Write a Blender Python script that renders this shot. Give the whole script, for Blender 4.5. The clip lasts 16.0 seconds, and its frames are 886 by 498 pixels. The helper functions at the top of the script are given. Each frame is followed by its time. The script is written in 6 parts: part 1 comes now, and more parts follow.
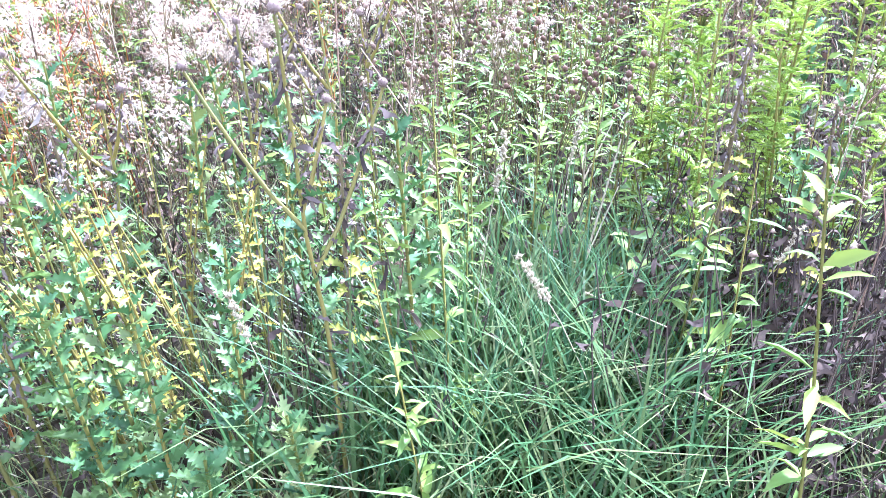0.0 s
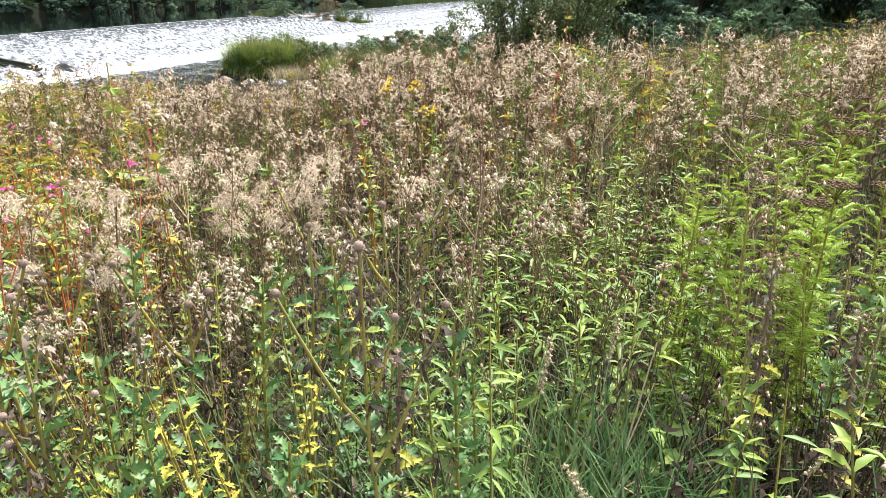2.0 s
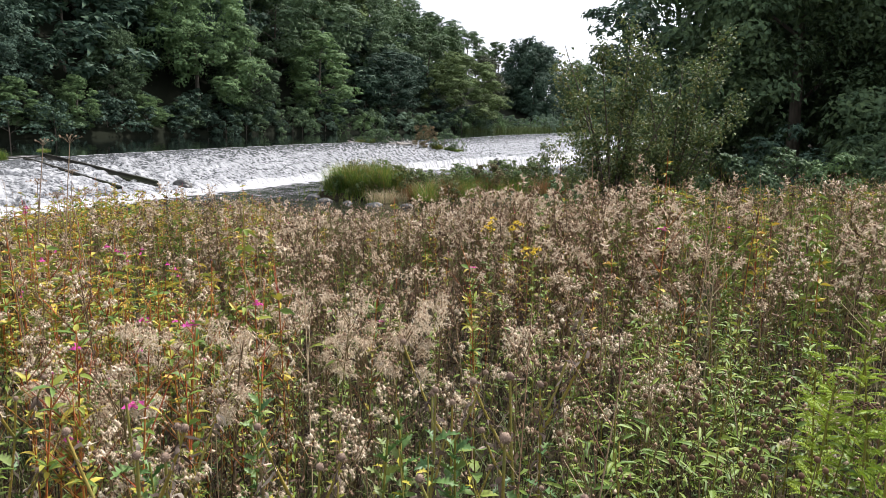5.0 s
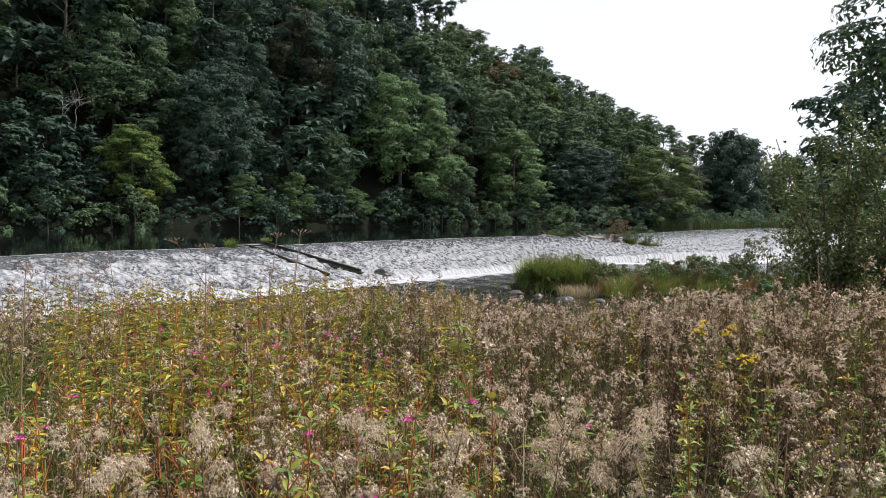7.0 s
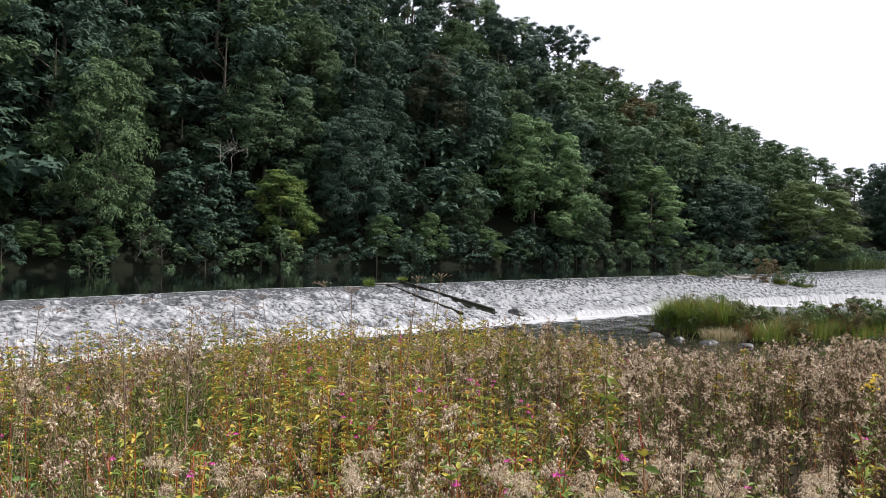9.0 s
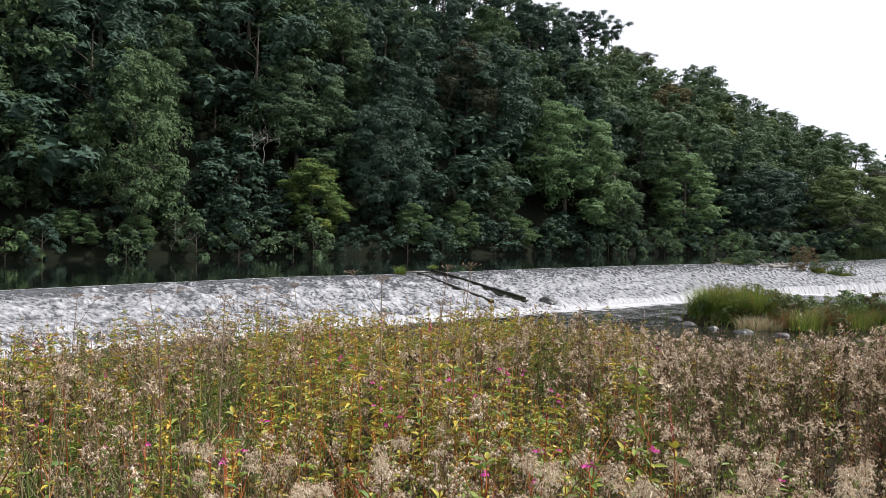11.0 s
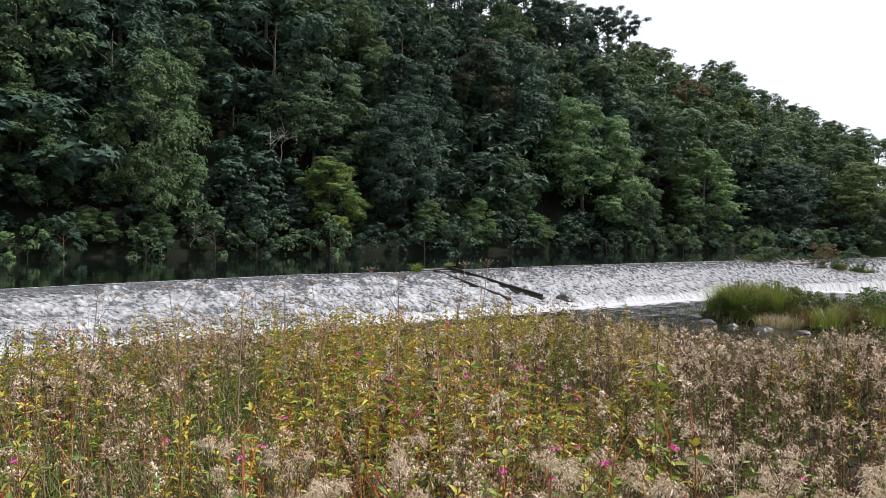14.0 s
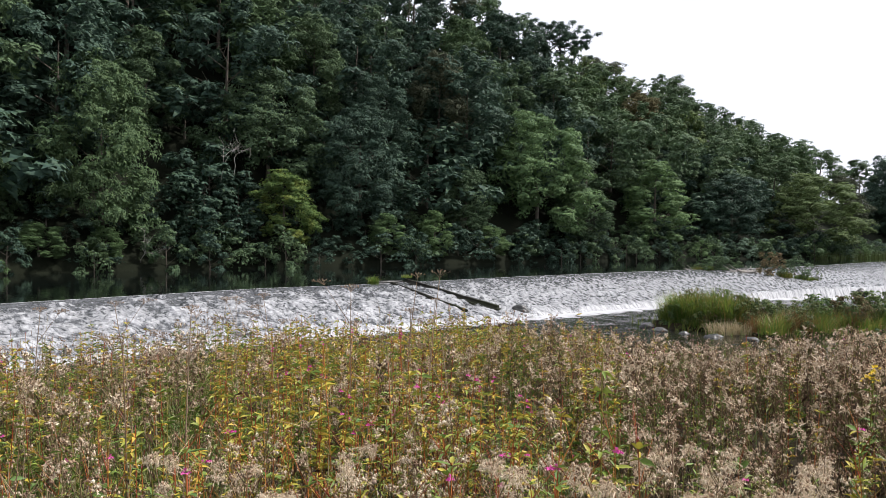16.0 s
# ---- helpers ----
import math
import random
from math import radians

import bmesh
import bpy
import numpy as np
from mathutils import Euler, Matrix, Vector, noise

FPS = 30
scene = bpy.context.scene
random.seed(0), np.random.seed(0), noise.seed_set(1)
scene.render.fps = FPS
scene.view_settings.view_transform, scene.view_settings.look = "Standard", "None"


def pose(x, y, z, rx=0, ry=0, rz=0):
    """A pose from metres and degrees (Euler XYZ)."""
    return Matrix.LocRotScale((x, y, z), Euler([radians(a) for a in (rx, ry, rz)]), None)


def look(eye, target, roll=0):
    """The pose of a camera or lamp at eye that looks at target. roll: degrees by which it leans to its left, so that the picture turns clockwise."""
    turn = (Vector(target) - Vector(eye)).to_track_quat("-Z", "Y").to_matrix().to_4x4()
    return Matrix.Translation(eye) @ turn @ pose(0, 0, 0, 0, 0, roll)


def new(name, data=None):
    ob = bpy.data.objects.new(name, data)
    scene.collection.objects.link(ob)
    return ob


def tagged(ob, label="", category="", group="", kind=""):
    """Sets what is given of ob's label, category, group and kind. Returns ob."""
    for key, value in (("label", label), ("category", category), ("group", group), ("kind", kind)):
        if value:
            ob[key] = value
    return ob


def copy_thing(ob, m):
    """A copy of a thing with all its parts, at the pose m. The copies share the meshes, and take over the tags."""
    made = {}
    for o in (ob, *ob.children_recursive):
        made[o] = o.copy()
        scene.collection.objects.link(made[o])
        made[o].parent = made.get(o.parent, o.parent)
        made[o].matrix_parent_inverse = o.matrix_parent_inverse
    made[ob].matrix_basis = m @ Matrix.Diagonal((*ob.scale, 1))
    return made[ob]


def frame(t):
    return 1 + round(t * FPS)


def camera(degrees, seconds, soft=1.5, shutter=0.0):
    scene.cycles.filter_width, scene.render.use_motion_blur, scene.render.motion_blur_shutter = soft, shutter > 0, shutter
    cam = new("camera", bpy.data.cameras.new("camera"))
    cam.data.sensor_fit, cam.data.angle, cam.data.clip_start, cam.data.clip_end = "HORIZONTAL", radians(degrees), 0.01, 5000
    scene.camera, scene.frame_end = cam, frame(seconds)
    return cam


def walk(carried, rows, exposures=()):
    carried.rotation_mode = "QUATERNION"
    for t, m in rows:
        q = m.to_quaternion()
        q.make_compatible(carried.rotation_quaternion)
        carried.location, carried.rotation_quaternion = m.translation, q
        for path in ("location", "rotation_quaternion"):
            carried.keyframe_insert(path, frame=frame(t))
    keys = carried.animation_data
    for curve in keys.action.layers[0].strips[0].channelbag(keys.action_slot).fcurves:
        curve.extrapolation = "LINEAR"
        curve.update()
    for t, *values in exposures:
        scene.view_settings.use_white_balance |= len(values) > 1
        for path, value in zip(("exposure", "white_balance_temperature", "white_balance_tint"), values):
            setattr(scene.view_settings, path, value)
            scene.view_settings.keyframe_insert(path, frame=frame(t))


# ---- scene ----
cam = camera(62.0, 16.0, 0.7)
PATH = [
    (0, (0.136, 0.319, 1.424), (0.498, 2.004, 0.42), -1.8),
    (0.1, (0.125, 0.281, 1.439), (0.453, 2.023, 0.522), -1.7),
    (0.5, (0.09, 0.324, 1.547), (0.343, 2.141, 0.752), -1.7),
    (1, (0.085, 0.339, 1.579), (0.342, 2.178, 0.835), -1.6),
    (1.5, (0.079, 0.317, 1.596), (0.396, 2.159, 0.888), -1.1),
    (2, (0.068, 0.267, 1.61), (0.404, 2.122, 0.942), -0.6),
    (2.5, (0.053, 0.237, 1.627), (0.393, 2.11, 1.013), 0.0),
    (3, (0.04, 0.217, 1.643), (0.368, 2.108, 1.082), 0.5),
    (3.2, (0.037, 0.213, 1.653), (0.353, 2.112, 1.111), 0.6),
    (5.3, (-0.078, 0.298, 1.742), (-0.066, 2.276, 1.447), 1.3),
    (5.5, (-0.098, 0.309, 1.743), (-0.206, 2.289, 1.487), 0.9),
    (6, (-0.125, 0.302, 1.753), (-0.41, 2.272, 1.555), 0.7),
    (6.5, (-0.141, 0.283, 1.768), (-0.459, 2.251, 1.612), 1.4),
    (7, (-0.171, 0.272, 1.772), (-0.557, 2.232, 1.662), 1.1),
    (7.5, (-0.187, 0.278, 1.777), (-0.673, 2.216, 1.69), 0.9),
    (8, (-0.201, 0.286, 1.78), (-0.755, 2.206, 1.713), 1.1),
    (8.5, (-0.219, 0.279, 1.802), (-0.849, 2.176, 1.769), 1.3),
    (9, (-0.229, 0.26, 1.816), (-0.961, 2.121, 1.805), 0.9),
    (9.2, (-0.24, 0.292, 1.815), (-1.028, 2.13, 1.809), 0.8),
    (11.5, (-0.222, 0.267, 1.825), (-1.03, 2.096, 1.776), 0.8),
    (12, (-0.225, 0.267, 1.822), (-1.018, 2.102, 1.772), 1.0),
    (12.5, (-0.239, 0.267, 1.82), (-1.049, 2.095, 1.769), 1.1),
    (13, (-0.237, 0.276, 1.82), (-1.069, 2.094, 1.774), 1.0),
    (13.5, (-0.236, 0.279, 1.816), (-1.078, 2.092, 1.767), 0.9),
    (14, (-0.232, 0.281, 1.817), (-1.082, 2.091, 1.765), 0.7),
    (14.5, (-0.223, 0.284, 1.816), (-1.07, 2.095, 1.759), 0.7),
    (15, (-0.216, 0.274, 1.818), (-1.06, 2.087, 1.798), 0.7),
    (15.5, (-0.201, 0.265, 1.82), (-1.026, 2.087, 1.815), 0.5),
    (16, (-0.182, 0.275, 1.808), (-0.925, 2.132, 1.79), 0.2),
]
EXPOSURES = [(0.0, 2.65, 4600, 26), (0.5, 2.05, 4950, 19), (1.0, 1.42, 5450, 10), (2.0, 1.4, 6000, 10), (3.2, 1.42, 6000, 10), (5.3, 0.58, 6150, 14), (5.7, 0.48, 6150, 14), (6.4, 0.14, 6150, 14), (7.2, 0.33, 6150, 14), (16.0, 0.36, 6150, 14)]
walk(cam, [(t, look(eye, target, roll)) for t, eye, target, roll in PATH], EXPOSURES)

# ---- world and light ----
world = bpy.data.worlds.new("overcast_sky")
scene.world = world
world.use_nodes = True
wt = world.node_tree
wt.nodes.clear()
w_out = wt.nodes.new("ShaderNodeOutputWorld")
w_bg = wt.nodes.new("ShaderNodeBackground")
w_mix = wt.nodes.new("ShaderNodeMixRGB")
w_sky = wt.nodes.new("ShaderNodeTexSky")
w_sky.sky_type = "NISHITA"
w_sky.sun_disc = False
w_sky.sun_elevation = radians(48)
w_sky.sun_rotation = radians(49)
w_sky.dust_density = 4.0
w_mix.inputs[0].default_value = 0.86
w_mix.inputs[2].default_value = (11.5, 11.8, 12.2, 1)
w_bg.inputs["Strength"].default_value = 0.079
wt.links.new(w_sky.outputs[0], w_mix.inputs[1])
wt.links.new(w_mix.outputs[0], w_bg.inputs["Color"])
wt.links.new(w_bg.outputs[0], w_out.inputs["Surface"])

sun_data = bpy.data.lights.new("hazy_sun", "SUN")
sun_data.energy = 5.0
sun_data.angle = radians(3)
sun_data.color = (1.0, 0.95, 0.87)
sun = new("hazy_sun", sun_data)
sun.matrix_world = look((42, 48, 70), (0, 12, 0))


# ---- materials ----
def links_of(m):
    m.use_nodes = True
    return m.node_tree.nodes, m.node_tree.links


def ramp_node(nodes, stops):
    r = nodes.new("ShaderNodeValToRGB")
    e = r.color_ramp.elements
    while len(e) < len(stops):
        e.new(0.5)
    for k, (p, c) in enumerate(stops):
        e[k].position = p
        e[k].color = (*c, 1)
    return r


def plant_mat(name, colours, rough=0.55, trans=0.25, grain=60.0, spot=(0.16, 0.10, 0.05), spots=0.25, per_object=0.3, spec=0.25):
    """Leaf or stem: each blade and each plant takes its own shade, with dry flecks and a fine grain."""
    m = bpy.data.materials.new(name)
    nodes, links = links_of(m)
    bsdf = nodes["Principled BSDF"]
    out = nodes["Material Output"]
    geo = nodes.new("ShaderNodeNewGeometry")
    info = nodes.new("ShaderNodeObjectInfo")
    add = nodes.new("ShaderNodeMath")
    add.operation = "MULTIPLY_ADD"
    add.inputs[1].default_value = per_object
    scale = nodes.new("ShaderNodeMath")
    scale.operation = "MULTIPLY"
    scale.inputs[1].default_value = 1.0 - per_object
    links.new(geo.outputs["Random Per Island"], scale.inputs[0])
    links.new(info.outputs["Random"], add.inputs[0])
    links.new(scale.outputs[0], add.inputs[2])
    n = len(colours)
    ramp = ramp_node(nodes, [(k / (n - 1), c) for k, c in enumerate(colours)])
    links.new(add.outputs[0], ramp.inputs[0])
    tc = nodes.new("ShaderNodeTexCoord")
    noise_tex = nodes.new("ShaderNodeTexNoise")
    noise_tex.inputs["Scale"].default_value = grain
    noise_tex.inputs["Detail"].default_value = 3
    links.new(tc.outputs["Object"], noise_tex.inputs["Vector"])
    fleck = ramp_node(nodes, [(0.52, (0, 0, 0)), (0.72, (1, 1, 1))])
    links.new(noise_tex.outputs[0], fleck.inputs[0])
    amount = nodes.new("ShaderNodeMath")
    amount.operation = "MULTIPLY"
    amount.inputs[1].default_value = spots
    links.new(fleck.outputs[0], amount.inputs[0])
    mix = nodes.new("ShaderNodeMixRGB")
    mix.inputs[2].default_value = (*spot, 1)
    links.new(amount.outputs[0], mix.inputs[0])
    links.new(ramp.outputs[0], mix.inputs[1])
    links.new(mix.outputs[0], bsdf.inputs["Base Color"])
    bsdf.inputs["Roughness"].default_value = rough
    bsdf.inputs["Specular IOR Level"].default_value = spec
    if trans > 0:
        tr = nodes.new("ShaderNodeBsdfTranslucent")
        links.new(mix.outputs[0], tr.inputs["Color"])
        ms = nodes.new("ShaderNodeMixShader")
        ms.inputs[0].default_value = trans
        links.new(bsdf.outputs[0], ms.inputs[1])
        links.new(tr.outputs[0], ms.inputs[2])
        links.new(ms.outputs[0], out.inputs["Surface"])
    return m


def leafy(m, cell=5.0, mix_in=0.55):
    """Break broad foliage into leaf-sized cells, each with its own shade and tilt."""
    nodes, links = links_of(m)
    bsdf = nodes["Principled BSDF"]
    ramp = [n for n in nodes if n.type == "VALTORGB" and n.inputs[0].links and n.inputs[0].links[0].from_node.type == "MATH"][0]
    old = ramp.inputs[0].links[0].from_socket
    tc = nodes.new("ShaderNodeTexCoord")
    vo = nodes.new("ShaderNodeTexVoronoi")
    vo.inputs["Scale"].default_value = cell
    links.new(tc.outputs["Object"], vo.inputs["Vector"])
    sep = nodes.new("ShaderNodeSeparateColor")
    links.new(vo.outputs["Color"], sep.inputs[0])
    mx = nodes.new("ShaderNodeMix")
    mx.inputs[0].default_value = mix_in
    links.new(old, mx.inputs[2])
    links.new(sep.outputs[0], mx.inputs[3])
    links.new(mx.outputs[0], ramp.inputs[0])
    bp = nodes.new("ShaderNodeBump")
    bp.inputs["Strength"].default_value = 0.9
    bp.inputs["Distance"].default_value = 0.12
    bp.invert = True
    links.new(vo.outputs["Distance"], bp.inputs["Height"])
    links.new(bp.outputs[0], bsdf.inputs["Normal"])


def solid_mat(name, c1, c2, rough=0.8, scale=6.0, bump=0.3, stretch=(1, 1, 1), c3=None, spec=0.4):
    """Wood, stone, mud: two-scale colour variation and relief."""
    m = bpy.data.materials.new(name)
    nodes, links = links_of(m)
    bsdf = nodes["Principled BSDF"]
    tc = nodes.new("ShaderNodeTexCoord")
    mp = nodes.new("ShaderNodeMapping")
    mp.inputs["Scale"].default_value = stretch
    links.new(tc.outputs["Object"], mp.inputs["Vector"])
    n1 = nodes.new("ShaderNodeTexNoise")
    n1.inputs["Scale"].default_value = scale
    n1.inputs["Detail"].default_value = 6
    n2 = nodes.new("ShaderNodeTexNoise")
    n2.inputs["Scale"].default_value = scale * 0.17
    links.new(mp.outputs[0], n1.inputs["Vector"])
    links.new(mp.outputs[0], n2.inputs["Vector"])
    r1 = ramp_node(nodes, [(0.3, c1), (0.7, c2)])
    links.new(n1.outputs[0], r1.inputs[0])
    r2 = ramp_node(nodes, [(0.45, (0, 0, 0)), (0.65, (1, 1, 1))])
    links.new(n2.outputs[0], r2.inputs[0])
    mix = nodes.new("ShaderNodeMixRGB")
    mix.inputs[2].default_value = (*(c3 or [0.5 * (a + b) for a, b in zip(c1, c2)]), 1)
    links.new(r2.outputs[0], mix.inputs[0])
    links.new(r1.outputs[0], mix.inputs[1])
    links.new(mix.outputs[0], bsdf.inputs["Base Color"])
    bsdf.inputs["Roughness"].default_value = rough
    bsdf.inputs["Specular IOR Level"].default_value = spec
    bp = nodes.new("ShaderNodeBump")
    bp.inputs["Strength"].default_value = bump
    bp.inputs["Distance"].default_value = 0.05
    links.new(n1.outputs[0], bp.inputs["Height"])
    links.new(bp.outputs[0], bsdf.inputs["Normal"])
    return m


def water_mat(name, foam, ripple, wave_scale, stretch=(1, 1, 1), turn=0.0, deep=(0.006, 0.010, 0.009), cover=(0.5, 0.7), rough=0.06, grain=1.6, deepness=0.12):
    """River water: dark and glossy, with ripples; foam is broken white water laid over it by streaks."""
    m = bpy.data.materials.new(name)
    nodes, links = links_of(m)
    bsdf = nodes["Principled BSDF"]
    tc = nodes.new("ShaderNodeTexCoord")
    mp = nodes.new("ShaderNodeMapping")
    mp.inputs["Rotation"].default_value = (0, 0, turn)
    mp.inputs["Scale"].default_value = stretch
    links.new(tc.outputs["UV" if foam == "uv" else "Object"], mp.inputs["Vector"])
    n1 = nodes.new("ShaderNodeTexNoise")
    n1.inputs["Scale"].default_value = wave_scale
    n1.inputs["Detail"].default_value = 7
    n1.inputs["Distortion"].default_value = 0.6
    links.new(mp.outputs[0], n1.inputs["Vector"])
    bp = nodes.new("ShaderNodeBump")
    bp.inputs["Strength"].default_value = ripple
    bp.inputs["Distance"].default_value = deepness
    links.new(n1.outputs[0], bp.inputs["Height"])
    links.new(bp.outputs[0], bsdf.inputs["Normal"])
    if foam:
        n2 = nodes.new("ShaderNodeTexNoise")
        n2.inputs["Scale"].default_value = wave_scale * grain
        n2.inputs["Detail"].default_value = 8
        n2.inputs["Roughness"].default_value = 0.68
        n2.inputs["Distortion"].default_value = 0.5
        links.new(mp.outputs[0], n2.inputs["Vector"])
        r = ramp_node(nodes, [(cover[0], (0, 0, 0)), (cover[1], (1, 1, 1))])
        height = n2.outputs[0]
        if foam == "uv":
            at = nodes.new("ShaderNodeAttribute")
            at.attribute_name = "froth"
            sm = nodes.new("ShaderNodeMath")
            sm.operation = "ADD"
            links.new(n2.outputs[0], sm.inputs[0])
            links.new(at.outputs["Fac"], sm.inputs[1])
            height = sm.outputs[0]
        links.new(height, r.inputs[0])
        mix = nodes.new("ShaderNodeMixRGB")
        mix.inputs[1].default_value = (*deep, 1)
        mix.inputs[2].default_value = (0.40, 0.40, 0.405, 1)
        links.new(r.outputs[0], mix.inputs[0])
        links.new(mix.outputs[0], bsdf.inputs["Base Color"])
        rr = nodes.new("ShaderNodeMapRange")
        rr.inputs["To Min"].default_value = rough
        rr.inputs["To Max"].default_value = 0.7
        links.new(r.outputs[0], rr.inputs[0])
        links.new(rr.outputs[0], bsdf.inputs["Roughness"])
    else:
        bsdf.inputs["Base Color"].default_value = (*deep, 1)
        bsdf.inputs["Roughness"].default_value = rough
    bsdf.inputs["IOR"].default_value = 1.33
    return m


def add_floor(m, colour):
    """Blend a woodland floor colour, darkened for tree shade, in where the ground carries the mark "wood"."""
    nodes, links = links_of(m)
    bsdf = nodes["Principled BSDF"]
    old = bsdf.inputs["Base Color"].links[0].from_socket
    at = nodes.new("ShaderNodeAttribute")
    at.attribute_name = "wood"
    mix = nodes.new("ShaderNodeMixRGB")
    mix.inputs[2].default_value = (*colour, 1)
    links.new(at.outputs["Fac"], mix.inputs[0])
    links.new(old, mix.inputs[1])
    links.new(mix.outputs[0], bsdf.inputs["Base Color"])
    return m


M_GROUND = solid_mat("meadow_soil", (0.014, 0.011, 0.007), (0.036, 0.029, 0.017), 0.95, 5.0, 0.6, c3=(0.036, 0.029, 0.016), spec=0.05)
M_BARK = solid_mat("grey_brown_bark", (0.05, 0.04, 0.03), (0.13, 0.11, 0.085), 0.9, 7.0, 0.8, (1, 1, 0.25))
M_DEADWOOD = solid_mat("bleached_dead_wood", (0.22, 0.20, 0.17), (0.40, 0.37, 0.33), 0.85, 9.0, 0.5, (1, 1, 0.2))
M_BEAM = solid_mat("wet_mossy_timber", (0.012, 0.012, 0.010), (0.04, 0.037, 0.028), 0.8, 4.0, 0.5, (0.3, 1, 1), c3=(0.03, 0.036, 0.016), spec=0.15)
M_STONE = solid_mat("wet_dark_stone", (0.02, 0.02, 0.019), (0.06, 0.057, 0.05), 0.4, 3.0, 0.8)
M_MOSS_STONE = solid_mat("river_boulder", (0.022, 0.021, 0.018), (0.07, 0.066, 0.058), 0.55, 5.0, 0.7, c3=(0.06, 0.07, 0.03))
M_POOL = water_mat("still_dark_water", False, 0.05, 1.1, (1, 1, 1), deep=(0.004, 0.006, 0.005), rough=0.03)
M_LOWER = water_mat("rippled_river_water", "uv", 0.6, 1.6, (1, 1, 1), deep=(0.014, 0.015, 0.013), cover=(0.66, 0.80), rough=0.1, grain=1.3)
M_WEIR = water_mat("white_water", "uv", 1.0, 1.0, (1, 1, 1), deep=(0.085, 0.088, 0.092), cover=(0.50, 0.74), rough=0.16, grain=1.8, deepness=0.5)

M_TH_STEM = plant_mat("dry_thistle_stem", [(0.043, 0.028, 0.020), (0.101, 0.066, 0.042), (0.173, 0.133, 0.056), (0.108, 0.119, 0.035)], 0.7, 0.0)
M_TH_LEAF = plant_mat("withered_thistle_leaf", [(0.036, 0.022, 0.015), (0.076, 0.045, 0.029), (0.140, 0.085, 0.054), (0.235, 0.155, 0.098), (0.150, 0.130, 0.048), (0.115, 0.135, 0.038)], 0.75, 0.15)
M_FLUFF = plant_mat("spent_thistle_head", [(0.095, 0.057, 0.036), (0.195, 0.122, 0.077), (0.370, 0.255, 0.167), (0.580, 0.445, 0.310)], 0.95, 0.15, spots=0.1)
M_DOWN = plant_mat("thistle_down", [(0.420, 0.318, 0.215), (0.640, 0.520, 0.375), (0.840, 0.745, 0.590)], 0.95, 0.25, spots=0.0)
M_STALK = plant_mat("dry_stalk", [(0.055, 0.032, 0.024), (0.13, 0.06, 0.036), (0.22, 0.135, 0.08), (0.38, 0.30, 0.19), (0.18, 0.18, 0.06)], 0.65, 0.0, 15)
M_BUR = plant_mat("brown_bur", [(0.07, 0.045, 0.033), (0.15, 0.10, 0.074), (0.26, 0.185, 0.135)], 0.9, 0.0, 300, (0.35, 0.27, 0.2), 0.5)
M_GREEN_STEM = plant_mat("green_stem", [(0.07, 0.10, 0.025), (0.13, 0.15, 0.03), (0.24, 0.20, 0.04), (0.30, 0.20, 0.03)], 0.6, 0.1, 25)
M_GREEN_LEAF = plant_mat("fresh_green_leaf", [(0.062, 0.116, 0.020), (0.106, 0.174, 0.027), (0.170, 0.232, 0.036), (0.270, 0.300, 0.048)], 0.5, 0.22, spec=0.2)
M_SPEAR_LEAF = plant_mat("spiny_green_leaf", [(0.04, 0.095, 0.03), (0.065, 0.14, 0.036), (0.10, 0.175, 0.042), (0.18, 0.20, 0.05)], 0.5, 0.16, spec=0.35, spot=(0.2, 0.16, 0.07), spots=0.2)
M_TANSY_LEAF = plant_mat("feathery_bright_leaf", [(0.135, 0.210, 0.018), (0.215, 0.300, 0.026), (0.310, 0.375, 0.036)], 0.5, 0.32, spots=0.1, spec=0.2)
M_RED_STEM = plant_mat("red_balsam_stem", [(0.22, 0.03, 0.02), (0.32, 0.07, 0.025), (0.42, 0.17, 0.04), (0.24, 0.20, 0.05)], 0.45, 0.1, 20)
M_BALSAM_LEAF = plant_mat("yellowing_balsam_leaf", [(0.055, 0.11, 0.028), (0.085, 0.155, 0.032), (0.13, 0.20, 0.035), (0.21, 0.245, 0.04), (0.34, 0.31, 0.045), (0.48, 0.38, 0.05), (0.46, 0.22, 0.045)], 0.5, 0.24, spec=0.22, spot=(0.25, 0.15, 0.04), spots=0.2)
M_PINK = plant_mat("pink_petal", [(0.42, 0.03, 0.20), (0.58, 0.07, 0.32), (0.68, 0.18, 0.44)], 0.5, 0.35, spots=0.0)
M_YELLOW = plant_mat("yellow_petal", [(0.60, 0.42, 0.01), (0.75, 0.55, 0.015), (0.85, 0.66, 0.03)], 0.5, 0.25, spots=0.0)
M_UMBEL = plant_mat("dry_umbel", [(0.14, 0.09, 0.06), (0.26, 0.18, 0.12), (0.42, 0.32, 0.22)], 0.85, 0.1)
M_STRAW = plant_mat("straw_stalk", [(0.30, 0.24, 0.13), (0.42, 0.35, 0.21), (0.52, 0.44, 0.28)], 0.7, 0.2)
M_GRASS = plant_mat("meadow_grass", [(0.035, 0.065, 0.016), (0.06, 0.105, 0.022), (0.10, 0.145, 0.03), (0.16, 0.155, 0.05), (0.34, 0.28, 0.14)], 0.5, 0.15, 8, spec=0.3)
M_GRASS_NEAR = plant_mat("fresh_meadow_grass", [(0.03, 0.07, 0.022), (0.052, 0.112, 0.03), (0.088, 0.15, 0.04), (0.15, 0.17, 0.055), (0.33, 0.28, 0.14)], 0.5, 0.14, 8)
M_LUSH = plant_mat("lush_bank_grass", [(0.055, 0.116, 0.019), (0.089, 0.164, 0.024), (0.138, 0.212, 0.036), (0.234, 0.232, 0.055), (0.275, 0.150, 0.061)], 0.5, 0.3, 5)
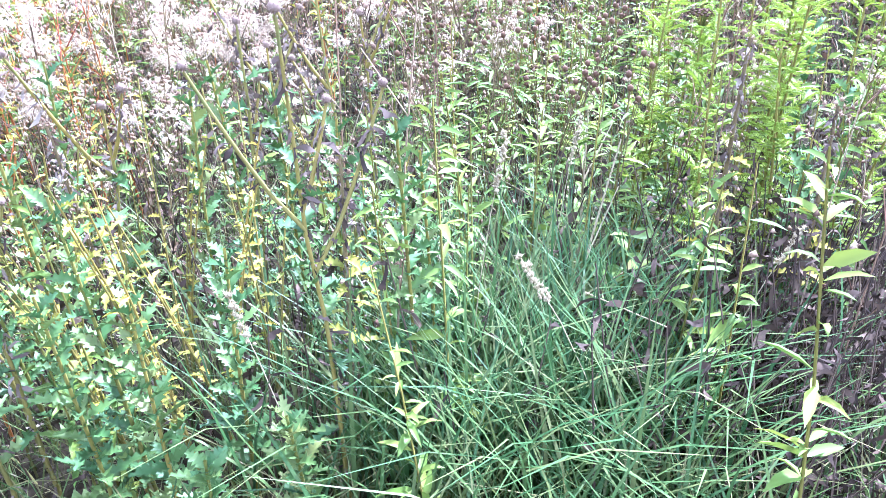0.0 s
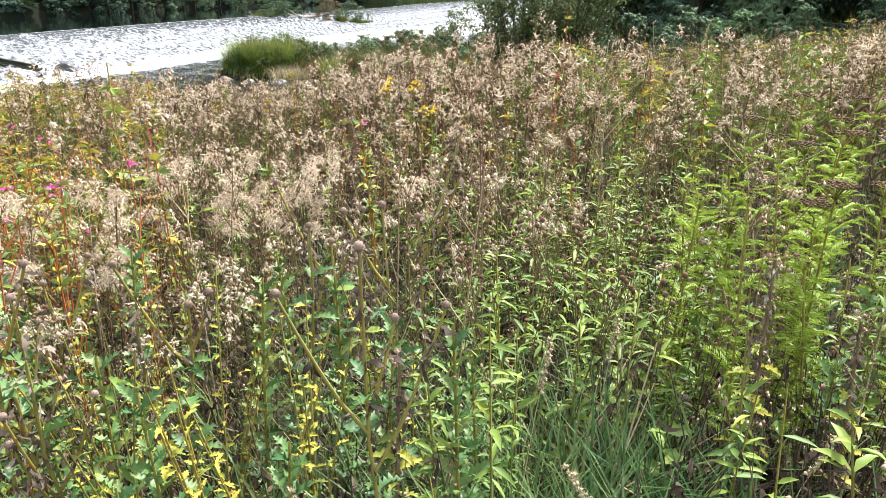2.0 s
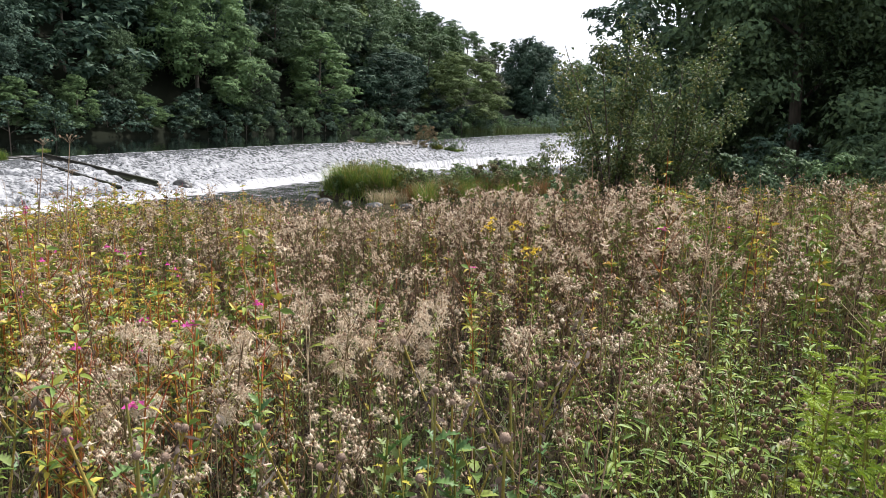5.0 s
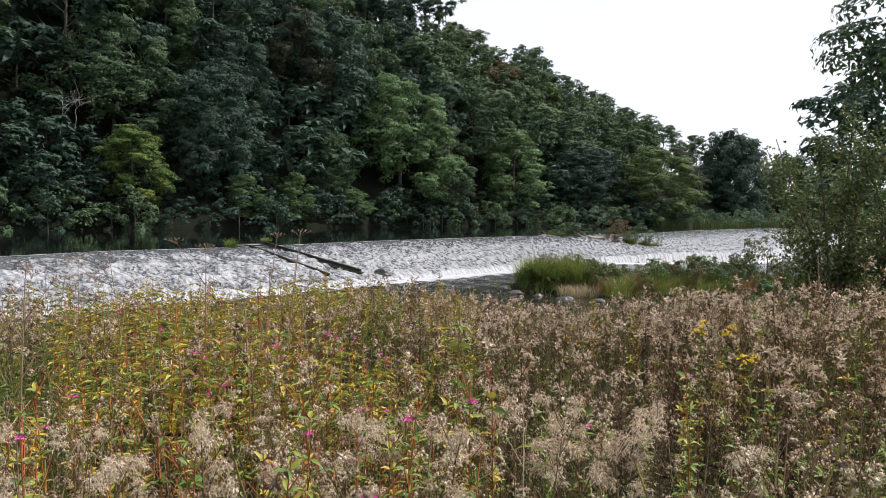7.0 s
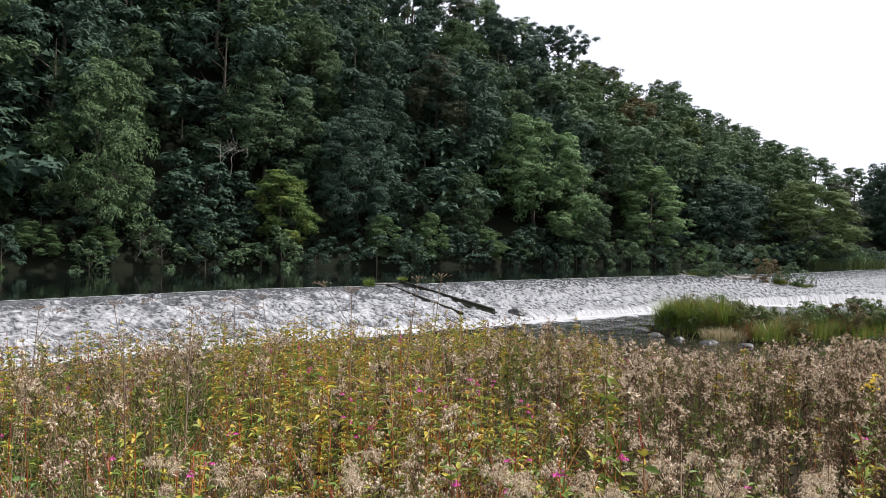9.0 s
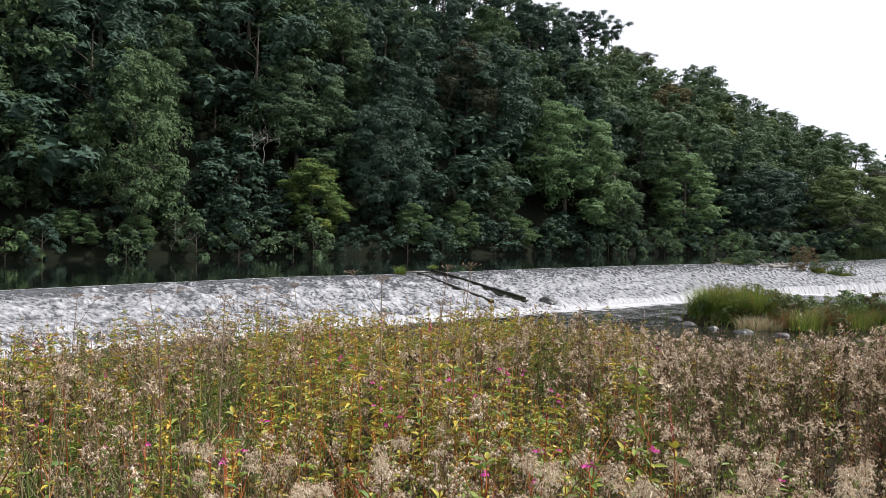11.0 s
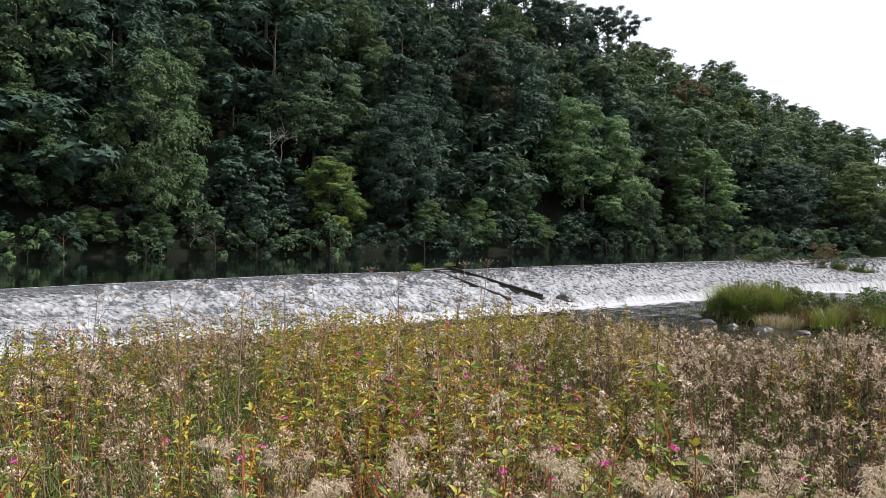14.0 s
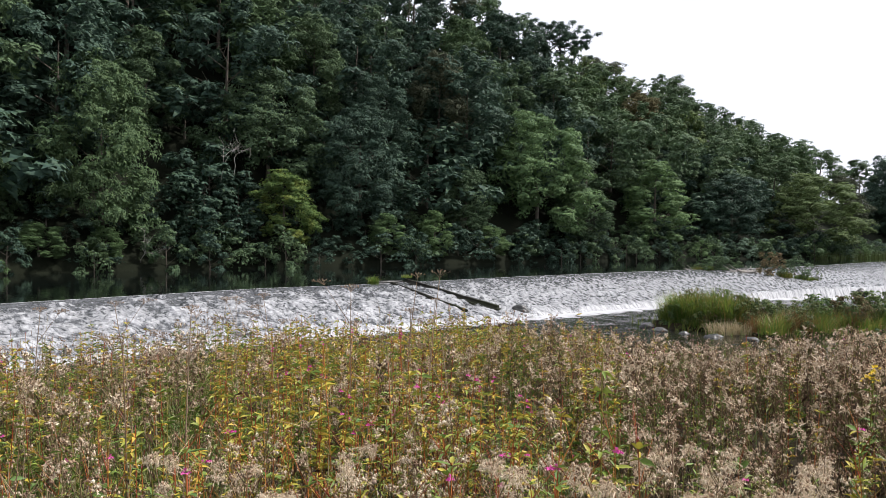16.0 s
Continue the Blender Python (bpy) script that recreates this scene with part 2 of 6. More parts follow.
M_RUSTY_GRASS = plant_mat("rusty_dock_grass", [(0.10, 0.12, 0.035), (0.17, 0.13, 0.05), (0.26, 0.14, 0.06), (0.33, 0.19, 0.085)], 0.6, 0.25, 5)
M_REED = plant_mat("bank_reed", [(0.038, 0.064, 0.015), (0.060, 0.090, 0.022), (0.083, 0.105, 0.030)], 0.6, 0.2, 3)
# near-black browns: shade between the stems is put into the dead growth's colour
M_SHADED_LITTER = plant_mat("shaded_dead_growth", [(0.020, 0.014, 0.010), (0.038, 0.026, 0.018), (0.068, 0.046, 0.032), (0.13, 0.092, 0.062)], 0.9, 0.0, 30)
M_OCHRE_STEM = plant_mat("ochre_stem", [(0.10, 0.12, 0.035), (0.16, 0.155, 0.04), (0.25, 0.19, 0.04), (0.34, 0.22, 0.045)], 0.6, 0.0, 14, (0.10, 0.13, 0.04), 0.6)
M_DRY_LEAF = plant_mat("shrivelled_leaf", [(0.028, 0.019, 0.015), (0.06, 0.042, 0.032), (0.12, 0.088, 0.068), (0.24, 0.19, 0.15), (0.46, 0.39, 0.31)], 0.85, 0.12)
M_YELLOW_LEAF = plant_mat("yellow_leaf", [(0.14, 0.19, 0.03), (0.26, 0.27, 0.038), (0.44, 0.39, 0.05), (0.48, 0.33, 0.055)], 0.6, 0.3)
M_TANSY_TOP = plant_mat("spent_flower_head", [(0.05, 0.028, 0.015), (0.09, 0.05, 0.028), (0.13, 0.075, 0.04)], 0.9, 0.0)
LEAF_SETS = {
    "dark": plant_mat("dark_green_foliage", [(0.033, 0.060, 0.050), (0.049, 0.085, 0.057), (0.074, 0.115, 0.061)], 0.62, 0.2, 0.6, (0.041, 0.075, 0.054), 0.5, 0.35, 0.11),
    "mid": plant_mat("green_foliage", [(0.052, 0.088, 0.056), (0.083, 0.130, 0.063), (0.122, 0.173, 0.070)], 0.62, 0.22, 0.6, (0.065, 0.109, 0.059), 0.5, 0.35, 0.11),
    "fresh": plant_mat("fresh_foliage", [(0.082, 0.145, 0.074), (0.128, 0.205, 0.082), (0.187, 0.269, 0.094)], 0.62, 0.22, 0.6, (0.104, 0.180, 0.077), 0.5, 0.3, 0.11),
    "yellow": plant_mat("yellowing_foliage", [(0.060, 0.114, 0.045), (0.090, 0.158, 0.051), (0.140, 0.209, 0.056), (0.213, 0.253, 0.062)], 0.62, 0.22, 0.35, (0.278, 0.296, 0.056), 0.6, 0.2, 0.11),
    "brown": plant_mat("rusty_foliage", [(0.051, 0.069, 0.043), (0.072, 0.085, 0.048), (0.101, 0.094, 0.052)], 0.62, 0.2, 0.6, (0.058, 0.077, 0.043), 0.5, 0.3, 0.11),
    "alder": plant_mat("alder_foliage", [(0.044, 0.075, 0.031), (0.071, 0.110, 0.038), (0.110, 0.146, 0.048), (0.213, 0.195, 0.058)], 0.6, 0.25, 9.0, (0.178, 0.151, 0.058), 0.2, 0.1, 0.2),
    # foliage lightened and greyed: distance haze is put into its colour
    "pale": plant_mat("haze_pale_foliage", [(0.089, 0.139, 0.106), (0.124, 0.184, 0.122), (0.177, 0.241, 0.149)], 0.62, 0.22, 0.6, (0.106, 0.156, 0.112), 0.5, 0.3, 0.11),
    "rust": plant_mat("rusty_dock", [(0.069, 0.108, 0.046), (0.128, 0.122, 0.054), (0.220, 0.143, 0.084), (0.289, 0.230, 0.122)], 0.62, 0.2, 3.0, (0.116, 0.143, 0.054), 0.4, 0.3, 0.11),
    "rusty": plant_mat("russet_foliage", [(0.074, 0.077, 0.036), (0.119, 0.104, 0.045), (0.168, 0.129, 0.051)], 0.62, 0.2, 0.6, (0.084, 0.087, 0.039), 0.5, 0.3, 0.11),
    "olive": plant_mat("olive_foliage", [(0.079, 0.116, 0.051), (0.121, 0.169, 0.060), (0.179, 0.230, 0.072)], 0.62, 0.22, 0.6, (0.102, 0.142, 0.058), 0.5, 0.3, 0.11),
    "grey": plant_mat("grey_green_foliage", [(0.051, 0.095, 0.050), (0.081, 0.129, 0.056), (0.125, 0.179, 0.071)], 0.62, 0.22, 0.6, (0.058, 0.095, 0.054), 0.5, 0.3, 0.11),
}

for _tone, _mat in LEAF_SETS.items():
    if _tone != "alder":
        leafy(_mat)


# ---- mesh tools ----
class Geo:
    """Collects vertices and faces as arrays."""

    def __init__(self):
        self.v, self.q, self.t, self.n = [], [], [], 0

    def add(self, v, q=None, t=None):
        v = np.asarray(v, float).reshape(-1, 3)
        if q is not None and len(q):
            self.q.append(np.asarray(q, int).reshape(-1, 4) + self.n)
        if t is not None and len(t):
            self.t.append(np.asarray(t, int).reshape(-1, 3) + self.n)
        self.v.append(v)
        self.n += len(v)

    def arrays(self):
        v = np.concatenate(self.v) if self.v else np.zeros((0, 3))
        q = np.concatenate(self.q) if self.q else np.zeros((0, 4), int)
        t = np.concatenate(self.t) if self.t else np.zeros((0, 3), int)
        return v, q, t

    def mesh(self, name, material, smooth=False):
        v, q, t = self.arrays()
        me = bpy.data.meshes.new(name)
        me.vertices.add(len(v))
        me.vertices.foreach_set("co", v.astype(np.float32).ravel())
        loops = np.concatenate([q.ravel(), t.ravel()]).astype(np.int32)
        me.loops.add(len(loops))
        me.loops.foreach_set("vertex_index", loops)
        starts = np.concatenate([np.arange(len(q)) * 4, len(q) * 4 + np.arange(len(t)) * 3]).astype(np.int32)
        me.polygons.add(len(starts))
        me.polygons.foreach_set("loop_start", starts)
        me.materials.append(material)
        me.update(calc_edges=True)
        if smooth:
            me.polygons.foreach_set("use_smooth", np.ones(len(starts), bool))
        me.validate()
        return me


def unit(a):
    return a / np.maximum(np.linalg.norm(a, axis=-1, keepdims=True), 1e-9)


def tube(g, pts, radii, sides=3):
    """A tapered stem along points."""
    pts = np.asarray(pts, float)
    k = len(pts)
    radii = np.broadcast_to(np.asarray(radii, float), (k,))
    d = unit(np.gradient(pts, axis=0))
    ref = np.where(np.abs(d[:, 2:3]) > 0.8, np.array([[1.0, 0, 0]]), np.array([[0, 0, 1.0]]))
    a = unit(np.cross(d, ref))
    b = np.cross(d, a)
    ang = np.arange(sides) * 2 * math.pi / sides
    ring = a[:, None] * np.cos(ang)[None, :, None] + b[:, None] * np.sin(ang)[None, :, None]
    v = pts[:, None] + ring * radii[:, None, None]
    i = np.arange(k - 1)[:, None] * sides
    j = np.arange(sides)[None]
    jn = (j + 1) % sides
    q = np.stack([i + j, i + jn, i + sides + jn, i + sides + j], -1)
    g.add(v, q)


def leaves(g, base, way, length, width, rng, fold=0.25, droop=0.2):
    """Folded pointed leaves: four corners each, creased on the midrib."""
    base, way = np.asarray(base, float).reshape(-1, 3), unit(np.asarray(way, float).reshape(-1, 3))
    n = len(base)
    length = np.broadcast_to(np.asarray(length, float), (n,))[:, None]
    width = np.broadcast_to(np.asarray(width, float), (n,))[:, None]
    side = unit(np.cross(way, rng.normal(size=(n, 3)) * 0.35 + np.array([0, 0, 1.0])))
    up = np.cross(side, way)
    mid = base + way * length * 0.45
    tip = base + way * length - np.array([0, 0, 1.0]) * length * droop
    left = mid + side * width * 0.5 + up * width * fold
    right = mid - side * width * 0.5 + up * width * fold
    v = np.stack([base, left, tip, right], 1)
    idx = np.arange(n)[:, None] * 4
    t = np.concatenate([idx + np.array([[0, 2, 1]]), idx + np.array([[0, 3, 2]])])
    g.add(v, None, t)


def sprays(g, base, normal, length, width, rng, droop=0.5):
    """Leaf sprays lying in the crown's surface: each faces along its normal and hangs a little."""
    n = len(base)
    nrm = unit(normal)
    way = np.cross(nrm, rng.normal(size=(n, 3)))
    hang = np.array([0, 0, -1.0]) - nrm * (-nrm[:, 2:3])
    way = unit(unit(way) + hang * droop)
    side = np.cross(nrm, way)
    ln, wd = length[:, None], width[:, None]
    v = np.stack([base - side * wd * 0.5, base + side * wd * 0.5, base + way * ln - nrm * ln * 0.12], 1)
    g.add(v, None, np.arange(n * 3).reshape(-1, 3))


def lance(g, base, way, length, width, rng, fold=0.2, droop=0.3):
    """Lance-shaped leaves with a rib, two widths and a tapering tip."""
    base, way = np.asarray(base, float).reshape(-1, 3), unit(np.asarray(way, float).reshape(-1, 3))
    n = len(base)
    ln = np.broadcast_to(np.asarray(length, float), (n,))[:, None]
    wd = np.broadcast_to(np.asarray(width, float), (n,))[:, None]
    side = unit(np.cross(way, rng.normal(size=(n, 3)) * 0.3 + np.array([0, 0, 1.0])))
    up = np.cross(side, way)
    down = np.array([0, 0, 1.0])
    bow = ln * droop * rng.uniform(0.3, 1.5, (n, 1))
    m1 = base + way * ln * 0.32 - down * bow * 0.08
    m2 = base + way * ln * 0.68 - down * bow * 0.42
    tip = base + way * ln - down * bow
    l1, r1 = m1 + side * wd * 0.5 + up * wd * fold, m1 - side * wd * 0.5 + up * wd * fold
    l2, r2 = m2 + side * wd * 0.38 + up * wd * fold, m2 - side * wd * 0.38 + up * wd * fold
    v = np.stack([base, m1, l1, r1, m2, l2, r2, tip], 1)
    i = np.arange(n)[:, None] * 8
    t = np.concatenate([i + np.array([f]) for f in ((0, 1, 2), (0, 3, 1), (4, 7, 5), (6, 7, 4))])
    q = np.concatenate([i + np.array([f]) for f in ((1, 4, 5, 2), (3, 6, 4, 1))])
    g.add(v, q, t)


def grains(g, centre, radius, rng, coarse=False):
    """Tiny uneven seed heads, eight faces each, or four where they stand far off."""
    centre = np.asarray(centre, float).reshape(-1, 3)
    n = len(centre)
    radius = np.broadcast_to(np.asarray(radius, float), (n,))
    if coarse:
        o = np.array([(1, 0, -0.6), (-0.5, 0.87, -0.6), (-0.5, -0.87, -0.6), (0, 0, 0.9)]) * 1.2
        v = centre[:, None] + (o[None] * rng.uniform(0.6, 1.3, (n, 4, 1)) + rng.normal(size=(n, 4, 3)) * 0.35) * radius[:, None, None]
        g.add(v, None, np.arange(n)[:, None, None] * 4 + np.array([(0, 1, 3), (1, 2, 3), (2, 0, 3), (0, 2, 1)])[None])
        return
    o = np.array([(1, 0, 0), (0, 1, 0), (-1, 0, 0), (0, -1, 0), (0, 0, 1.2), (0, 0, -1.2)])
    v = centre[:, None] + o[None] * radius[:, None, None] * rng.uniform(0.6, 1.35, (n, 6, 1))
    f = np.array([(0, 1, 4), (1, 2, 4), (2, 3, 4), (3, 0, 4), (1, 0, 5), (2, 1, 5), (3, 2, 5), (0, 3, 5)])
    g.add(v, None, np.arange(n)[:, None, None] * 6 + f[None])


def lobed(g, base, way, length, width, rng, teeth=4, droop=0.3):
    """One deeply cut, spiny leaf as a jagged blade on both sides of its rib."""
    way = unit(np.asarray(way, float))
    side = unit(np.cross(way, rng.normal(size=3) * 0.3 + np.array([0, 0, 1.0])))
    up = np.cross(side, way)
    rib, edge_l, edge_r = [], [], []
    for k in range(2 * teeth + 1):
        s = k / (2 * teeth)
        p = np.asarray(base) + way * length * s - np.array([0, 0, 1.0]) * length * droop * s * s
        w = width * (0.22 if k % 2 == 0 else 0.52) * math.sin(math.pi * min(0.97, 0.15 + 0.85 * s)) + 0.0005
        shift = way * (length * 0.06 if k % 2 else 0)
        rib.append(p)
        crisp = rng.uniform(0.1, 1.0, 2)
        edge_l.append(p + side * w + up * w * crisp[0] + shift)
        edge_r.append(p - side * w + up * w * crisp[1] + shift)
    n = 2 * teeth + 1
    v = np.concatenate([rib, edge_l, edge_r])
    i = np.arange(n - 1)
    q = np.concatenate([np.stack([i, i + 1, n + i + 1, n + i], -1), np.stack([i, 2 * n + i, 2 * n + i + 1, i + 1], -1)])
    g.add(v, q)


def curls(g, base, way, length, width, rng, hang=0.5):
    """Shrivelled leaves: narrow strips that twist and crumple as they hang."""
    base, way = np.asarray(base, float).reshape(-1, 3), unit(np.asarray(way, float).reshape(-1, 3))
    n = len(base)
    ln = np.broadcast_to(np.asarray(length, float), (n,))[:, None] / 4
    wd = np.broadcast_to(np.asarray(width, float), (n,))[:, None]
    p, d, rows = base, way, []
    side = unit(np.cross(way, rng.normal(size=(n, 3))))
    for k in range(5):
        w = wd * (0.25, 0.8, 1.0, 0.7, 0.06)[k] * rng.uniform(0.6, 1.3, (n, 1))
        rows += [p - side * w * 0.5, p + side * w * 0.5]
        d = unit(d + rng.normal(size=(n, 3)) * 0.55 + np.array([0, 0, -hang * 0.5]))
        side = unit(side + rng.normal(size=(n, 3)) * 0.6)
        p = p + d * ln
    idx = np.arange(n)[:, None] * 10
    g.add(np.stack(rows, 1), np.concatenate([idx + np.array([[2 * k, 2 * k + 1, 2 * k + 3, 2 * k + 2]]) for k in range(4)]))


def ribbons(g, base, height, lean_dir, lean, width, parts=3):
    """Grass blades that rise and bow over."""
    base = np.asarray(base, float).reshape(-1, 3)
    n = len(base)
    side = np.stack([-np.sin(lean_dir), np.cos(lean_dir), np.zeros(n)], -1)
    fwd = np.stack([np.cos(lean_dir), np.sin(lean_dir), np.zeros(n)], -1)
    rows = []
    for k in range(parts + 1):
        s = k / parts
        p = base + fwd * (lean * height * s ** 1.8)[:, None] + np.array([0, 0, 1.0]) * (height * (s - 0.35 * lean * s ** 3))[:, None]
        w = width * (1.0 - s) ** 0.7 + 0.0006
        rows += [p - side * w[:, None] * 0.5, p + side * w[:, None] * 0.5]
    v = np.stack(rows, 1)
    m = 2 * (parts + 1)
    idx = np.arange(n)[:, None] * m
    q = np.concatenate([idx + np.array([[2 * k, 2 * k + 1, 2 * k + 3, 2 * k + 2]]) for k in range(parts)])
    g.add(v, q)


def tufts(g, centre, radius, rng, hairs=12, up=0.6, thick=0.06):
    """Downy seed heads: fine hairs bursting from each centre."""
    centre = np.asarray(centre, float).reshape(-1, 3)
    n = len(centre)
    radius = np.broadcast_to(np.asarray(radius, float), (n,))
    d = unit(rng.normal(size=(n, hairs, 3)) + np.array([0, 0, up]))
    s = unit(np.cross(d, rng.normal(size=(n, hairs, 3))))
    r = radius[:, None, None] * rng.uniform(0.5, 1.25, (n, hairs, 1))
    tip = centre[:, None] + d * r
    a = centre[:, None] + d * r * 0.05
    v = np.stack([a - s * r * thick, a + s * r * thick, tip], 2)
    g.add(v, None, np.arange(n * hairs * 3).reshape(-1, 3))


BALL_V = unit(np.array([(x, y, z) for x in (-1, 1) for y in (-1, 1) for z in (-1, 1)] + [(1.7, 0, 0), (-1.7, 0, 0), (0, 1.7, 0), (0, -1.7, 0), (0, 0, 1.7), (0, 0, -1.7)], float))
BALL_T = []
for _axis in range(3):
    for _sgn, _pole in ((1, 8 + 2 * _axis), (-1, 9 + 2 * _axis)):
        _ring = [k for k in range(8) if BALL_V[k][_axis] * _sgn > 0]
        _o = [a for a in range(3) if a != _axis]
        _ring.sort(key=lambda k: math.atan2(BALL_V[k][_o[1]], BALL_V[k][_o[0]]))
        for _i in range(4):
            _f = (_ring[_i], _ring[(_i + 1) % 4], _pole)
            _nrm = np.cross(BALL_V[_f[1]] - BALL_V[_f[0]], BALL_V[_f[2]] - BALL_V[_f[0]])
            BALL_T.append(_f if np.dot(_nrm, BALL_V[_pole]) > 0 else (_f[1], _f[0], _f[2]))
BALL_T = np.array(BALL_T)


def balls(g, centre, radius, squash=1.0):
    """Small faceted round heads."""
    centre = np.asarray(centre, float).reshape(-1, 3)
    n = len(centre)
    radius = np.broadcast_to(np.asarray(radius, float), (n,))
    v = centre[:, None] + BALL_V[None] * radius[:, None, None] * np.array([1, 1, squash])
    t = np.arange(n)[:, None, None] * 14 + BALL_T[None]
    g.add(v, None, t)


def part(name, g, material, parent, label="", smooth=False):
    """Links a Geo (or a mesh) as one mesh object under a thing."""
    me = g if isinstance(g, bpy.types.Mesh) else g.mesh(name, material, smooth)
    ob = new(name, me)
    ob.parent = parent
    if label:
        tagged(ob, label)
    return ob


# ---- the lie of the land ----
NEAR_BANK = np.array([(-60, -90), (-34, -20), (-19, 3), (-14.5, 10), (-12, 15), (-8.5, 19), (-4, 22), (2, 24), (8, 28), (13, 38), (17, 55), (22, 75), (36, 104), (66, 160), (110, 230), (200, 340), (700, 900)], float)
FAR_BANK = np.array([(-150, -90), (-95, -30), (-72, 10), (-59, 44), (-55.5, 54.5), (-49.5, 68), (-39, 83), (-24, 112), (-5, 141), (17, 162), (45, 205), (85, 262), (150, 335), (600, 900)], float)
ISLET = np.array([(-2.6, 41.6), (1, 41.5), (5, 44), (10, 46.5), (16, 49)], float)
CREST_Z, LOW_Z = -1.1, -2.6


def dist_to(line, x, y):
    p = np.stack([x, y], -1)
    best = np.full(x.shape, 1e9)
    for a, b in zip(line[:-1], line[1:]):
        ab = b - a
        s = np.clip(((p - a) @ ab) / (ab @ ab), 0, 1)
        best = np.minimum(best, np.linalg.norm(p - a - s[..., None] * ab, axis=-1))
    return best


def inside(poly, x, y):
    res = np.zeros(x.shape, bool)
    for (x0, y0), (x1, y1) in zip(poly, np.roll(poly, -1, axis=0)):
        cross = ((y0 > y) != (y1 > y)) & (x < (x1 - x0) * (y - y0) / (y1 - y0 + 1e-12) + x0)
        res ^= cross
    return res


RIVER = np.concatenate([NEAR_BANK, FAR_BANK[::-1]])


def ease(s):
    s = np.clip(s, 0, 1)
    return s * s * (3 - 2 * s)


def ground_z(x, y):
    x, y = np.asarray(x, float), np.asarray(y, float)
    dn, df = dist_to(NEAR_BANK, x, y), dist_to(FAR_BANK, x, y)
    wet = inside(RIVER, x, y)
    meadow = -np.interp(x, [-14, -6, 0, 4], [1.2, 1.45, 2.0, 2.0]) * np.clip(1 - dn / 17.0, 0, 1) ** 1.15 + 0.05 * np.sin(x * 0.9 + 1.3) * np.cos(y * 0.7)
    along = 0.5 * x + 0.86 * y
    ridge = np.interp(along, [-80, 60, 85, 107, 150, 198, 240, 300, 400], [54, 53, 47.5, 44, 33.5, 23.5, 17, 9, 4])
    hill = -1.0 + ridge * (np.clip(df / 52.0, 0, 1) * 0.75 + 0.25 * ease(df / 52.0)) + 0.8 * np.sin(x * 0.11) * np.sin(y * 0.13) * ease(df / 20)
    bed = -1.6 - 2.2 * ease(np.minimum(dn, df) / 3.0)
    mound = -2.25 - 1.6 * ease((dist_to(ISLET, x, y) - 1.2) / 3.2)
    bed = np.maximum(bed, mound)
    return np.where(wet, bed, np.where(dn < df, meadow, hill))


def graded(lo, hi, fine_lo, fine_hi, step, grow=1.18):
    mid = list(np.arange(fine_lo, fine_hi + 1e-6, step))
    s, p, up = step, fine_hi, []
    while p < hi:
        s *= grow
        p += s
        up.append(p)
    s, p, down = step, fine_lo, []
    while p > lo:
        s *= grow
        p -= s
        down.append(p)
    return np.array(down[::-1] + mid + up)


gx = graded(-1800, 1800, -62, 42, 1.0)
gy = graded(-1800, 2500, -6, 150, 1.0)
XX, YY = np.meshgrid(gx, gy, indexing="ij")
ZZ = ground_z(XX, YY)
g = Geo()
ni, nj = XX.shape
ii, jj = np.meshgrid(np.arange(ni - 1), np.arange(nj - 1), indexing="ij")
base_i = (ii * nj + jj).ravel()
g.add(np.stack([XX, YY, ZZ], -1), np.stack([base_i, base_i + nj, base_i + nj + 1, base_i + 1], -1))
# woodland floor, near black because the trees' shade is put into its colour
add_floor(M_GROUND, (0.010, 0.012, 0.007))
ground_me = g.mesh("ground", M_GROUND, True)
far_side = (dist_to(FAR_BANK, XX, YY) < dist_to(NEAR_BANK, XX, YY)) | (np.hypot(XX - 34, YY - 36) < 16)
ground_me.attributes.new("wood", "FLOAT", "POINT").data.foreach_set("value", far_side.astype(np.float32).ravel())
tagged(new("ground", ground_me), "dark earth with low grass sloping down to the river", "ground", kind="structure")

# the weir: crest and foot lines across the river, station by station
CREST = np.array([(-40, -8), (-35, 8), (-31.6, 24.4), (-27.7, 38.3), (-23.5, 45.4), (-17.8, 60.1), (-10.5, 74.8), (-4, 86), (1, 92), (5, 99), (8.9, 107), (18.9, 132), (45, 178)], float)
FOOT = np.array([(-30, -6), (-26, 10), (-22, 23), (-17.2, 31.5), (-13.5, 38), (-8.5, 47), (-2.5, 57.5), (2, 63.5), (5.5, 65.6), (8.6, 68.5), (14, 70), (28, 95), (56, 162)], float)
STEP = np.array([0.10, 0.10, 0.12, 0.12, 0.15, 0.2, 0.3, 0.45, 0.6, 0.7, 0.75, 0.75, 0.75])


def weir_point(u, v):
    """Place on the weir's face: u counts the stations along it, v runs 0 at the crest to 1 at the foot."""
    k = np.arange(len(CREST))
    c = np.stack([np.interp(u, k, CREST[:, 0]), np.interp(u, k, CREST[:, 1])], -1)
    f = np.stack([np.interp(u, k, FOOT[:, 0]), np.interp(u, k, FOOT[:, 1])], -1)
    step = np.interp(u, k, STEP)
    vs = np.clip(v, 0, 1)
    xy = c + (f - c) * vs[..., None]
    slope = (LOW_Z + step - CREST_Z)
    z = CREST_Z + slope * np.clip(vs / 0.97, 0, 1) ** 1.15 - step * ease((vs - 0.95) / 0.05)
    return np.concatenate([xy, z[..., None]], -1)


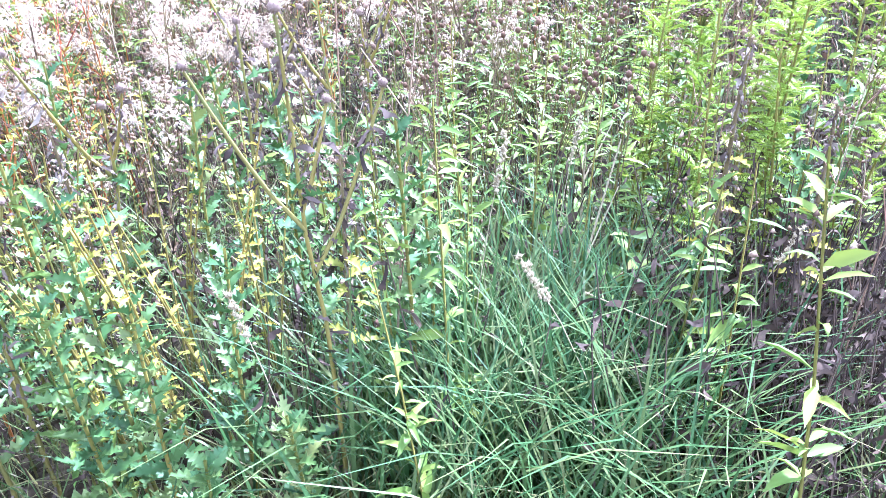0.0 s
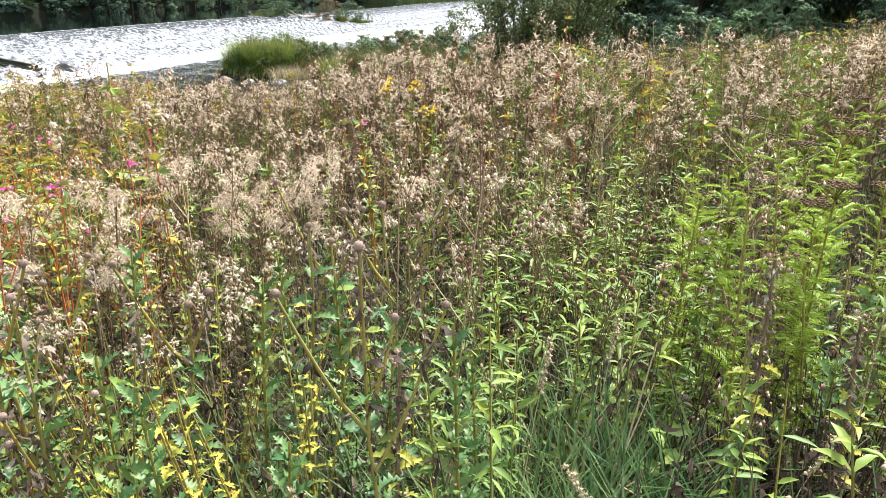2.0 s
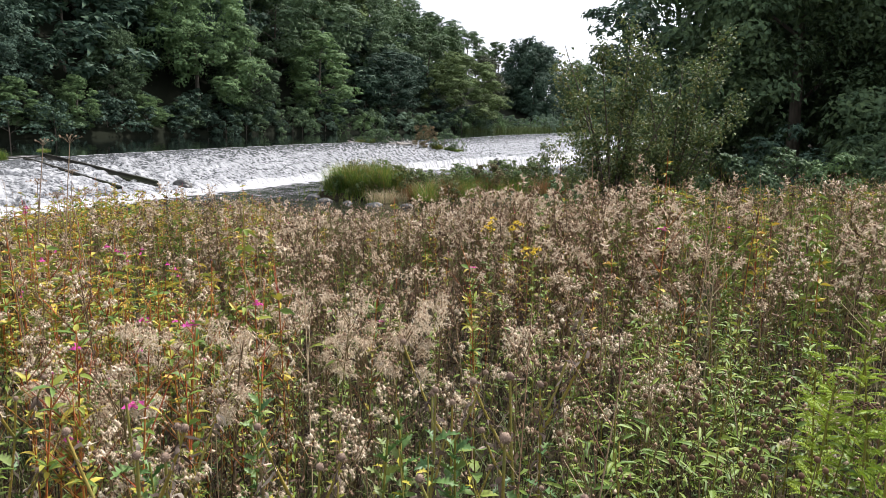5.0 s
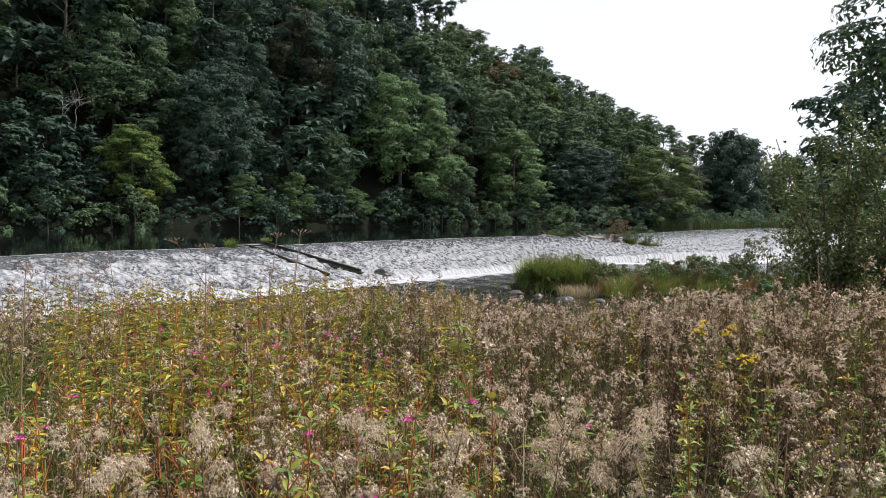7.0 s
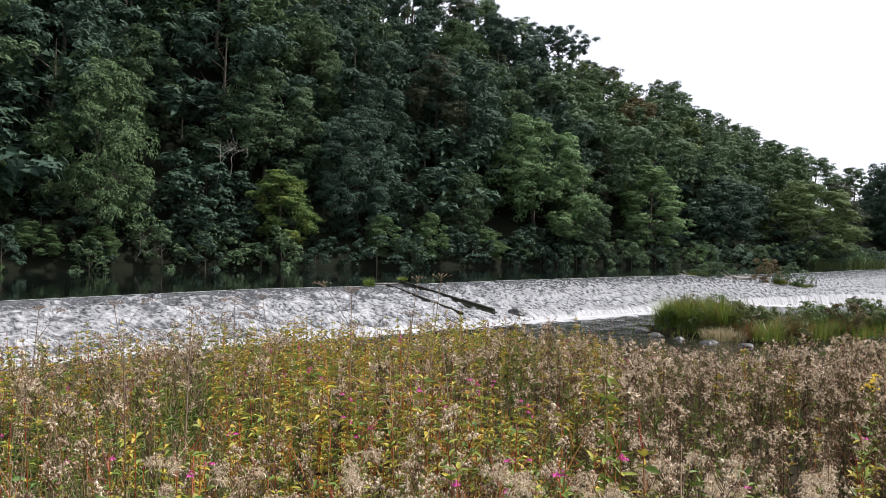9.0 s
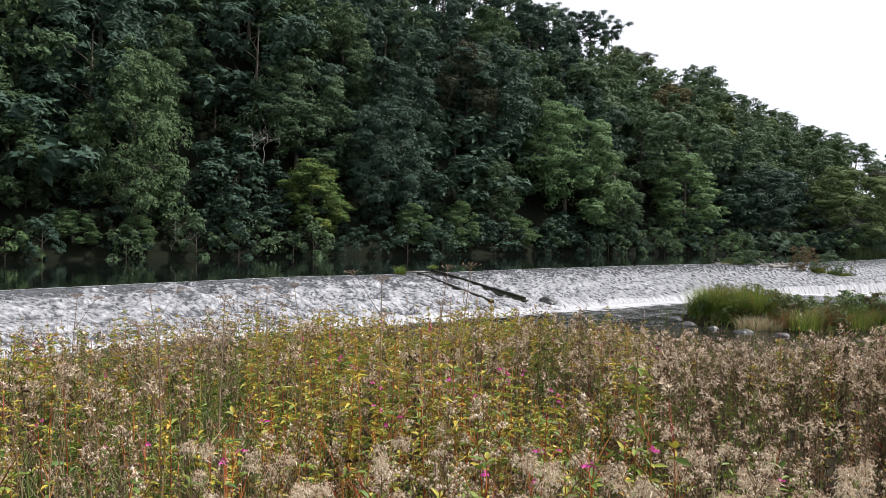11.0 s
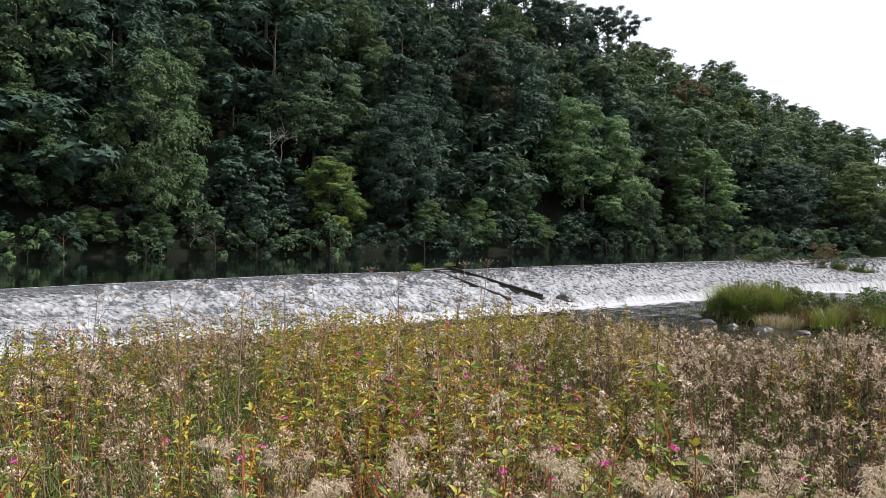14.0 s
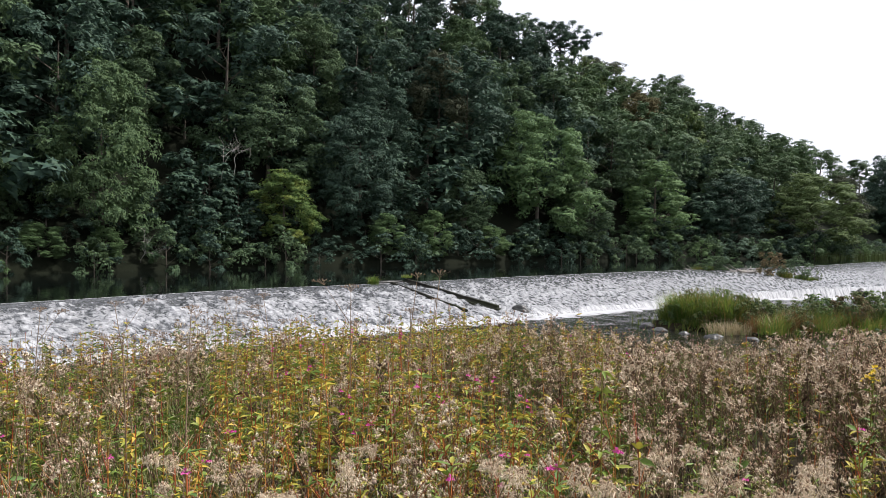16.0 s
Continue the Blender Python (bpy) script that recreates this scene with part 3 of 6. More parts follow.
def make_weir():
    us = np.concatenate([np.linspace(0, 2, 40), np.linspace(2.02, 10, 420), np.linspace(10.05, 12, 60)])
    vs = np.concatenate([np.array([0.0, 0.006, 0.012, 0.018]), np.linspace(0.03, 0.93, 62), np.linspace(0.94, 1.0, 9)])
    U, V = np.meshgrid(us, vs, indexing="ij")
    P = weir_point(U, V)
    length = np.linalg.norm(weir_point(U, U * 0 + 1) - weir_point(U, U * 0), axis=-1)
    along = np.concatenate([[0], np.cumsum(np.linalg.norm(np.diff(weir_point(us, us * 0 + 0.5), axis=0), axis=-1))])
    A = np.broadcast_to(along[:, None], U.shape)
    D = V * length
    rough_z = np.zeros(U.shape)
    for i in range(U.shape[0]):
        for j in range(U.shape[1]):
            a, d = A[i, j], D[i, j]
            rough_z[i, j] = 0.14 * noise.noise((a * 0.9, d * 0.5, 0)) + 0.10 * noise.noise((a * 1.9, d * 1.2, 7)) + 0.05 * noise.noise((a * 4.2, d * 2.8, 3))
    rough_z *= 1 - 0.62 * ease((U - 4) / 2)
    P[..., 2] += rough_z * ease(V / 0.06) * 1.25 + 0.02
    g = Geo()
    n0, n1 = U.shape
    ii, jj = np.meshgrid(np.arange(n0 - 1), np.arange(n1 - 1), indexing="ij")
    b = (ii * n1 + jj).ravel()
    g.add(P, np.stack([b, b + n1, b + n1 + 1, b + 1], -1))
    me = g.mesh("weir_face", M_WEIR, True)
    calm = ease((U - 4) / 2).ravel()
    flat = np.stack([A.ravel() * 2.1 + D.ravel() * 0.25, D.ravel() * (1.15 - 0.75 * calm)], -1)
    uv = me.uv_layers.new(name="flow")
    li = np.empty(len(me.loops), np.int32)
    me.loops.foreach_get("vertex_index", li)
    uv.data.foreach_set("uv", flat[li].astype(np.float32).ravel())
    # more froth towards the foot, and thinner over the smooth far apron
    froth = 0.11 * ease((V - 0.02) / 0.5) + 0.17 * ease((V - 0.9) / 0.08) - 0.28 * (1 - ease((V - 0.02) / 0.07)) * (1 - 0.8 * ease((U - 4) / 2)) * (V > 0.009) + 0.34 * (V < 0.009) - 0.02 * ease((U - 5) / 2) + 0.9 * rough_z * ease(V / 0.08)
    at = me.attributes.new("froth", "FLOAT", "POINT")
    at.data.foreach_set("value", froth.astype(np.float32).ravel())
    return tagged(new("weir", me), "white water running down the long sloping stone weir", "weir", kind="structure")


make_weir()


def sheet(name, outline, z, material, label):
    bm = bmesh.new()
    bm.faces.new([bm.verts.new((px, py, z)) for px, py in outline])
    me = bpy.data.meshes.new(name)
    bm.normal_update()
    bmesh.ops.triangulate(bm, faces=bm.faces[:])
    bm.to_mesh(me)
    bm.free()
    me.materials.append(material)
    if sum(p.normal.z for p in me.polygons) < 0:
        me.flip_normals()
    return tagged(new(name, me), label, "water", kind="structure")


upper = [tuple(p) for p in CREST] + [(90, 235), (190, 345), (640, 900)] + [(598, 905), (146, 340), (80, 266), (40, 208), (13, 166), (-9, 145), (-28, 115), (-43, 86), (-53, 70), (-59.5, 56), (-63, 45), (-76, 10), (-99, -30), (-155, -90), (-64, -90)]
sheet("water", upper, CREST_Z, M_POOL, "dark still river water held above the weir, mirroring trees")
lower = np.array([(-64, -90), (-40, -25), (-36, 10)] + [tuple(0.3 * c + 0.7 * f) for c, f in zip(CREST[2:-1], FOOT[2:-1])] + [(40, 104), (26, 74), (21, 54), (17, 37), (12, 26), (4, 21), (-3, 19), (-7, 16), (-11, 12), (-14, 8), (-17, 2), (-30, -22), (-57, -90)])


def make_lower_water():
    """Fine sheet, with froth where the fall strikes it and thin streaks carried away."""
    cell = 0.6
    xs, ys = np.arange(-46, 34, cell), np.arange(-40, 104, cell)
    X, Y = np.meshgrid(xs, ys, indexing="ij")
    n0, n1 = X.shape
    d = dist_to(FOOT, X, Y)
    froth = 0.32 * (1 - ease(d / 1.8)) + 0.09 * (1 - ease(d / 8.0)) + 0.06 * (1 - ease((Y - 28) / 12)) * (X > -7)
    g = Geo()
    Z = LOW_Z + 0.03 * np.sin(X * 2.1 + Y * 0.7) * np.sin(Y * 1.7 - X * 0.4) + 0.06 * (1 - ease(d / 2.0))
    ii, jj = np.meshgrid(np.arange(n0 - 1), np.arange(n1 - 1), indexing="ij")
    keep = inside(lower, X[:-1, :-1] + cell / 2, Y[:-1, :-1] + cell / 2).ravel()
    b = (ii * n1 + jj).ravel()[keep]
    g.add(np.stack([X, Y, Z], -1), np.stack([b, b + n1, b + n1 + 1, b + 1], -1))
    me = g.mesh("water", M_LOWER, True)
    at = me.attributes.new("froth", "FLOAT", "POINT")
    at.data.foreach_set("value", froth.astype(np.float32).ravel())
    uv = me.uv_layers.new(name="flow")
    li = np.empty(len(me.loops), np.int32)
    me.loops.foreach_get("vertex_index", li)
    flat = np.stack([X.ravel() * 0.8 - Y.ravel() * 0.3, (Y.ravel() * 0.8 + X.ravel() * 0.3) * 0.7], -1)
    uv.data.foreach_set("uv", flat[li].astype(np.float32).ravel())
    return tagged(new("water", me), "dark rippled river water with foam below the weir", "water", kind="structure")


make_lower_water()


# ---- trees ----
def crown(g, rng, height, radius, low, lobes, clumps, per, leaf, droop=0.25, shape=1.0, open_side=True, core=True):
    """Billowing crown: lobes over an uneven envelope, each roofed with domed tufts of leaf and open beneath; fuller on the side open to the light (-y)."""
    lean = rng.uniform(0, 6.28)
    for k in range(lobes):
        s = (k + rng.uniform(0.1, 0.9)) / lobes
        a = k * 2.4 + rng.uniform(-0.4, 0.4)
        env = math.sin(math.pi * min(0.95, (0.16 + 0.78 * s) ** shape)) ** 0.55
        lr = radius * rng.uniform(0.26, 0.46) * (0.75 + 0.25 * env)
        rr = max(0.0, radius * env * rng.uniform(0.7, 1.05) * (1 + 0.2 * math.sin(2 * a + lean)) - lr * 0.45)
        c = np.array([rr * math.cos(a), rr * math.sin(a), low + lr * 0.35 + (height - low - lr * 0.9) * s])
        out = np.array([math.cos(a) * 0.7, math.sin(a) * 0.7, 0.6])
        if core:
            q, fine = (170, 0.42) if core == "fine" else (46, 1.0)
            e = unit(rng.normal(size=(q, 3)))
            sprays(g, c + e * lr * rng.uniform(0.1, 0.66, (q, 1)), e + rng.normal(size=(q, 3)) * 0.4, lr * fine * rng.uniform(0.25, 0.5, q), lr * fine * rng.uniform(0.2, 0.4, q), rng, 0.4)
        shy = open_side and -math.sin(a) < -0.3
        m, n, size = (max(2, clumps // 3), per // 2, leaf * 1.5) if shy else (clumps, per, leaf)
        d = unit(rng.normal(size=(m, 3)) + out * 0.8 + np.array([0, -0.35 if open_side else 0, 0.25]))
        cc = c + d * lr * np.array([1, 1, 0.85]) * rng.uniform(0.72, 1.02, (m, 1))
        cr = lr * rng.uniform(0.24, 0.46, m)
        k = n * m // 4
        e = unit(rng.normal(size=(k, 3)) + out * 0.8 + np.array([0, 0, 0.2]))
        sprays(g, c + e * lr * np.array([1, 1, 0.8]) * rng.uniform(0.5, 1.0, (k, 1)), e + np.array([0, 0, 0.5]) + rng.normal(size=(k, 3)) * 0.5, size * 1.25 * rng.uniform(0.6, 1.3, k), size * 1.25 * rng.uniform(0.55, 0.95, k), rng, 0.4)
        for i in range(m):
            e = unit(rng.normal(size=(n, 3)) + d[i] * 0.8 + np.array([0, 0, 0.75]))
            p = cc[i] + e * np.array([1, 1, 0.58]) * cr[i] * rng.uniform(0.66, 1.16, (n, 1))
            nrm = unit(e + d[i] * 0.3 + np.array([0, 0, 0.45]) + rng.normal(size=(n, 3)) * 0.32)
            sprays(g, p, nrm, size * rng.uniform(0.6, 1.35, n), size * rng.uniform(0.5, 0.9, n), rng, 0.3 + droop)


def trunk_and_limbs(g, rng, height, girth, reach, limbs=7, first=0.25):
    bend = rng.normal(size=2) * 0.03 * height
    ts = np.linspace(0, 1, 7)
    pts = np.stack([bend[0] * ts ** 2, bend[1] * ts ** 2, height * 0.86 * ts - 0.4], -1)
    tube(g, pts, girth * (1 - 0.86 * ts) * np.where(ts < 0.05, 1.35, 1), 8)
    for k in range(limbs):
        s = first + (0.85 - first) * (k + rng.uniform(0, 0.8)) / limbs
        o = np.array([bend[0] * s ** 2, bend[1] * s ** 2, height * 0.86 * s - 0.4])
        a = k * 2.4 + rng.uniform(-0.5, 0.5)
        ln = reach * rng.uniform(0.55, 0.85) * (1.1 - 0.5 * s)
        q = np.linspace(0, 1, 5)
        limb = o + np.stack([np.cos(a) * ln * q, np.sin(a) * ln * q, ln * (0.75 * q - 0.15 * q * q) + rng.normal() * 0.1 * q], -1)
        tube(g, limb, girth * 0.36 * (1 - 0.8 * q) * (1 - 0.5 * s), 5)
        twig = limb[2] + np.stack([np.cos(a + 0.8) * ln * 0.45 * q, np.sin(a + 0.8) * ln * 0.45 * q, ln * 0.4 * q], -1)
        tube(g, twig, girth * 0.16 * (1 - 0.8 * q), 4)


def tree_kind(seed, height, radius, low, lobes, clumps, per, leaf, droop=0.25, shape=1.0, open_side=True, core=True):
    rng = np.random.default_rng(seed)
    gt, gc = Geo(), Geo()
    trunk_and_limbs(gt, rng, height * 0.9, height * 0.019, radius * 0.8, 5)
    crown(gc, rng, height, radius, low, lobes, clumps, per, leaf, droop, shape, open_side, core)
    return gt.mesh("trunk", M_BARK, True), gc.mesh("crown", LEAF_SETS["mid"])


TREES_FRONT = [tree_kind(10 + k, 20, r, lo, 26, 11, 58, 0.38, dr, sh) for k, (r, lo, dr, sh) in enumerate([(8.2, -0.8, 0.3, 0.75), (7.0, -0.6, 0.2, 0.85), (8.8, -1.0, 0.45, 0.7), (7.8, -0.4, 0.15, 0.9), (6.6, -0.8, 0.35, 0.75)])]
TREES_BACK = [tree_kind(30 + k, 18, r, lo, 16, 7, 36, 0.53, 0.2, sh) for k, (r, lo, sh) in enumerate([(8.0, 0.4, 0.9), (7.0, 0.2, 0.85), (8.4, 0.8, 1.0), (6.6, 0.2, 0.8), (7.6, 1.0, 1.0)])]
TREES_NEAR = [tree_kind(60 + k, 20, r, lo, 38, 11, 116, 0.29, dr, sh, False, "fine") for k, (r, lo, dr, sh) in enumerate([(8.0, -0.2, 0.35, 0.75), (8.6, 0.3, 0.4, 0.8)])]
SHRUBS = [tree_kind(50 + k, 4, r, -0.3, 8, 7, 24, 0.24, dr, 0.65, False, False) for k, (r, dr) in enumerate([(2.3, 0.3), (2.0, 0.1), (2.8, 0.4)])]
BANK_SCRUB = [tree_kind(70 + k, 4, r, -0.3, 8, 6, 15, 0.34, dr, 0.65, False, True) for k, (r, dr) in enumerate([(2.3, 0.3), (2.0, 0.1), (2.8, 0.4)])]
LOW_BUSHES = [tree_kind(55 + k, 4, r, -0.3, 9, 7, 30, 0.18, dr, 0.65, False, False) for k, (r, dr) in enumerate([(2.3, 0.3), (2.1, 0.1), (2.7, 0.4)])]
CROWNS = {}


def plant_tree(kind, x, y, height, tone, label, name="tree", spin=0.0, wide=1.0, base=20.0, z=None, group=""):
    trunk_me, crown_me = kind
    key = (crown_me.name, tone)
    if key not in CROWNS:
        me = crown_me.copy() if crown_me.users else crown_me
        me.materials.clear()
        me.materials.append(LEAF_SETS[tone])
        CROWNS[key] = me
    root = tagged(new(name), label, "tree" if "tree" in name else "shrub", group)
    zz = float(ground_z(np.array([x]), np.array([y]))[0]) if z is None else z
    s = height / base
    root.matrix_basis = Matrix.Translation((x, y, zz - 0.1)) @ Matrix.Rotation(spin, 4, "Z") @ Matrix.Diagonal((s * wide, s * wide, s, 1))
    part("trunk", trunk_me, None, root)
    part("crown", CROWNS[key], None, root)
    return root


def bank_point(line, s):
    """Point and inland normal at s metres along a bank line."""
    seg = np.linalg.norm(np.diff(line, axis=0), axis=1)
    cum = np.concatenate([[0], np.cumsum(seg)])
    k = int(np.clip(np.searchsorted(cum, s) - 1, 0, len(seg) - 1))
    f = (s - cum[k]) / seg[k]
    p = line[k] + f * (line[k + 1] - line[k])
    d = (line[k + 1] - line[k]) / seg[k]
    return p, np.array([-d[1], d[0]])


TONE_LABEL = {"dark": "tall dark green broadleaf tree on the wooded slope", "mid": "green broadleaf tree in the hanging wood", "fresh": "lighter green rounded tree of the wooded bank", "yellow": "tree with leaves turning yellow on the river bank", "brown": "tree with rusty brown early autumn leaves on the slope", "grey": "grey-green leafy tree beside the river", "pale": "grey-green tree on the distant river bank, paled by painted haze", "rusty": "round-headed tree turning rusty brown on the slope", "olive": "broad olive-green tree beside the far reeds"}
# crowns that stand out in the hanging wood: place, height, spread, tone and kind
KEY_LEFT = ((-60.2, 56.9, 17.4, 7.0, "grey", 2), (-64.9, 46.5, 10.5, 4.6, "grey", 1), (-66.7, 69.6, 13.2, 4.4, "mid", 4), (-55.5, 78.8, 15.0, 7.4, "mid", 0), (-49.7, 73.7, 8.6, 4.2, "yellow", 1), (-46.1, 85.7, 14.2, 7.3, "dark", 2), (-57.7, 92.9, 15.0, 5.6, "mid", 3), (-49.3, 95.9, 13.0, 5.9, "dark", 0), (-41.0, 83.3, 5.1, 2.8, "fresh", 4), (-57.1, 54.4, 3.2, 2.0, "fresh", 3), (-59.3, 48.9, 3.2, 2.4, "fresh", 0), (-53.0, 84.0, 6.5, 3.4, "dark", 1))
KEY_MIDDLE = ((-37.3, 89.9, 5.8, 2.7, "fresh", 4), (-32.5, 99.2, 4.0, 2.8, "fresh", 1), (-29.7, 114.0, 18.7, 8.8, "fresh", 0), (-44.8, 109.5, 16.5, 5.6, "brown", 3), (-49.2, 130.4, 17.0, 6.2, "grey", 4), (-48.1, 151.9, 15.2, 6.1, "dark", 1), (-38.5, 144.3, 15.0, 7.4, "dark", 2), (-33.2, 185.9, 14.4, 8.5, "brown", 0), (-19.9, 166.6, 15.0, 7.2, "rusty", 2), (-17.5, 190.5, 15.5, 8.0, "grey", 3), (-36.5, 100.0, 9.5, 4.6, "mid", 2))
KEY_RIGHT = ((-8.9, 189.1, 14.0, 8.0, "mid", 1), (1.1, 207.8, 14.5, 8.5, "grey", 2), (10.3, 208.5, 14.2, 8.0, "grey", 0), (22.0, 246.8, 14.0, 8.5, "grey", 3), (-14.1, 136.6, 14.0, 7.6, "fresh", 4), (-1.4, 155.8, 11.8, 8.2, "dark", 2), (13.9, 166.7, 14.2, 9.4, "olive", 0), (6.6, 175.6, 12.6, 7.0, "mid", 3), (37.8, 208.9, 22.0, 9.2, "dark", 2), (35.6, 214.5, 20.0, 8.0, "dark", 0), (41.2, 215.5, 20.5, 8.2, "dark", 3), (23.3, 197.4, 12.3, 5.4, "brown", 1), (29.2, 220.9, 15.5, 7.0, "grey", 4), (58.8, 242.2, 18.5, 9.5, "grey", 3), (77.4, 274.6, 25.0, 7.0, "grey", 2))
KEY_TREES = KEY_LEFT + KEY_MIDDLE + KEY_RIGHT
KEY_DEPTH = [float(dist_to(FAR_BANK, np.array([t[0]]), np.array([t[1]]))[0]) for t in KEY_TREES]
KIND_SPREAD = (8.2, 7.0, 8.8, 7.8, 6.6)
for x, y, h, spread, tone, k in KEY_TREES:
    plant_tree(TREES_FRONT[k], x, y, h, tone, TONE_LABEL[tone], spin=math.atan2(x, y) * -1.0 + 0.3 * math.sin(x), wide=0.92 * spread * 20.0 / (KIND_SPREAD[k] * h), group="wooded far bank")


rng = np.random.default_rng(7)
row_plan = [(4.5, 9.0, 13.0, 20.0, TREES_FRONT, 20.0), (14.0, 9.0, 13, 18, TREES_BACK, 18.0), (24.5, 8.2, 13, 17, TREES_BACK, 18.0), (36.0, 8.2, 13, 17, TREES_BACK, 18.0), (48.0, 8.6, 13, 17, TREES_BACK, 18.0), (58.0, 10.0, 14, 18, TREES_BACK, 18.0)]
for depth, gap, h0, h1, kinds, base_h in row_plan:
    s = 140.0 + rng.uniform(0, 6)
    while s < 440:
        p, nrm = bank_point(FAR_BANK, s)
        q = p + nrm * (depth + rng.uniform(-2.5, 2.5))
        far = p[1] > 175
        crowded = any(math.hypot(q[0] - kx, q[1] - ky) < max(2.4, 0.42 * ks) for kx, ky, _, ks, _, _ in KEY_TREES)
        # the open flank of a marked crown, towards the meadow, stays clear of taller neighbours
        crowded |= depth < 20 and any(abs(q[0] * ky - q[1] * kx) / math.hypot(kx, ky) < 0.95 * ks + 1.5 and math.hypot(*q) < math.hypot(kx, ky) + 1.5 and kf < depth + 9 for (kx, ky, _, ks, _, _), kf in zip(KEY_TREES, KEY_DEPTH))
        if not crowded and p[1] > 28 and not (far and depth > 40) and not (depth > 55 and p[1] > 150) and not (p[1] > 190 and depth > 20):
            tone = str(rng.choice(["dark", "mid", "fresh", "brown", "grey"], p=[0.62, 0.30, 0.03, 0.0, 0.05]))
            if p[1] < 54 and tone in ("fresh", "grey"):
                tone = "dark"
            # farther upstream, lighter tones: haze with distance painted as leaf colour
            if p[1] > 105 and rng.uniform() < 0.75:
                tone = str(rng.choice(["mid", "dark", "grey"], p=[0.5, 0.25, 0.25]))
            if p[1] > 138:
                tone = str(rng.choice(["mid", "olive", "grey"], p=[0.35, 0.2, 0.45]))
            if p[1] > 118 and rng.uniform() < 0.12:
                tone = "brown"
            if p[1] > 150:
                kinds, base_h = TREES_BACK, 18.0
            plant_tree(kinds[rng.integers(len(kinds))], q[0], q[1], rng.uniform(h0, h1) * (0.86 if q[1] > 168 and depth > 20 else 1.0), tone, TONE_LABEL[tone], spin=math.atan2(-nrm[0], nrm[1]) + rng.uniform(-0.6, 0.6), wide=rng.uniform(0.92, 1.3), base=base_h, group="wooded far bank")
        s += gap * rng.uniform(0.75, 1.3) * (1.0 if not far else 1.3)

# willows and bushes leaning over the far water's edge
s = 140.0
while s < 420:
    p, nrm = bank_point(FAR_BANK, s)
    q = p + nrm * rng.uniform(-0.9, 3.2)
    if p[1] < 250 and not any(math.hypot(q[0] - kx, q[1] - ky) < 0.9 * ks for kx, ky, kh, ks, _, _ in KEY_TREES if kh < 10):
        # far bushes draw on the pale tone, which has haze in its colour
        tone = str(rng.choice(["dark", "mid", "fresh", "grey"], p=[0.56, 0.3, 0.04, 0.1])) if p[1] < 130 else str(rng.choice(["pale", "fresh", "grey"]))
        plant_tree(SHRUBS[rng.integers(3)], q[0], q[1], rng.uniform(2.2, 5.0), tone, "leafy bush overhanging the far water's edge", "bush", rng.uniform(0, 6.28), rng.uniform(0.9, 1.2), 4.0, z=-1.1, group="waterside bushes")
    s += rng.uniform(1.7, 2.9)

# young growth round the dead branches
for x, y, h in ((-54.6, 65.2, 5.5), (-56.2, 67.6, 6.5), (-53.2, 67.6, 4.5), (-57.6, 70.2, 7.0), (-54.6, 71.6, 6.0), (-51.8, 69.8, 4.0), (-43.6, 87.4, 5.0), (-45.2, 90.2, 6.0), (-28.6, 106.0, 5.0)):
    plant_tree(SHRUBS[int(rng.integers(3))], x, y, h, "dark", "young dark undergrowth tree on the wooded slope", "bush", rng.uniform(0, 6.28), 1.2, 4.0, group="slope undergrowth")

# low dark growth that closes the far bank under the trees
s = 150.0
while s < 330:
    p, nrm = bank_point(FAR_BANK, s)
    q = p + nrm * rng.uniform(0.6, 6.0)
    if not any(math.hypot(q[0] - kx, q[1] - ky) < 0.6 * ks for kx, ky, kh, ks, _, _ in KEY_TREES if kh < 10):
        plant_tree(BANK_SCRUB[rng.integers(3)], q[0], q[1], rng.uniform(1.6, 3.6), str(rng.choice(["dark", "mid", "dark"])), "low dark bush on the far river bank", "bush", rng.uniform(0, 6.28), rng.uniform(1.0, 1.5), 4.0, group="far bank undergrowth")
    s += rng.uniform(1.0, 1.9)

# dark trees and light bush on the near bank
for x, y, h, k, w in ((20.0, 37, 21, 0, 0.95), (28, 34, 20, 1, 1.0), (26, 45, 22, 0, 0.9)):
    plant_tree(TREES_NEAR[k], x, y, h, "mid", "large dark broadleaf tree standing on the near bank", spin=-0.5 + 0.4 * math.sin(x), wide=w, group="near bank trees")
for x, y, h, k in ((39, 30, 19, 4), (38, 46, 21, 3), (48, 38, 20, 1), (42, 18, 17, 2), (33, 60, 20, 0), (46, 60, 20, 2), (50, 24, 18, 4), (27, 57, 17, 1), (33, 53, 18, 3), (38, 56, 19, 0), (24, 62, 16, 4), (35, 40, 17, 2)):
    plant_tree(TREES_BACK[k], x, y, h, "dark", "tall dark tree in the wood behind the meadow", spin=-0.7 + 0.4 * math.sin(x), wide=1.2, base=18.0, group="near bank trees")

# understorey on the slope
for k in range(92):
    p, nrm = bank_point(FAR_BANK, 145 + k * 1.7)
    q = p + nrm * rng.uniform(7, 40)
    plant_tree(BANK_SCRUB[k % 3], q[0], q[1], rng.uniform(6, 9), "dark", "young dark undergrowth tree on the wooded slope", spin=k * 2.1, wide=1.3, base=4.0, group="slope undergrowth")

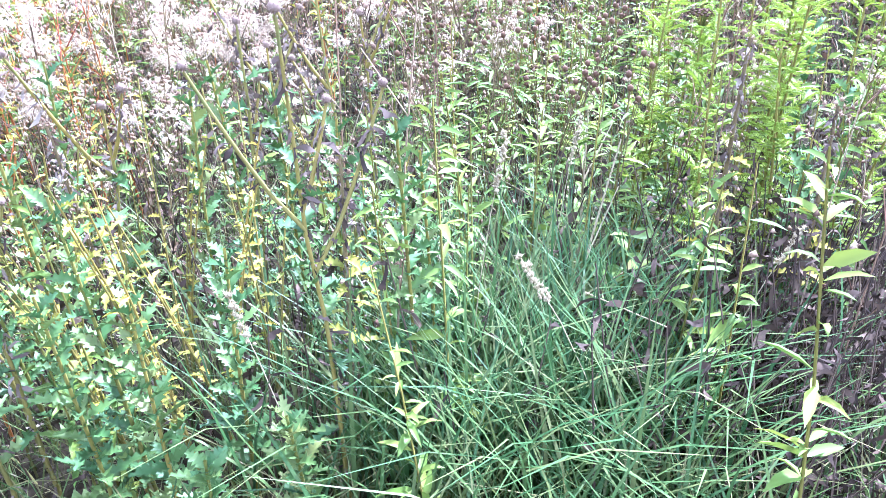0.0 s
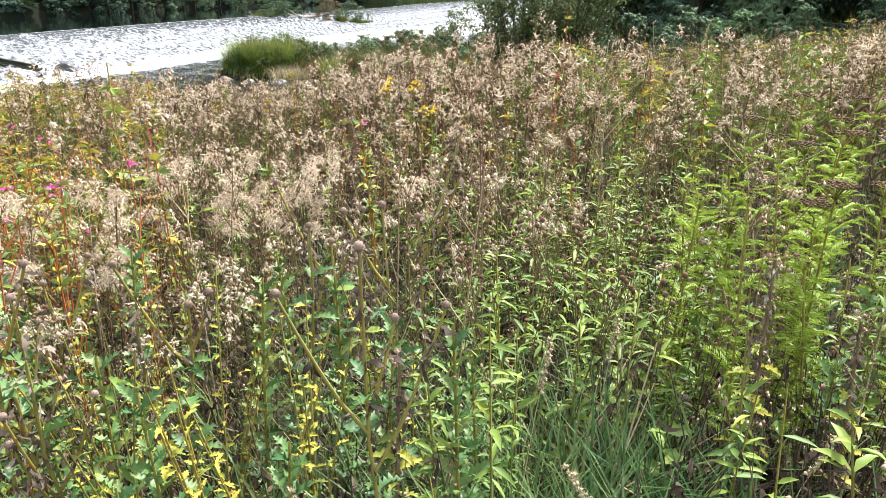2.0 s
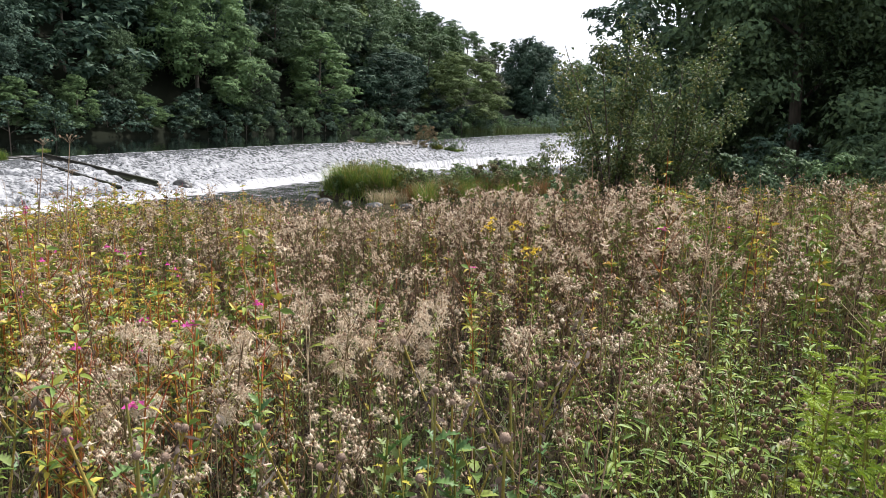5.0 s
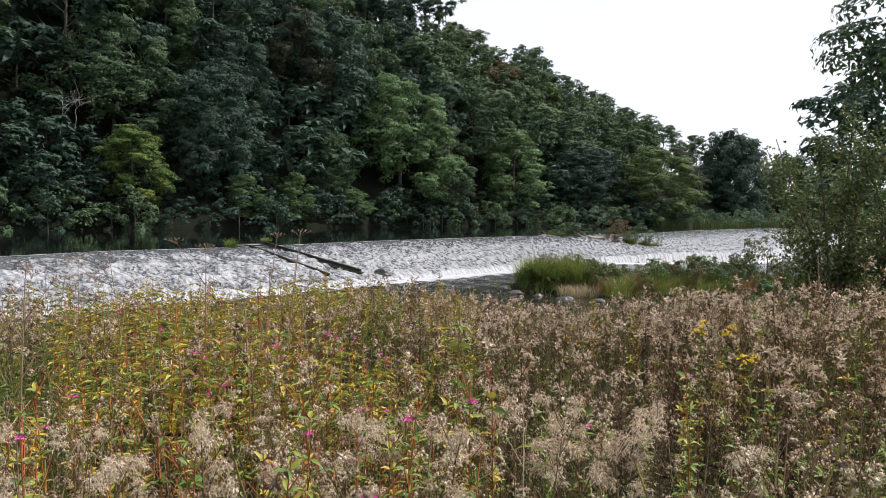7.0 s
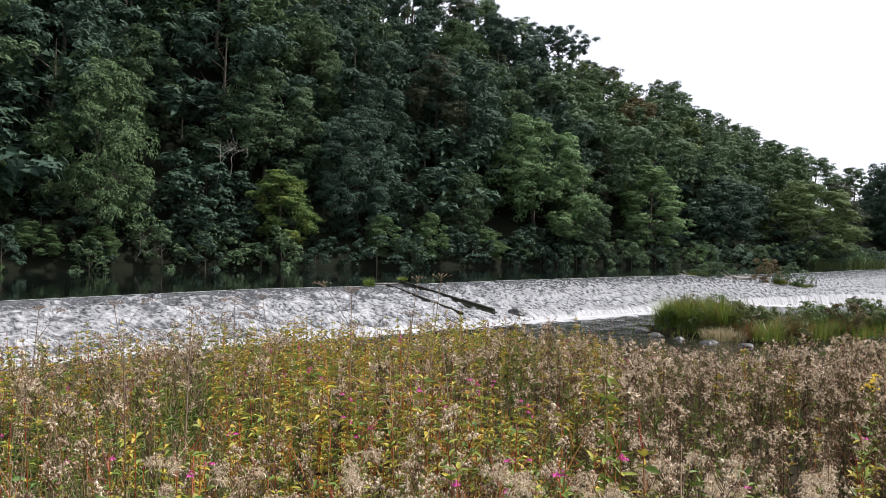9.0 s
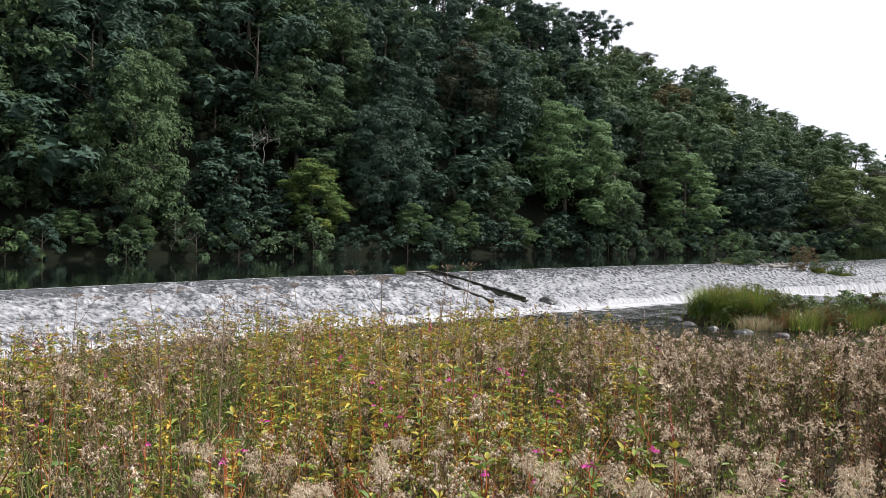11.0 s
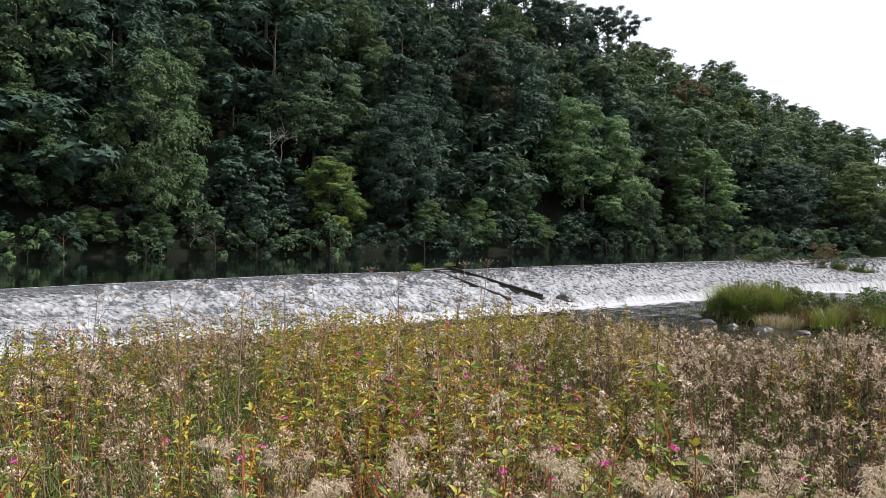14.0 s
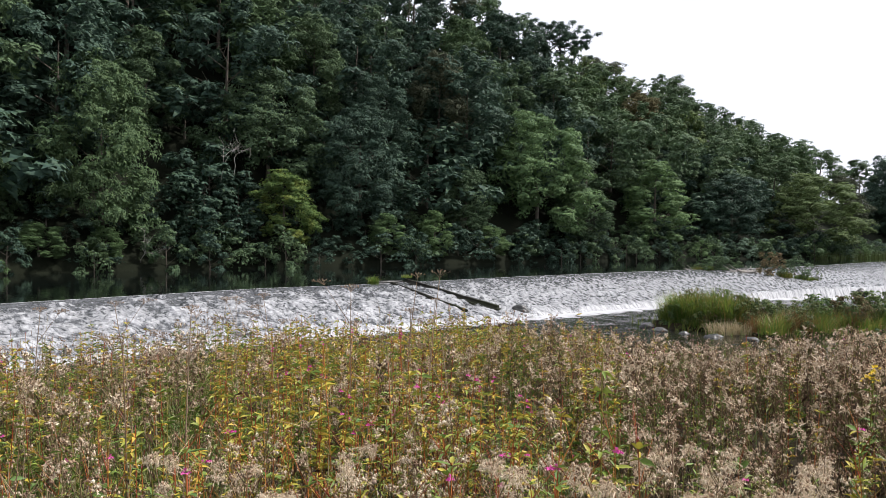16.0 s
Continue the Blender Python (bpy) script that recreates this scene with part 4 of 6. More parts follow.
def windswept_tree(x, y, top):
    """Old tree on the skyline: leaning stem under flat, wind-combed pads of foliage that overlap to one side."""
    rng = np.random.default_rng(91)
    root = tagged(new("windswept_tree"), "lone dark windswept tree on the hill's skyline", "tree")
    z0 = float(ground_z(np.array([x]), np.array([y]))[0])
    h = top - z0
    gt, gc = Geo(), Geo()
    q = np.linspace(0, 1, 8)
    stem = np.stack([0.9 * np.sin(q * 2.4), 0.5 * q, h * 0.9 * q - 0.3], -1)
    tube(gt, stem, 0.42 * (1 - 0.75 * q), 8)
    for ox, oz, wide in ((-3.6, -1.0, 2.4), (-1.6, -0.7, 3.0), (0.6, -1.4, 3.2), (2.6, -2.6, 3.0), (4.8, -3.9, 2.4), (0.2, -3.0, 3.2), (-2.6, -3.4, 2.6), (2.2, -4.8, 3.2), (-0.8, -5.4, 3.4), (4.4, -5.8, 2.4), (-3.2, -6.4, 3.0), (1.6, -7.2, 3.4)):
        c = np.array([ox, rng.uniform(-1.2, 1.2), h + oz])
        o = along_stem_at(stem, 0.5 + 0.4 * rng.uniform())
        tube(gt, np.stack([o, 0.5 * (o + c) + np.array([0, 0, -0.5]), c]), [0.16, 0.11, 0.05], 5)
        for _ in range(9):
            d = rng.normal(size=3) * np.array([0.6, 0.5, 0.15]) * wide
            cr = wide * rng.uniform(0.24, 0.4)
            e = unit(rng.normal(size=(62, 3)) + np.array([0, 0, 0.5]))
            sprays(gc, c + d + e * np.array([1, 1, 0.5]) * cr * rng.uniform(0.3, 1.1, (62, 1)), e + np.array([0, 0, 0.5]), rng.uniform(0.3, 0.6, 62), rng.uniform(0.25, 0.45, 62), rng, 0.4)
    part("trunk", gt, M_BARK, root)
    part("crown", gc, LEAF_SETS["dark"], root)
    root.matrix_basis = Matrix.Translation((x, y, z0)) @ Matrix.Rotation(0.2, 4, "Z")


def along_stem_at(pts, s):
    f = s * (len(pts) - 1)
    k = min(int(f), len(pts) - 2)
    return pts[k] + (pts[k + 1] - pts[k]) * (f - k)


windswept_tree(-37.0, 158.0, 50.0)


# ---- meadow plants: each kind gives its parts as arrays at a chosen fineness (2 near, 0 far) ----
def curve_stem(rng, height, lean, n=5):
    a = rng.uniform(0, 6.28)
    s = np.linspace(0, 1, n)
    off = lean * height * s ** 1.6
    return np.stack([np.cos(a) * off, np.sin(a) * off, height * s], -1)


def along_stem(pts, s):
    f = s * (len(pts) - 1)
    k = np.minimum(f.astype(int), len(pts) - 2)
    return pts[k] + (pts[k + 1] - pts[k]) * (f - k)[:, None]


def wool(g, centre, radius, rng, hairs=14):
    """Matted tufts of seed down: a woolly core with fine hairs standing out."""
    grains(g, centre, radius * 0.42, rng)
    tufts(g, centre, radius * 0.9, rng, hairs // 2, 0.0, 0.12)
    tufts(g, centre, radius * 1.35, rng, hairs, -0.15, 0.04)


def thistle(rng, fine):
    """Creeping thistle gone to seed: stem clothed in shrivelled leaves, branched top with crowded heads and matted wool."""
    st, br_g, lf, hd, dn = Geo(), Geo(), Geo(), Geo(), Geo()
    h = rng.uniform(0.7, 1.15)
    pts = curve_stem(rng, h, rng.uniform(0.02, 0.14), 5 if fine else 3)
    tube(st, pts, np.linspace(0.0042, 0.002, len(pts)) * (1.0 if fine == 2 else 1.3), 3)
    ends = [pts[-1]]
    nb = (8, 6, 4)[2 - fine]
    for k in range(nb):
        s = rng.uniform(0.58, 0.97)
        o = along_stem(pts, np.array([s]))[0]
        a = k * 2.4 + rng.uniform(-0.6, 0.6)
        ln = rng.uniform(0.09, 0.22) * (1.3 - s * 0.7)
        q = np.linspace(0, 1, 3)
        br = o + np.stack([np.cos(a) * ln * 0.55 * q, np.sin(a) * ln * 0.55 * q, ln * (0.5 * q + 0.5 * q * q)], -1)
        if fine == 2:
            tube(br_g, br, [0.0022, 0.0018, 0.0014], 3)
        elif fine:
            tube(br_g, br[[0, 2]], [0.0024, 0.0018], 3)
        ends.append(br[-1])
    ends = np.array(ends)
    nh = (4, 3, 2)[2 - fine]
    heads = np.repeat(ends, nh, 0) + rng.normal(size=(len(ends) * nh, 3)) * np.array([0.017, 0.017, 0.012])
    grains(hd, heads, rng.uniform(0.006, 0.0095, len(heads)) * (0.8, 1.2, 1.6)[2 - fine], rng, fine < 2)
    if fine == 2:
        tufts(hd, heads + np.array([0, 0, 0.002]), 0.0125, rng, 9, 0.5, 0.08)
    elif fine:
        tufts(hd, heads[::2] + np.array([0, 0, 0.004]), 0.018, rng, 5, 0.5, 0.16)
    ripe = float(rng.choice([0.12, 0.4, 0.85], p=[0.46, 0.32, 0.22]))
    for e in ends[rng.uniform(size=len(ends)) < ripe]:
        n = (13, 9, 4)[2 - fine]
        drop = rng.uniform(0.012, 0.03)
        o = e - np.array([0, 0, drop]) + rng.normal(size=(n, 3)) * np.array([0.018, 0.018, drop])
        r = rng.uniform(0.008, 0.021, n)
        if fine == 2:
            wool(dn, o, r, rng, 13)
        elif fine == 1:
            tufts(dn, o, r * 1.75, rng, 7, 0.0, 0.19)
        else:
            grains(dn, o, r * 1.35, rng, True)
    if not dn.v:
        tufts(dn, ends[:1], 0.012, rng, 8, 0.5, 0.1)
    n = (72, 42, 14)[2 - fine]
    s = rng.uniform(0.06, 0.92, n)
    a = rng.uniform(0, 6.28, n)
    way = np.stack([np.cos(a), np.sin(a), rng.uniform(-1.3, 0.6, n)], -1)
    ln = rng.uniform(0.025, 0.085, n) * (1.15 - 0.45 * s) * (1, 1.1, 1.5)[2 - fine]
    at = along_stem(pts, s) + rng.normal(size=(n, 3)) * 0.010
    if fine == 2:
        curls(lf, at, way, ln * 0.9, ln * rng.uniform(0.10, 0.24, n), rng)
    else:
        leaves(lf, at, way, ln, ln * rng.uniform(0.14, 0.34, n), rng, 0.7, 0.5)
    return {"stem": st, "foliage": lf, "seed_head": hd, "down": dn, **({"branch": br_g} if br_g.v else {})}


def leafy_stem(rng, fine, h0=0.7, h1=1.05, buds=True):
    """Green stemmed herb with small narrow leaves and pale spent heads."""
    st, lf, hd = Geo(), Geo(), Geo()
    h = rng.uniform(h0, h1)
    pts = curve_stem(rng, h, rng.uniform(0.02, 0.12), 4)
    tube(st, pts, np.linspace(0.004, 0.0018, 4) * (1 if fine == 2 else 1.3), 3)
    n = (40, 23, 12)[2 - fine]
    s = rng.uniform(0.1, 0.98, n)
    a = np.arange(n) * 2.4 + rng.uniform(-0.5, 0.5, n)
    way = np.stack([np.cos(a), np.sin(a), rng.uniform(-0.2, 0.9, n)], -1)
    ln = rng.uniform(0.045, 0.115, n) * (1.2 - 0.6 * s) * (1, 1.2, 1.5)[2 - fine]
    (lance if fine == 2 else leaves)(lf, along_stem(pts, s), way, ln * 0.95, ln * rng.uniform(0.16, 0.28, n), rng, 0.25, 0.35)
    m = (12, 8, 4)[2 - fine]
    top = pts[-1] + np.stack([rng.normal(size=m) * 0.05, rng.normal(size=m) * 0.05, rng.uniform(-0.14, 0.03, m)], -1)
    grains(hd, top, rng.uniform(0.0025, 0.005, m) * (1, 1.4, 2.0)[2 - fine], rng, True)
    return {"stem": st, "foliage": lf, "seed_head": hd}


def balsam(rng, fine):
    """Tall balsam: red watery stem, whorls of yellowing lance leaves, pink hooded flowers."""
    st, sh, lf, fl = Geo(), Geo(), Geo(), Geo()
    h = rng.uniform(0.82, 1.22)
    pts = curve_stem(rng, h, rng.uniform(0.01, 0.09), 4)
    tube(st, pts, np.linspace(0.006, 0.0024, 4), 3)
    for w in range((12, 9, 7)[2 - fine]):
        s = 0.2 + 0.78 * w / (12, 9, 7)[2 - fine] + rng.uniform(0, 0.08)
        o = along_stem(pts, np.array([min(s, 0.99)]))
        k = rng.integers(4, 7)
        a = rng.uniform(0, 6.28) + np.arange(k) * 6.28 / k
        way = np.stack([np.cos(a), np.sin(a), rng.uniform(-0.1, 1.2, k)], -1)
        ln = rng.uniform(0.035, 0.082, k) * (1, 1.2, 1.35)[2 - fine]
        (lance if fine == 2 else leaves)(lf, np.repeat(o, k, 0), way, ln, ln * rng.uniform(0.24, 0.38, k), rng, 0.2, 0.3)
        if fine == 2 and rng.uniform() < 0.7:
            a2 = rng.uniform(0, 6.28)
            q = np.linspace(0, 1, 3)
            tube(sh, o[0] + np.stack([np.cos(a2) * 0.12 * q, np.sin(a2) * 0.12 * q, 0.16 * q], -1), [0.003, 0.002, 0.0012], 3)
    m = int(rng.uniform() < (0.07 if fine == 2 else 0.11)) * rng.integers(1, 3)
    for k in range(m):
        c = pts[-1] + rng.normal(size=3) * np.array([0.05, 0.05, 0.03]) - np.array([0, 0, 0.08])
        a = np.arange(5) * 1.26 + rng.uniform(0, 6)
        way = np.stack([np.cos(a), np.sin(a), np.full(5, 0.3)], -1)
        leaves(fl, np.repeat(c[None], 5, 0), way, 0.022, 0.017, rng, 0.3, 0.25)
        leaves(fl, c[None] + np.array([[0, 0, 0.006]]), rng.normal(size=(1, 3)) + np.array([[0, 0, 0.8]]), 0.020, 0.017, rng, 0.5, 0.1)
    if m == 0:
        leaves(fl, pts[-1:], np.array([[0.3, 0, 1.0]]), 0.012, 0.006, rng)
    return {"stem": st, "side_shoot": sh, "foliage": lf, "blossom": fl} if sh.v else {"stem": st, "foliage": lf, "blossom": fl}


def dry_stalk(rng, fine):
    """Bare dead stem with thin side twigs and seed remnants."""
    st, tw, hd = Geo(), Geo(), Geo()
    h = rng.uniform(0.75, 1.3)
    pts = curve_stem(rng, h, rng.uniform(0.02, 0.2), 4)
    tube(st, pts, np.linspace(0.0032, 0.0014, 4) * (1 if fine == 2 else 1.35), 3)
    tips = [pts[-1]]
    for k in range((8, 4, 2)[2 - fine]):
        o = along_stem(pts, np.array([rng.uniform(0.35, 0.97)]))[0]
        a = rng.uniform(0, 6.28)
        ln = rng.uniform(0.06, 0.2)
        e = o + np.array([math.cos(a) * ln * 0.6, math.sin(a) * ln * 0.6, ln * 0.9])
        tube(tw, np.stack([o, e]), [0.0016, 0.0010] if fine == 2 else [0.002, 0.0014], 3)
        tips.append(e)
    tips = np.array(tips)
    k = (4, 2, 1)[2 - fine]
    grains(hd, np.repeat(tips, k, 0) + rng.normal(size=(len(tips) * k, 3)) * 0.012, rng.uniform(0.003, 0.006, len(tips) * k) * (1, 1.2, 1.6)[2 - fine], rng, True)
    return {"stem": st, "twig": tw, "seed_remnant": hd}


PLANT_MATS = {
    "dry_stalk": {"stem": M_STALK, "twig": M_STALK, "seed_remnant": M_FLUFF},
    "thistle": {"stem": M_TH_STEM, "branch": M_TH_STEM, "foliage": M_TH_LEAF, "seed_head": M_FLUFF, "down": M_DOWN},
    "leafy_weed": {"stem": M_GREEN_STEM, "foliage": M_GREEN_LEAF, "seed_head": M_FLUFF},
    "balsam": {"stem": M_RED_STEM, "side_shoot": M_RED_STEM, "foliage": M_BALSAM_LEAF, "blossom": M_PINK},
}
PLANT_MAKERS = {"dry_stalk": dry_stalk, "thistle": thistle, "leafy_weed": leafy_stem, "balsam": balsam}
PLANT_LABEL = {
    "dry_stalk": "bare dead brown stalk with thin twigs in the meadow",
    "thistle": "dry brown thistle gone to fluffy seed in the meadow",
    "leafy_weed": "green leafy weed stem with pale spent heads in meadow",
    "balsam": "red-stemmed balsam with yellowing leaves and pink flowers",
}


def density(kind, th, r):
    """Plants per square metre, by bearing (degrees, positive towards downstream) and distance from where the meadow path ends."""
    if kind == "thistle":
        d = np.where((th > -22) & (th < 14), 15.0, np.where(th >= 14, 6.0, 8.0))
        d = np.where(r < 2.5, np.where(th > -4, 1.8, 0.5), np.where((r < 4.6) & (th < 14), d * 0.5, d))
        return d + np.where((th > 22) & (th < 50) & (r > 2.7) & (r < 4.3), 9.0, 0.0)
    if kind == "dry_stalk":
        return np.where(th > 14, 4.2, 3.6) * np.where(r < 1.6, 0.3, 1.0)
    if kind == "balsam":
        d = np.where((th > 9) & (th < 40), 14.0, np.where(th >= 40, 6.0, 1.8))
        return np.where(r < 2.8, np.where(th > 9, np.where(r > 1.8, 2.6, 0.5), 0.0), d)
    return np.where(th < -8, 14.0, np.where(th > 30, 9.0, 6.2)) * np.where(r < 2.0, 0.4, 1.0)


def meadow_points(kind, r0, r1, rng):
    near = r1 < 5
    lo, hi = (-60, 64) if near else (-46, 60)
    area = math.radians(hi - lo) * 0.5 * (r1 ** 2 - r0 ** 2)
    n = int(area * 24)
    r = np.sqrt(rng.uniform(r0 ** 2, r1 ** 2, n))
    th = rng.uniform(lo, hi, n)
    x, y = -r * np.sin(np.radians(th)), 0.3 + r * np.cos(np.radians(th))
    patch = np.array([noise.noise((a * 0.55, b * 0.55, {"dry_stalk": 25.0, "thistle": 0.0, "balsam": 9.0, "leafy_weed": 17.0}[kind])) for a, b in zip(x, y)])
    keep = rng.uniform(0, 24, n) < density(kind, th, r) * np.where(r > 11, 0.58, 1.0) * np.where((r < 1.55) & (kind == "thistle"), 0.0, 1.0) * np.clip(1 + 2.3 * patch, 0.06, 2.6)
    keep &= (~inside(RIVER, x, y)) & (dist_to(NEAR_BANK, x, y) > 0.25) & (np.hypot(x - 6.2, y - 17.4) > 2.2)
    return x[keep], y[keep]


rng = np.random.default_rng(21)
for kind in ("thistle", "leafy_weed", "balsam", "dry_stalk"):
    mats = PLANT_MATS[kind]
    fine_kinds = [PLANT_MAKERS[kind](rng, 2) for _ in range(12)]
    protos = []
    x, y = meadow_points(kind, 1.0, 4.6, rng)
    order = np.argsort(np.hypot(x, y - 0.3))
    x, y = x[order], y[order]
    z = ground_z(x, y)
    for k in range(min(len(x), 300)):
        m = Matrix.Translation((x[k], y[k], z[k] - 0.01)) @ Matrix.Rotation(rng.uniform(0, 6.28), 4, "Z") @ Matrix.Diagonal((*[rng.uniform(0.85, 1.12)] * 3, 1))
        if k < 12:
            root = tagged(new(kind), PLANT_LABEL[kind], "thistle" if kind == "thistle" else "wildflower", kind.replace("_", " ") + " in the meadow")
            for pn, gg in fine_kinds[k].items():
                ob = part(pn, gg, mats[pn], root)
                if pn != "stem":
                    tagged(ob, kind="stuff")
            root.matrix_basis = m
            protos.append(root)
        else:
            copy_thing(protos[k % 12], m).matrix_basis = m
    # the rest of the stand, past counting
    sets = [(2, x[300:], y[300:])]
    sets.append((1, *meadow_points(kind, 4.6, 11.0, rng)))
    sets.append((0, *meadow_points(kind, 11.0, 27.0, rng)))
    joined = {pn: Geo() for pn in mats}
    for fine, px, py in sets:
        if not len(px):
            continue
        variants = [PLANT_MAKERS[kind](rng, fine) for _ in range(10)]
        pz = ground_z(px, py)
        pick = rng.integers(0, 10, len(px))
        ang = rng.uniform(0, 6.28, len(px))
        swell = np.array([noise.noise((a * 0.8, c * 0.8, 31)) for a, c in zip(px, py)])
        bearing = np.degrees(np.arctan2(-px, py - 0.3))
        sc = rng.uniform(0.75, 1.1, len(px)) * (1 + 0.4 * swell) * (1 - 0.2 * np.exp(-((bearing - 3) / 7) ** 2))
        for vi, var in enumerate(variants):
            sel = np.where(pick == vi)[0]
            if not len(sel):
                continue
            ca, sa = np.cos(ang[sel])[:, None], np.sin(ang[sel])[:, None]
            for pn, gg in var.items():
                v, q, t = gg.arrays()
                s1 = sc[sel][:, None]
                vx = (v[None, :, 0] * ca - v[None, :, 1] * sa) * s1 + px[sel][:, None]
                vy = (v[None, :, 0] * sa + v[None, :, 1] * ca) * s1 + py[sel][:, None]
                vz = v[None, :, 2] * s1 + pz[sel][:, None]
                off = (np.arange(len(sel)) * len(v))[:, None, None]
                joined[pn].add(np.stack([vx, vy, vz], -1), (q[None] + off) if len(q) else None, (t[None] + off) if len(t) else None)
    stand = tagged(new(kind + "_stand"), "dense stand of " + PLANT_LABEL[kind].rsplit(" in ", 1)[0] + " across the meadow", "vegetation", kind="stuff")
    for pn, gg in joined.items():
        if not gg.v:
            continue
        tagged(part(pn, gg, mats[pn], stand), kind="stuff")


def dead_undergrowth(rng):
    """Last year's stems and withered leaves, matted under the standing plants, with the gaps' shade put into their dark
    colour.
    """
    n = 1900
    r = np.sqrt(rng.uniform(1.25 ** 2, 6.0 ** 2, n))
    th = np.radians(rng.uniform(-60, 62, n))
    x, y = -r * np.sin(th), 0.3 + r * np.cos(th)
    # extra stems, added to darken a spot that lies in shade
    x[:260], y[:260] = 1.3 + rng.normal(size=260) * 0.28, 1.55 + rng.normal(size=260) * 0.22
    z = ground_z(x, y)
    st, lf = Geo(), Geo()
    for k in range(n):
        pts = curve_stem(rng, rng.uniform(0.3, 0.72), rng.uniform(0.05, 0.3), 3) + np.array([x[k], y[k], z[k] - 0.02])
        tube(st, pts, [0.0032, 0.0026, 0.0016], 3)
        m = 9
        a = rng.uniform(0, 6.28, m)
        ln = rng.uniform(0.03, 0.08, m)
        curls(lf, along_stem(pts, rng.uniform(0.15, 1.0, m)), np.stack([np.cos(a), np.sin(a), rng.uniform(-0.8, 0.6, m)], -1), ln, ln * rng.uniform(0.14, 0.34, m), rng)
    root = tagged(new("dead_undergrowth"), "matted dead stems and leaves, coloured dark for shade beneath the meadow plants", "vegetation", kind="stuff")
    tagged(part("stem", st, M_SHADED_LITTER, root), kind="stuff")
    tagged(part("withered_leaf", lf, M_SHADED_LITTER, root), kind="stuff")


dead_undergrowth(np.random.default_rng(33))


# grass between the stems
def grass_patch(name, x, y, z, h, w, lean, material, label, rng, parts=3):
    g = Geo()
    n = len(x)
    ribbons(g, np.stack([x, y, z - 0.02], -1), h, rng.uniform(0, 6.28, n), lean, w, parts)
    return tagged(new(name, g.mesh(name, material)), label, "grass", kind="stuff")


def scatter(n, r0, r1, rng, power=2.0):
    r = (rng.uniform(r0 ** power, r1 ** power, n)) ** (1 / power)
    th = np.radians(rng.uniform(-62, 64, n))
    x, y = -r * np.sin(th), 0.3 + r * np.cos(th)
    ok = (~inside(RIVER, x, y)) & (dist_to(NEAR_BANK, x, y) > 0.1)
    return x[ok], y[ok]


x, y = scatter(13000, 0.9, 6.0, rng, 1.3)
cl = np.array([noise.noise((a * 1.3, b * 1.3, 4)) for a, b in zip(x, y)])
near_h = (0.30 + 0.25 * np.clip(cl + 0.4, 0, 1)) * rng.uniform(0.5, 1.25, len(x))
grass_patch("grass", x, y, ground_z(x, y), near_h, rng.uniform(0.003, 0.008, len(x)), rng.uniform(0.2, 1.0, len(x)), M_GRASS, "long green and straw meadow grass between the weeds", rng)
x, y = scatter(17000, 6.0, 27, rng, 1.7)
grass_patch("grass", x, y, ground_z(x, y), rng.uniform(0.3, 0.75, len(x)), rng.uniform(0.008, 0.018, len(x)), rng.uniform(0.1, 0.8, len(x)), M_GRASS, "rough meadow grass sloping to the river bank", rng, 2)
# the same grass goes on behind
n = 9000
r, th = 0.9 + 15 * rng.uniform(0, 1, n) ** 0.7, rng.uniform(math.radians(60), math.radians(300), n)
x, y = -r * np.sin(th), 0.3 + r * np.cos(th)
ok = (~inside(RIVER, x, y)) & (dist_to(NEAR_BANK, x, y) > 0.1)
x, y = x[ok], y[ok]
grass_patch("grass", x, y, ground_z(x, y), rng.uniform(0.25, 0.6, len(x)), rng.uniform(0.008, 0.02, len(x)), rng.uniform(0.2, 0.9, len(x)), M_GRASS, "rough meadow grass along the river path", rng, 2)
# lusher tuft close by
n = 1500
x, y = 0.62 + rng.normal(size=n) * 0.28, 1.58 + rng.normal(size=n) * 0.24
ok = np.hypot(x, y - 0.3) > 0.8
x, y = x[ok], y[ok]
grass_patch("grass", x, y, ground_z(x, y), rng.uniform(0.35, 0.78, len(x)), rng.uniform(0.006, 0.014, len(x)), rng.uniform(0.15, 0.8, len(x)), M_GRASS_NEAR, "lush fresh green grass tuft in the meadow", rng, 4)
# rank growth on the far right bank under the trees
n = 9000
x, y = rng.uniform(3, 44, n), rng.uniform(14, 46, n)
ok = (~inside(RIVER, x, y)) & (np.hypot(x, y) > 22)
x, y = x[ok], y[ok]
grass_patch("grass", x, y, ground_z(x, y), rng.uniform(0.4, 1.2, len(x)), rng.uniform(0.02, 0.05, len(x)), rng.uniform(0.1, 0.7, len(x)), M_LUSH, "rank green growth along the near bank", rng, 2)
# greener rank grass downstream
n = 5200
r, th = np.sqrt(rng.uniform(3.2 ** 2, 15 ** 2, n)), np.radians(rng.uniform(40, 60, n))
x, y = -r * np.sin(th), 0.3 + r * np.cos(th)
ok = (~inside(RIVER, x, y)) & (dist_to(NEAR_BANK, x, y) > 0.2)
x, y = x[ok], y[ok]
grass_patch("grass", x, y, ground_z(x, y), rng.uniform(0.5, 1.0, len(x)), rng.uniform(0.006, 0.014, len(x)), rng.uniform(0.1, 0.6, len(x)), M_GRASS, "tall green grass among the weeds downstream", rng, 3)


# ---- single plants that stand out ----
def at_ground(x, y, extra=0.0):
    return (x, y, float(ground_z(np.array([x]), np.array([y]))[0]) + extra)


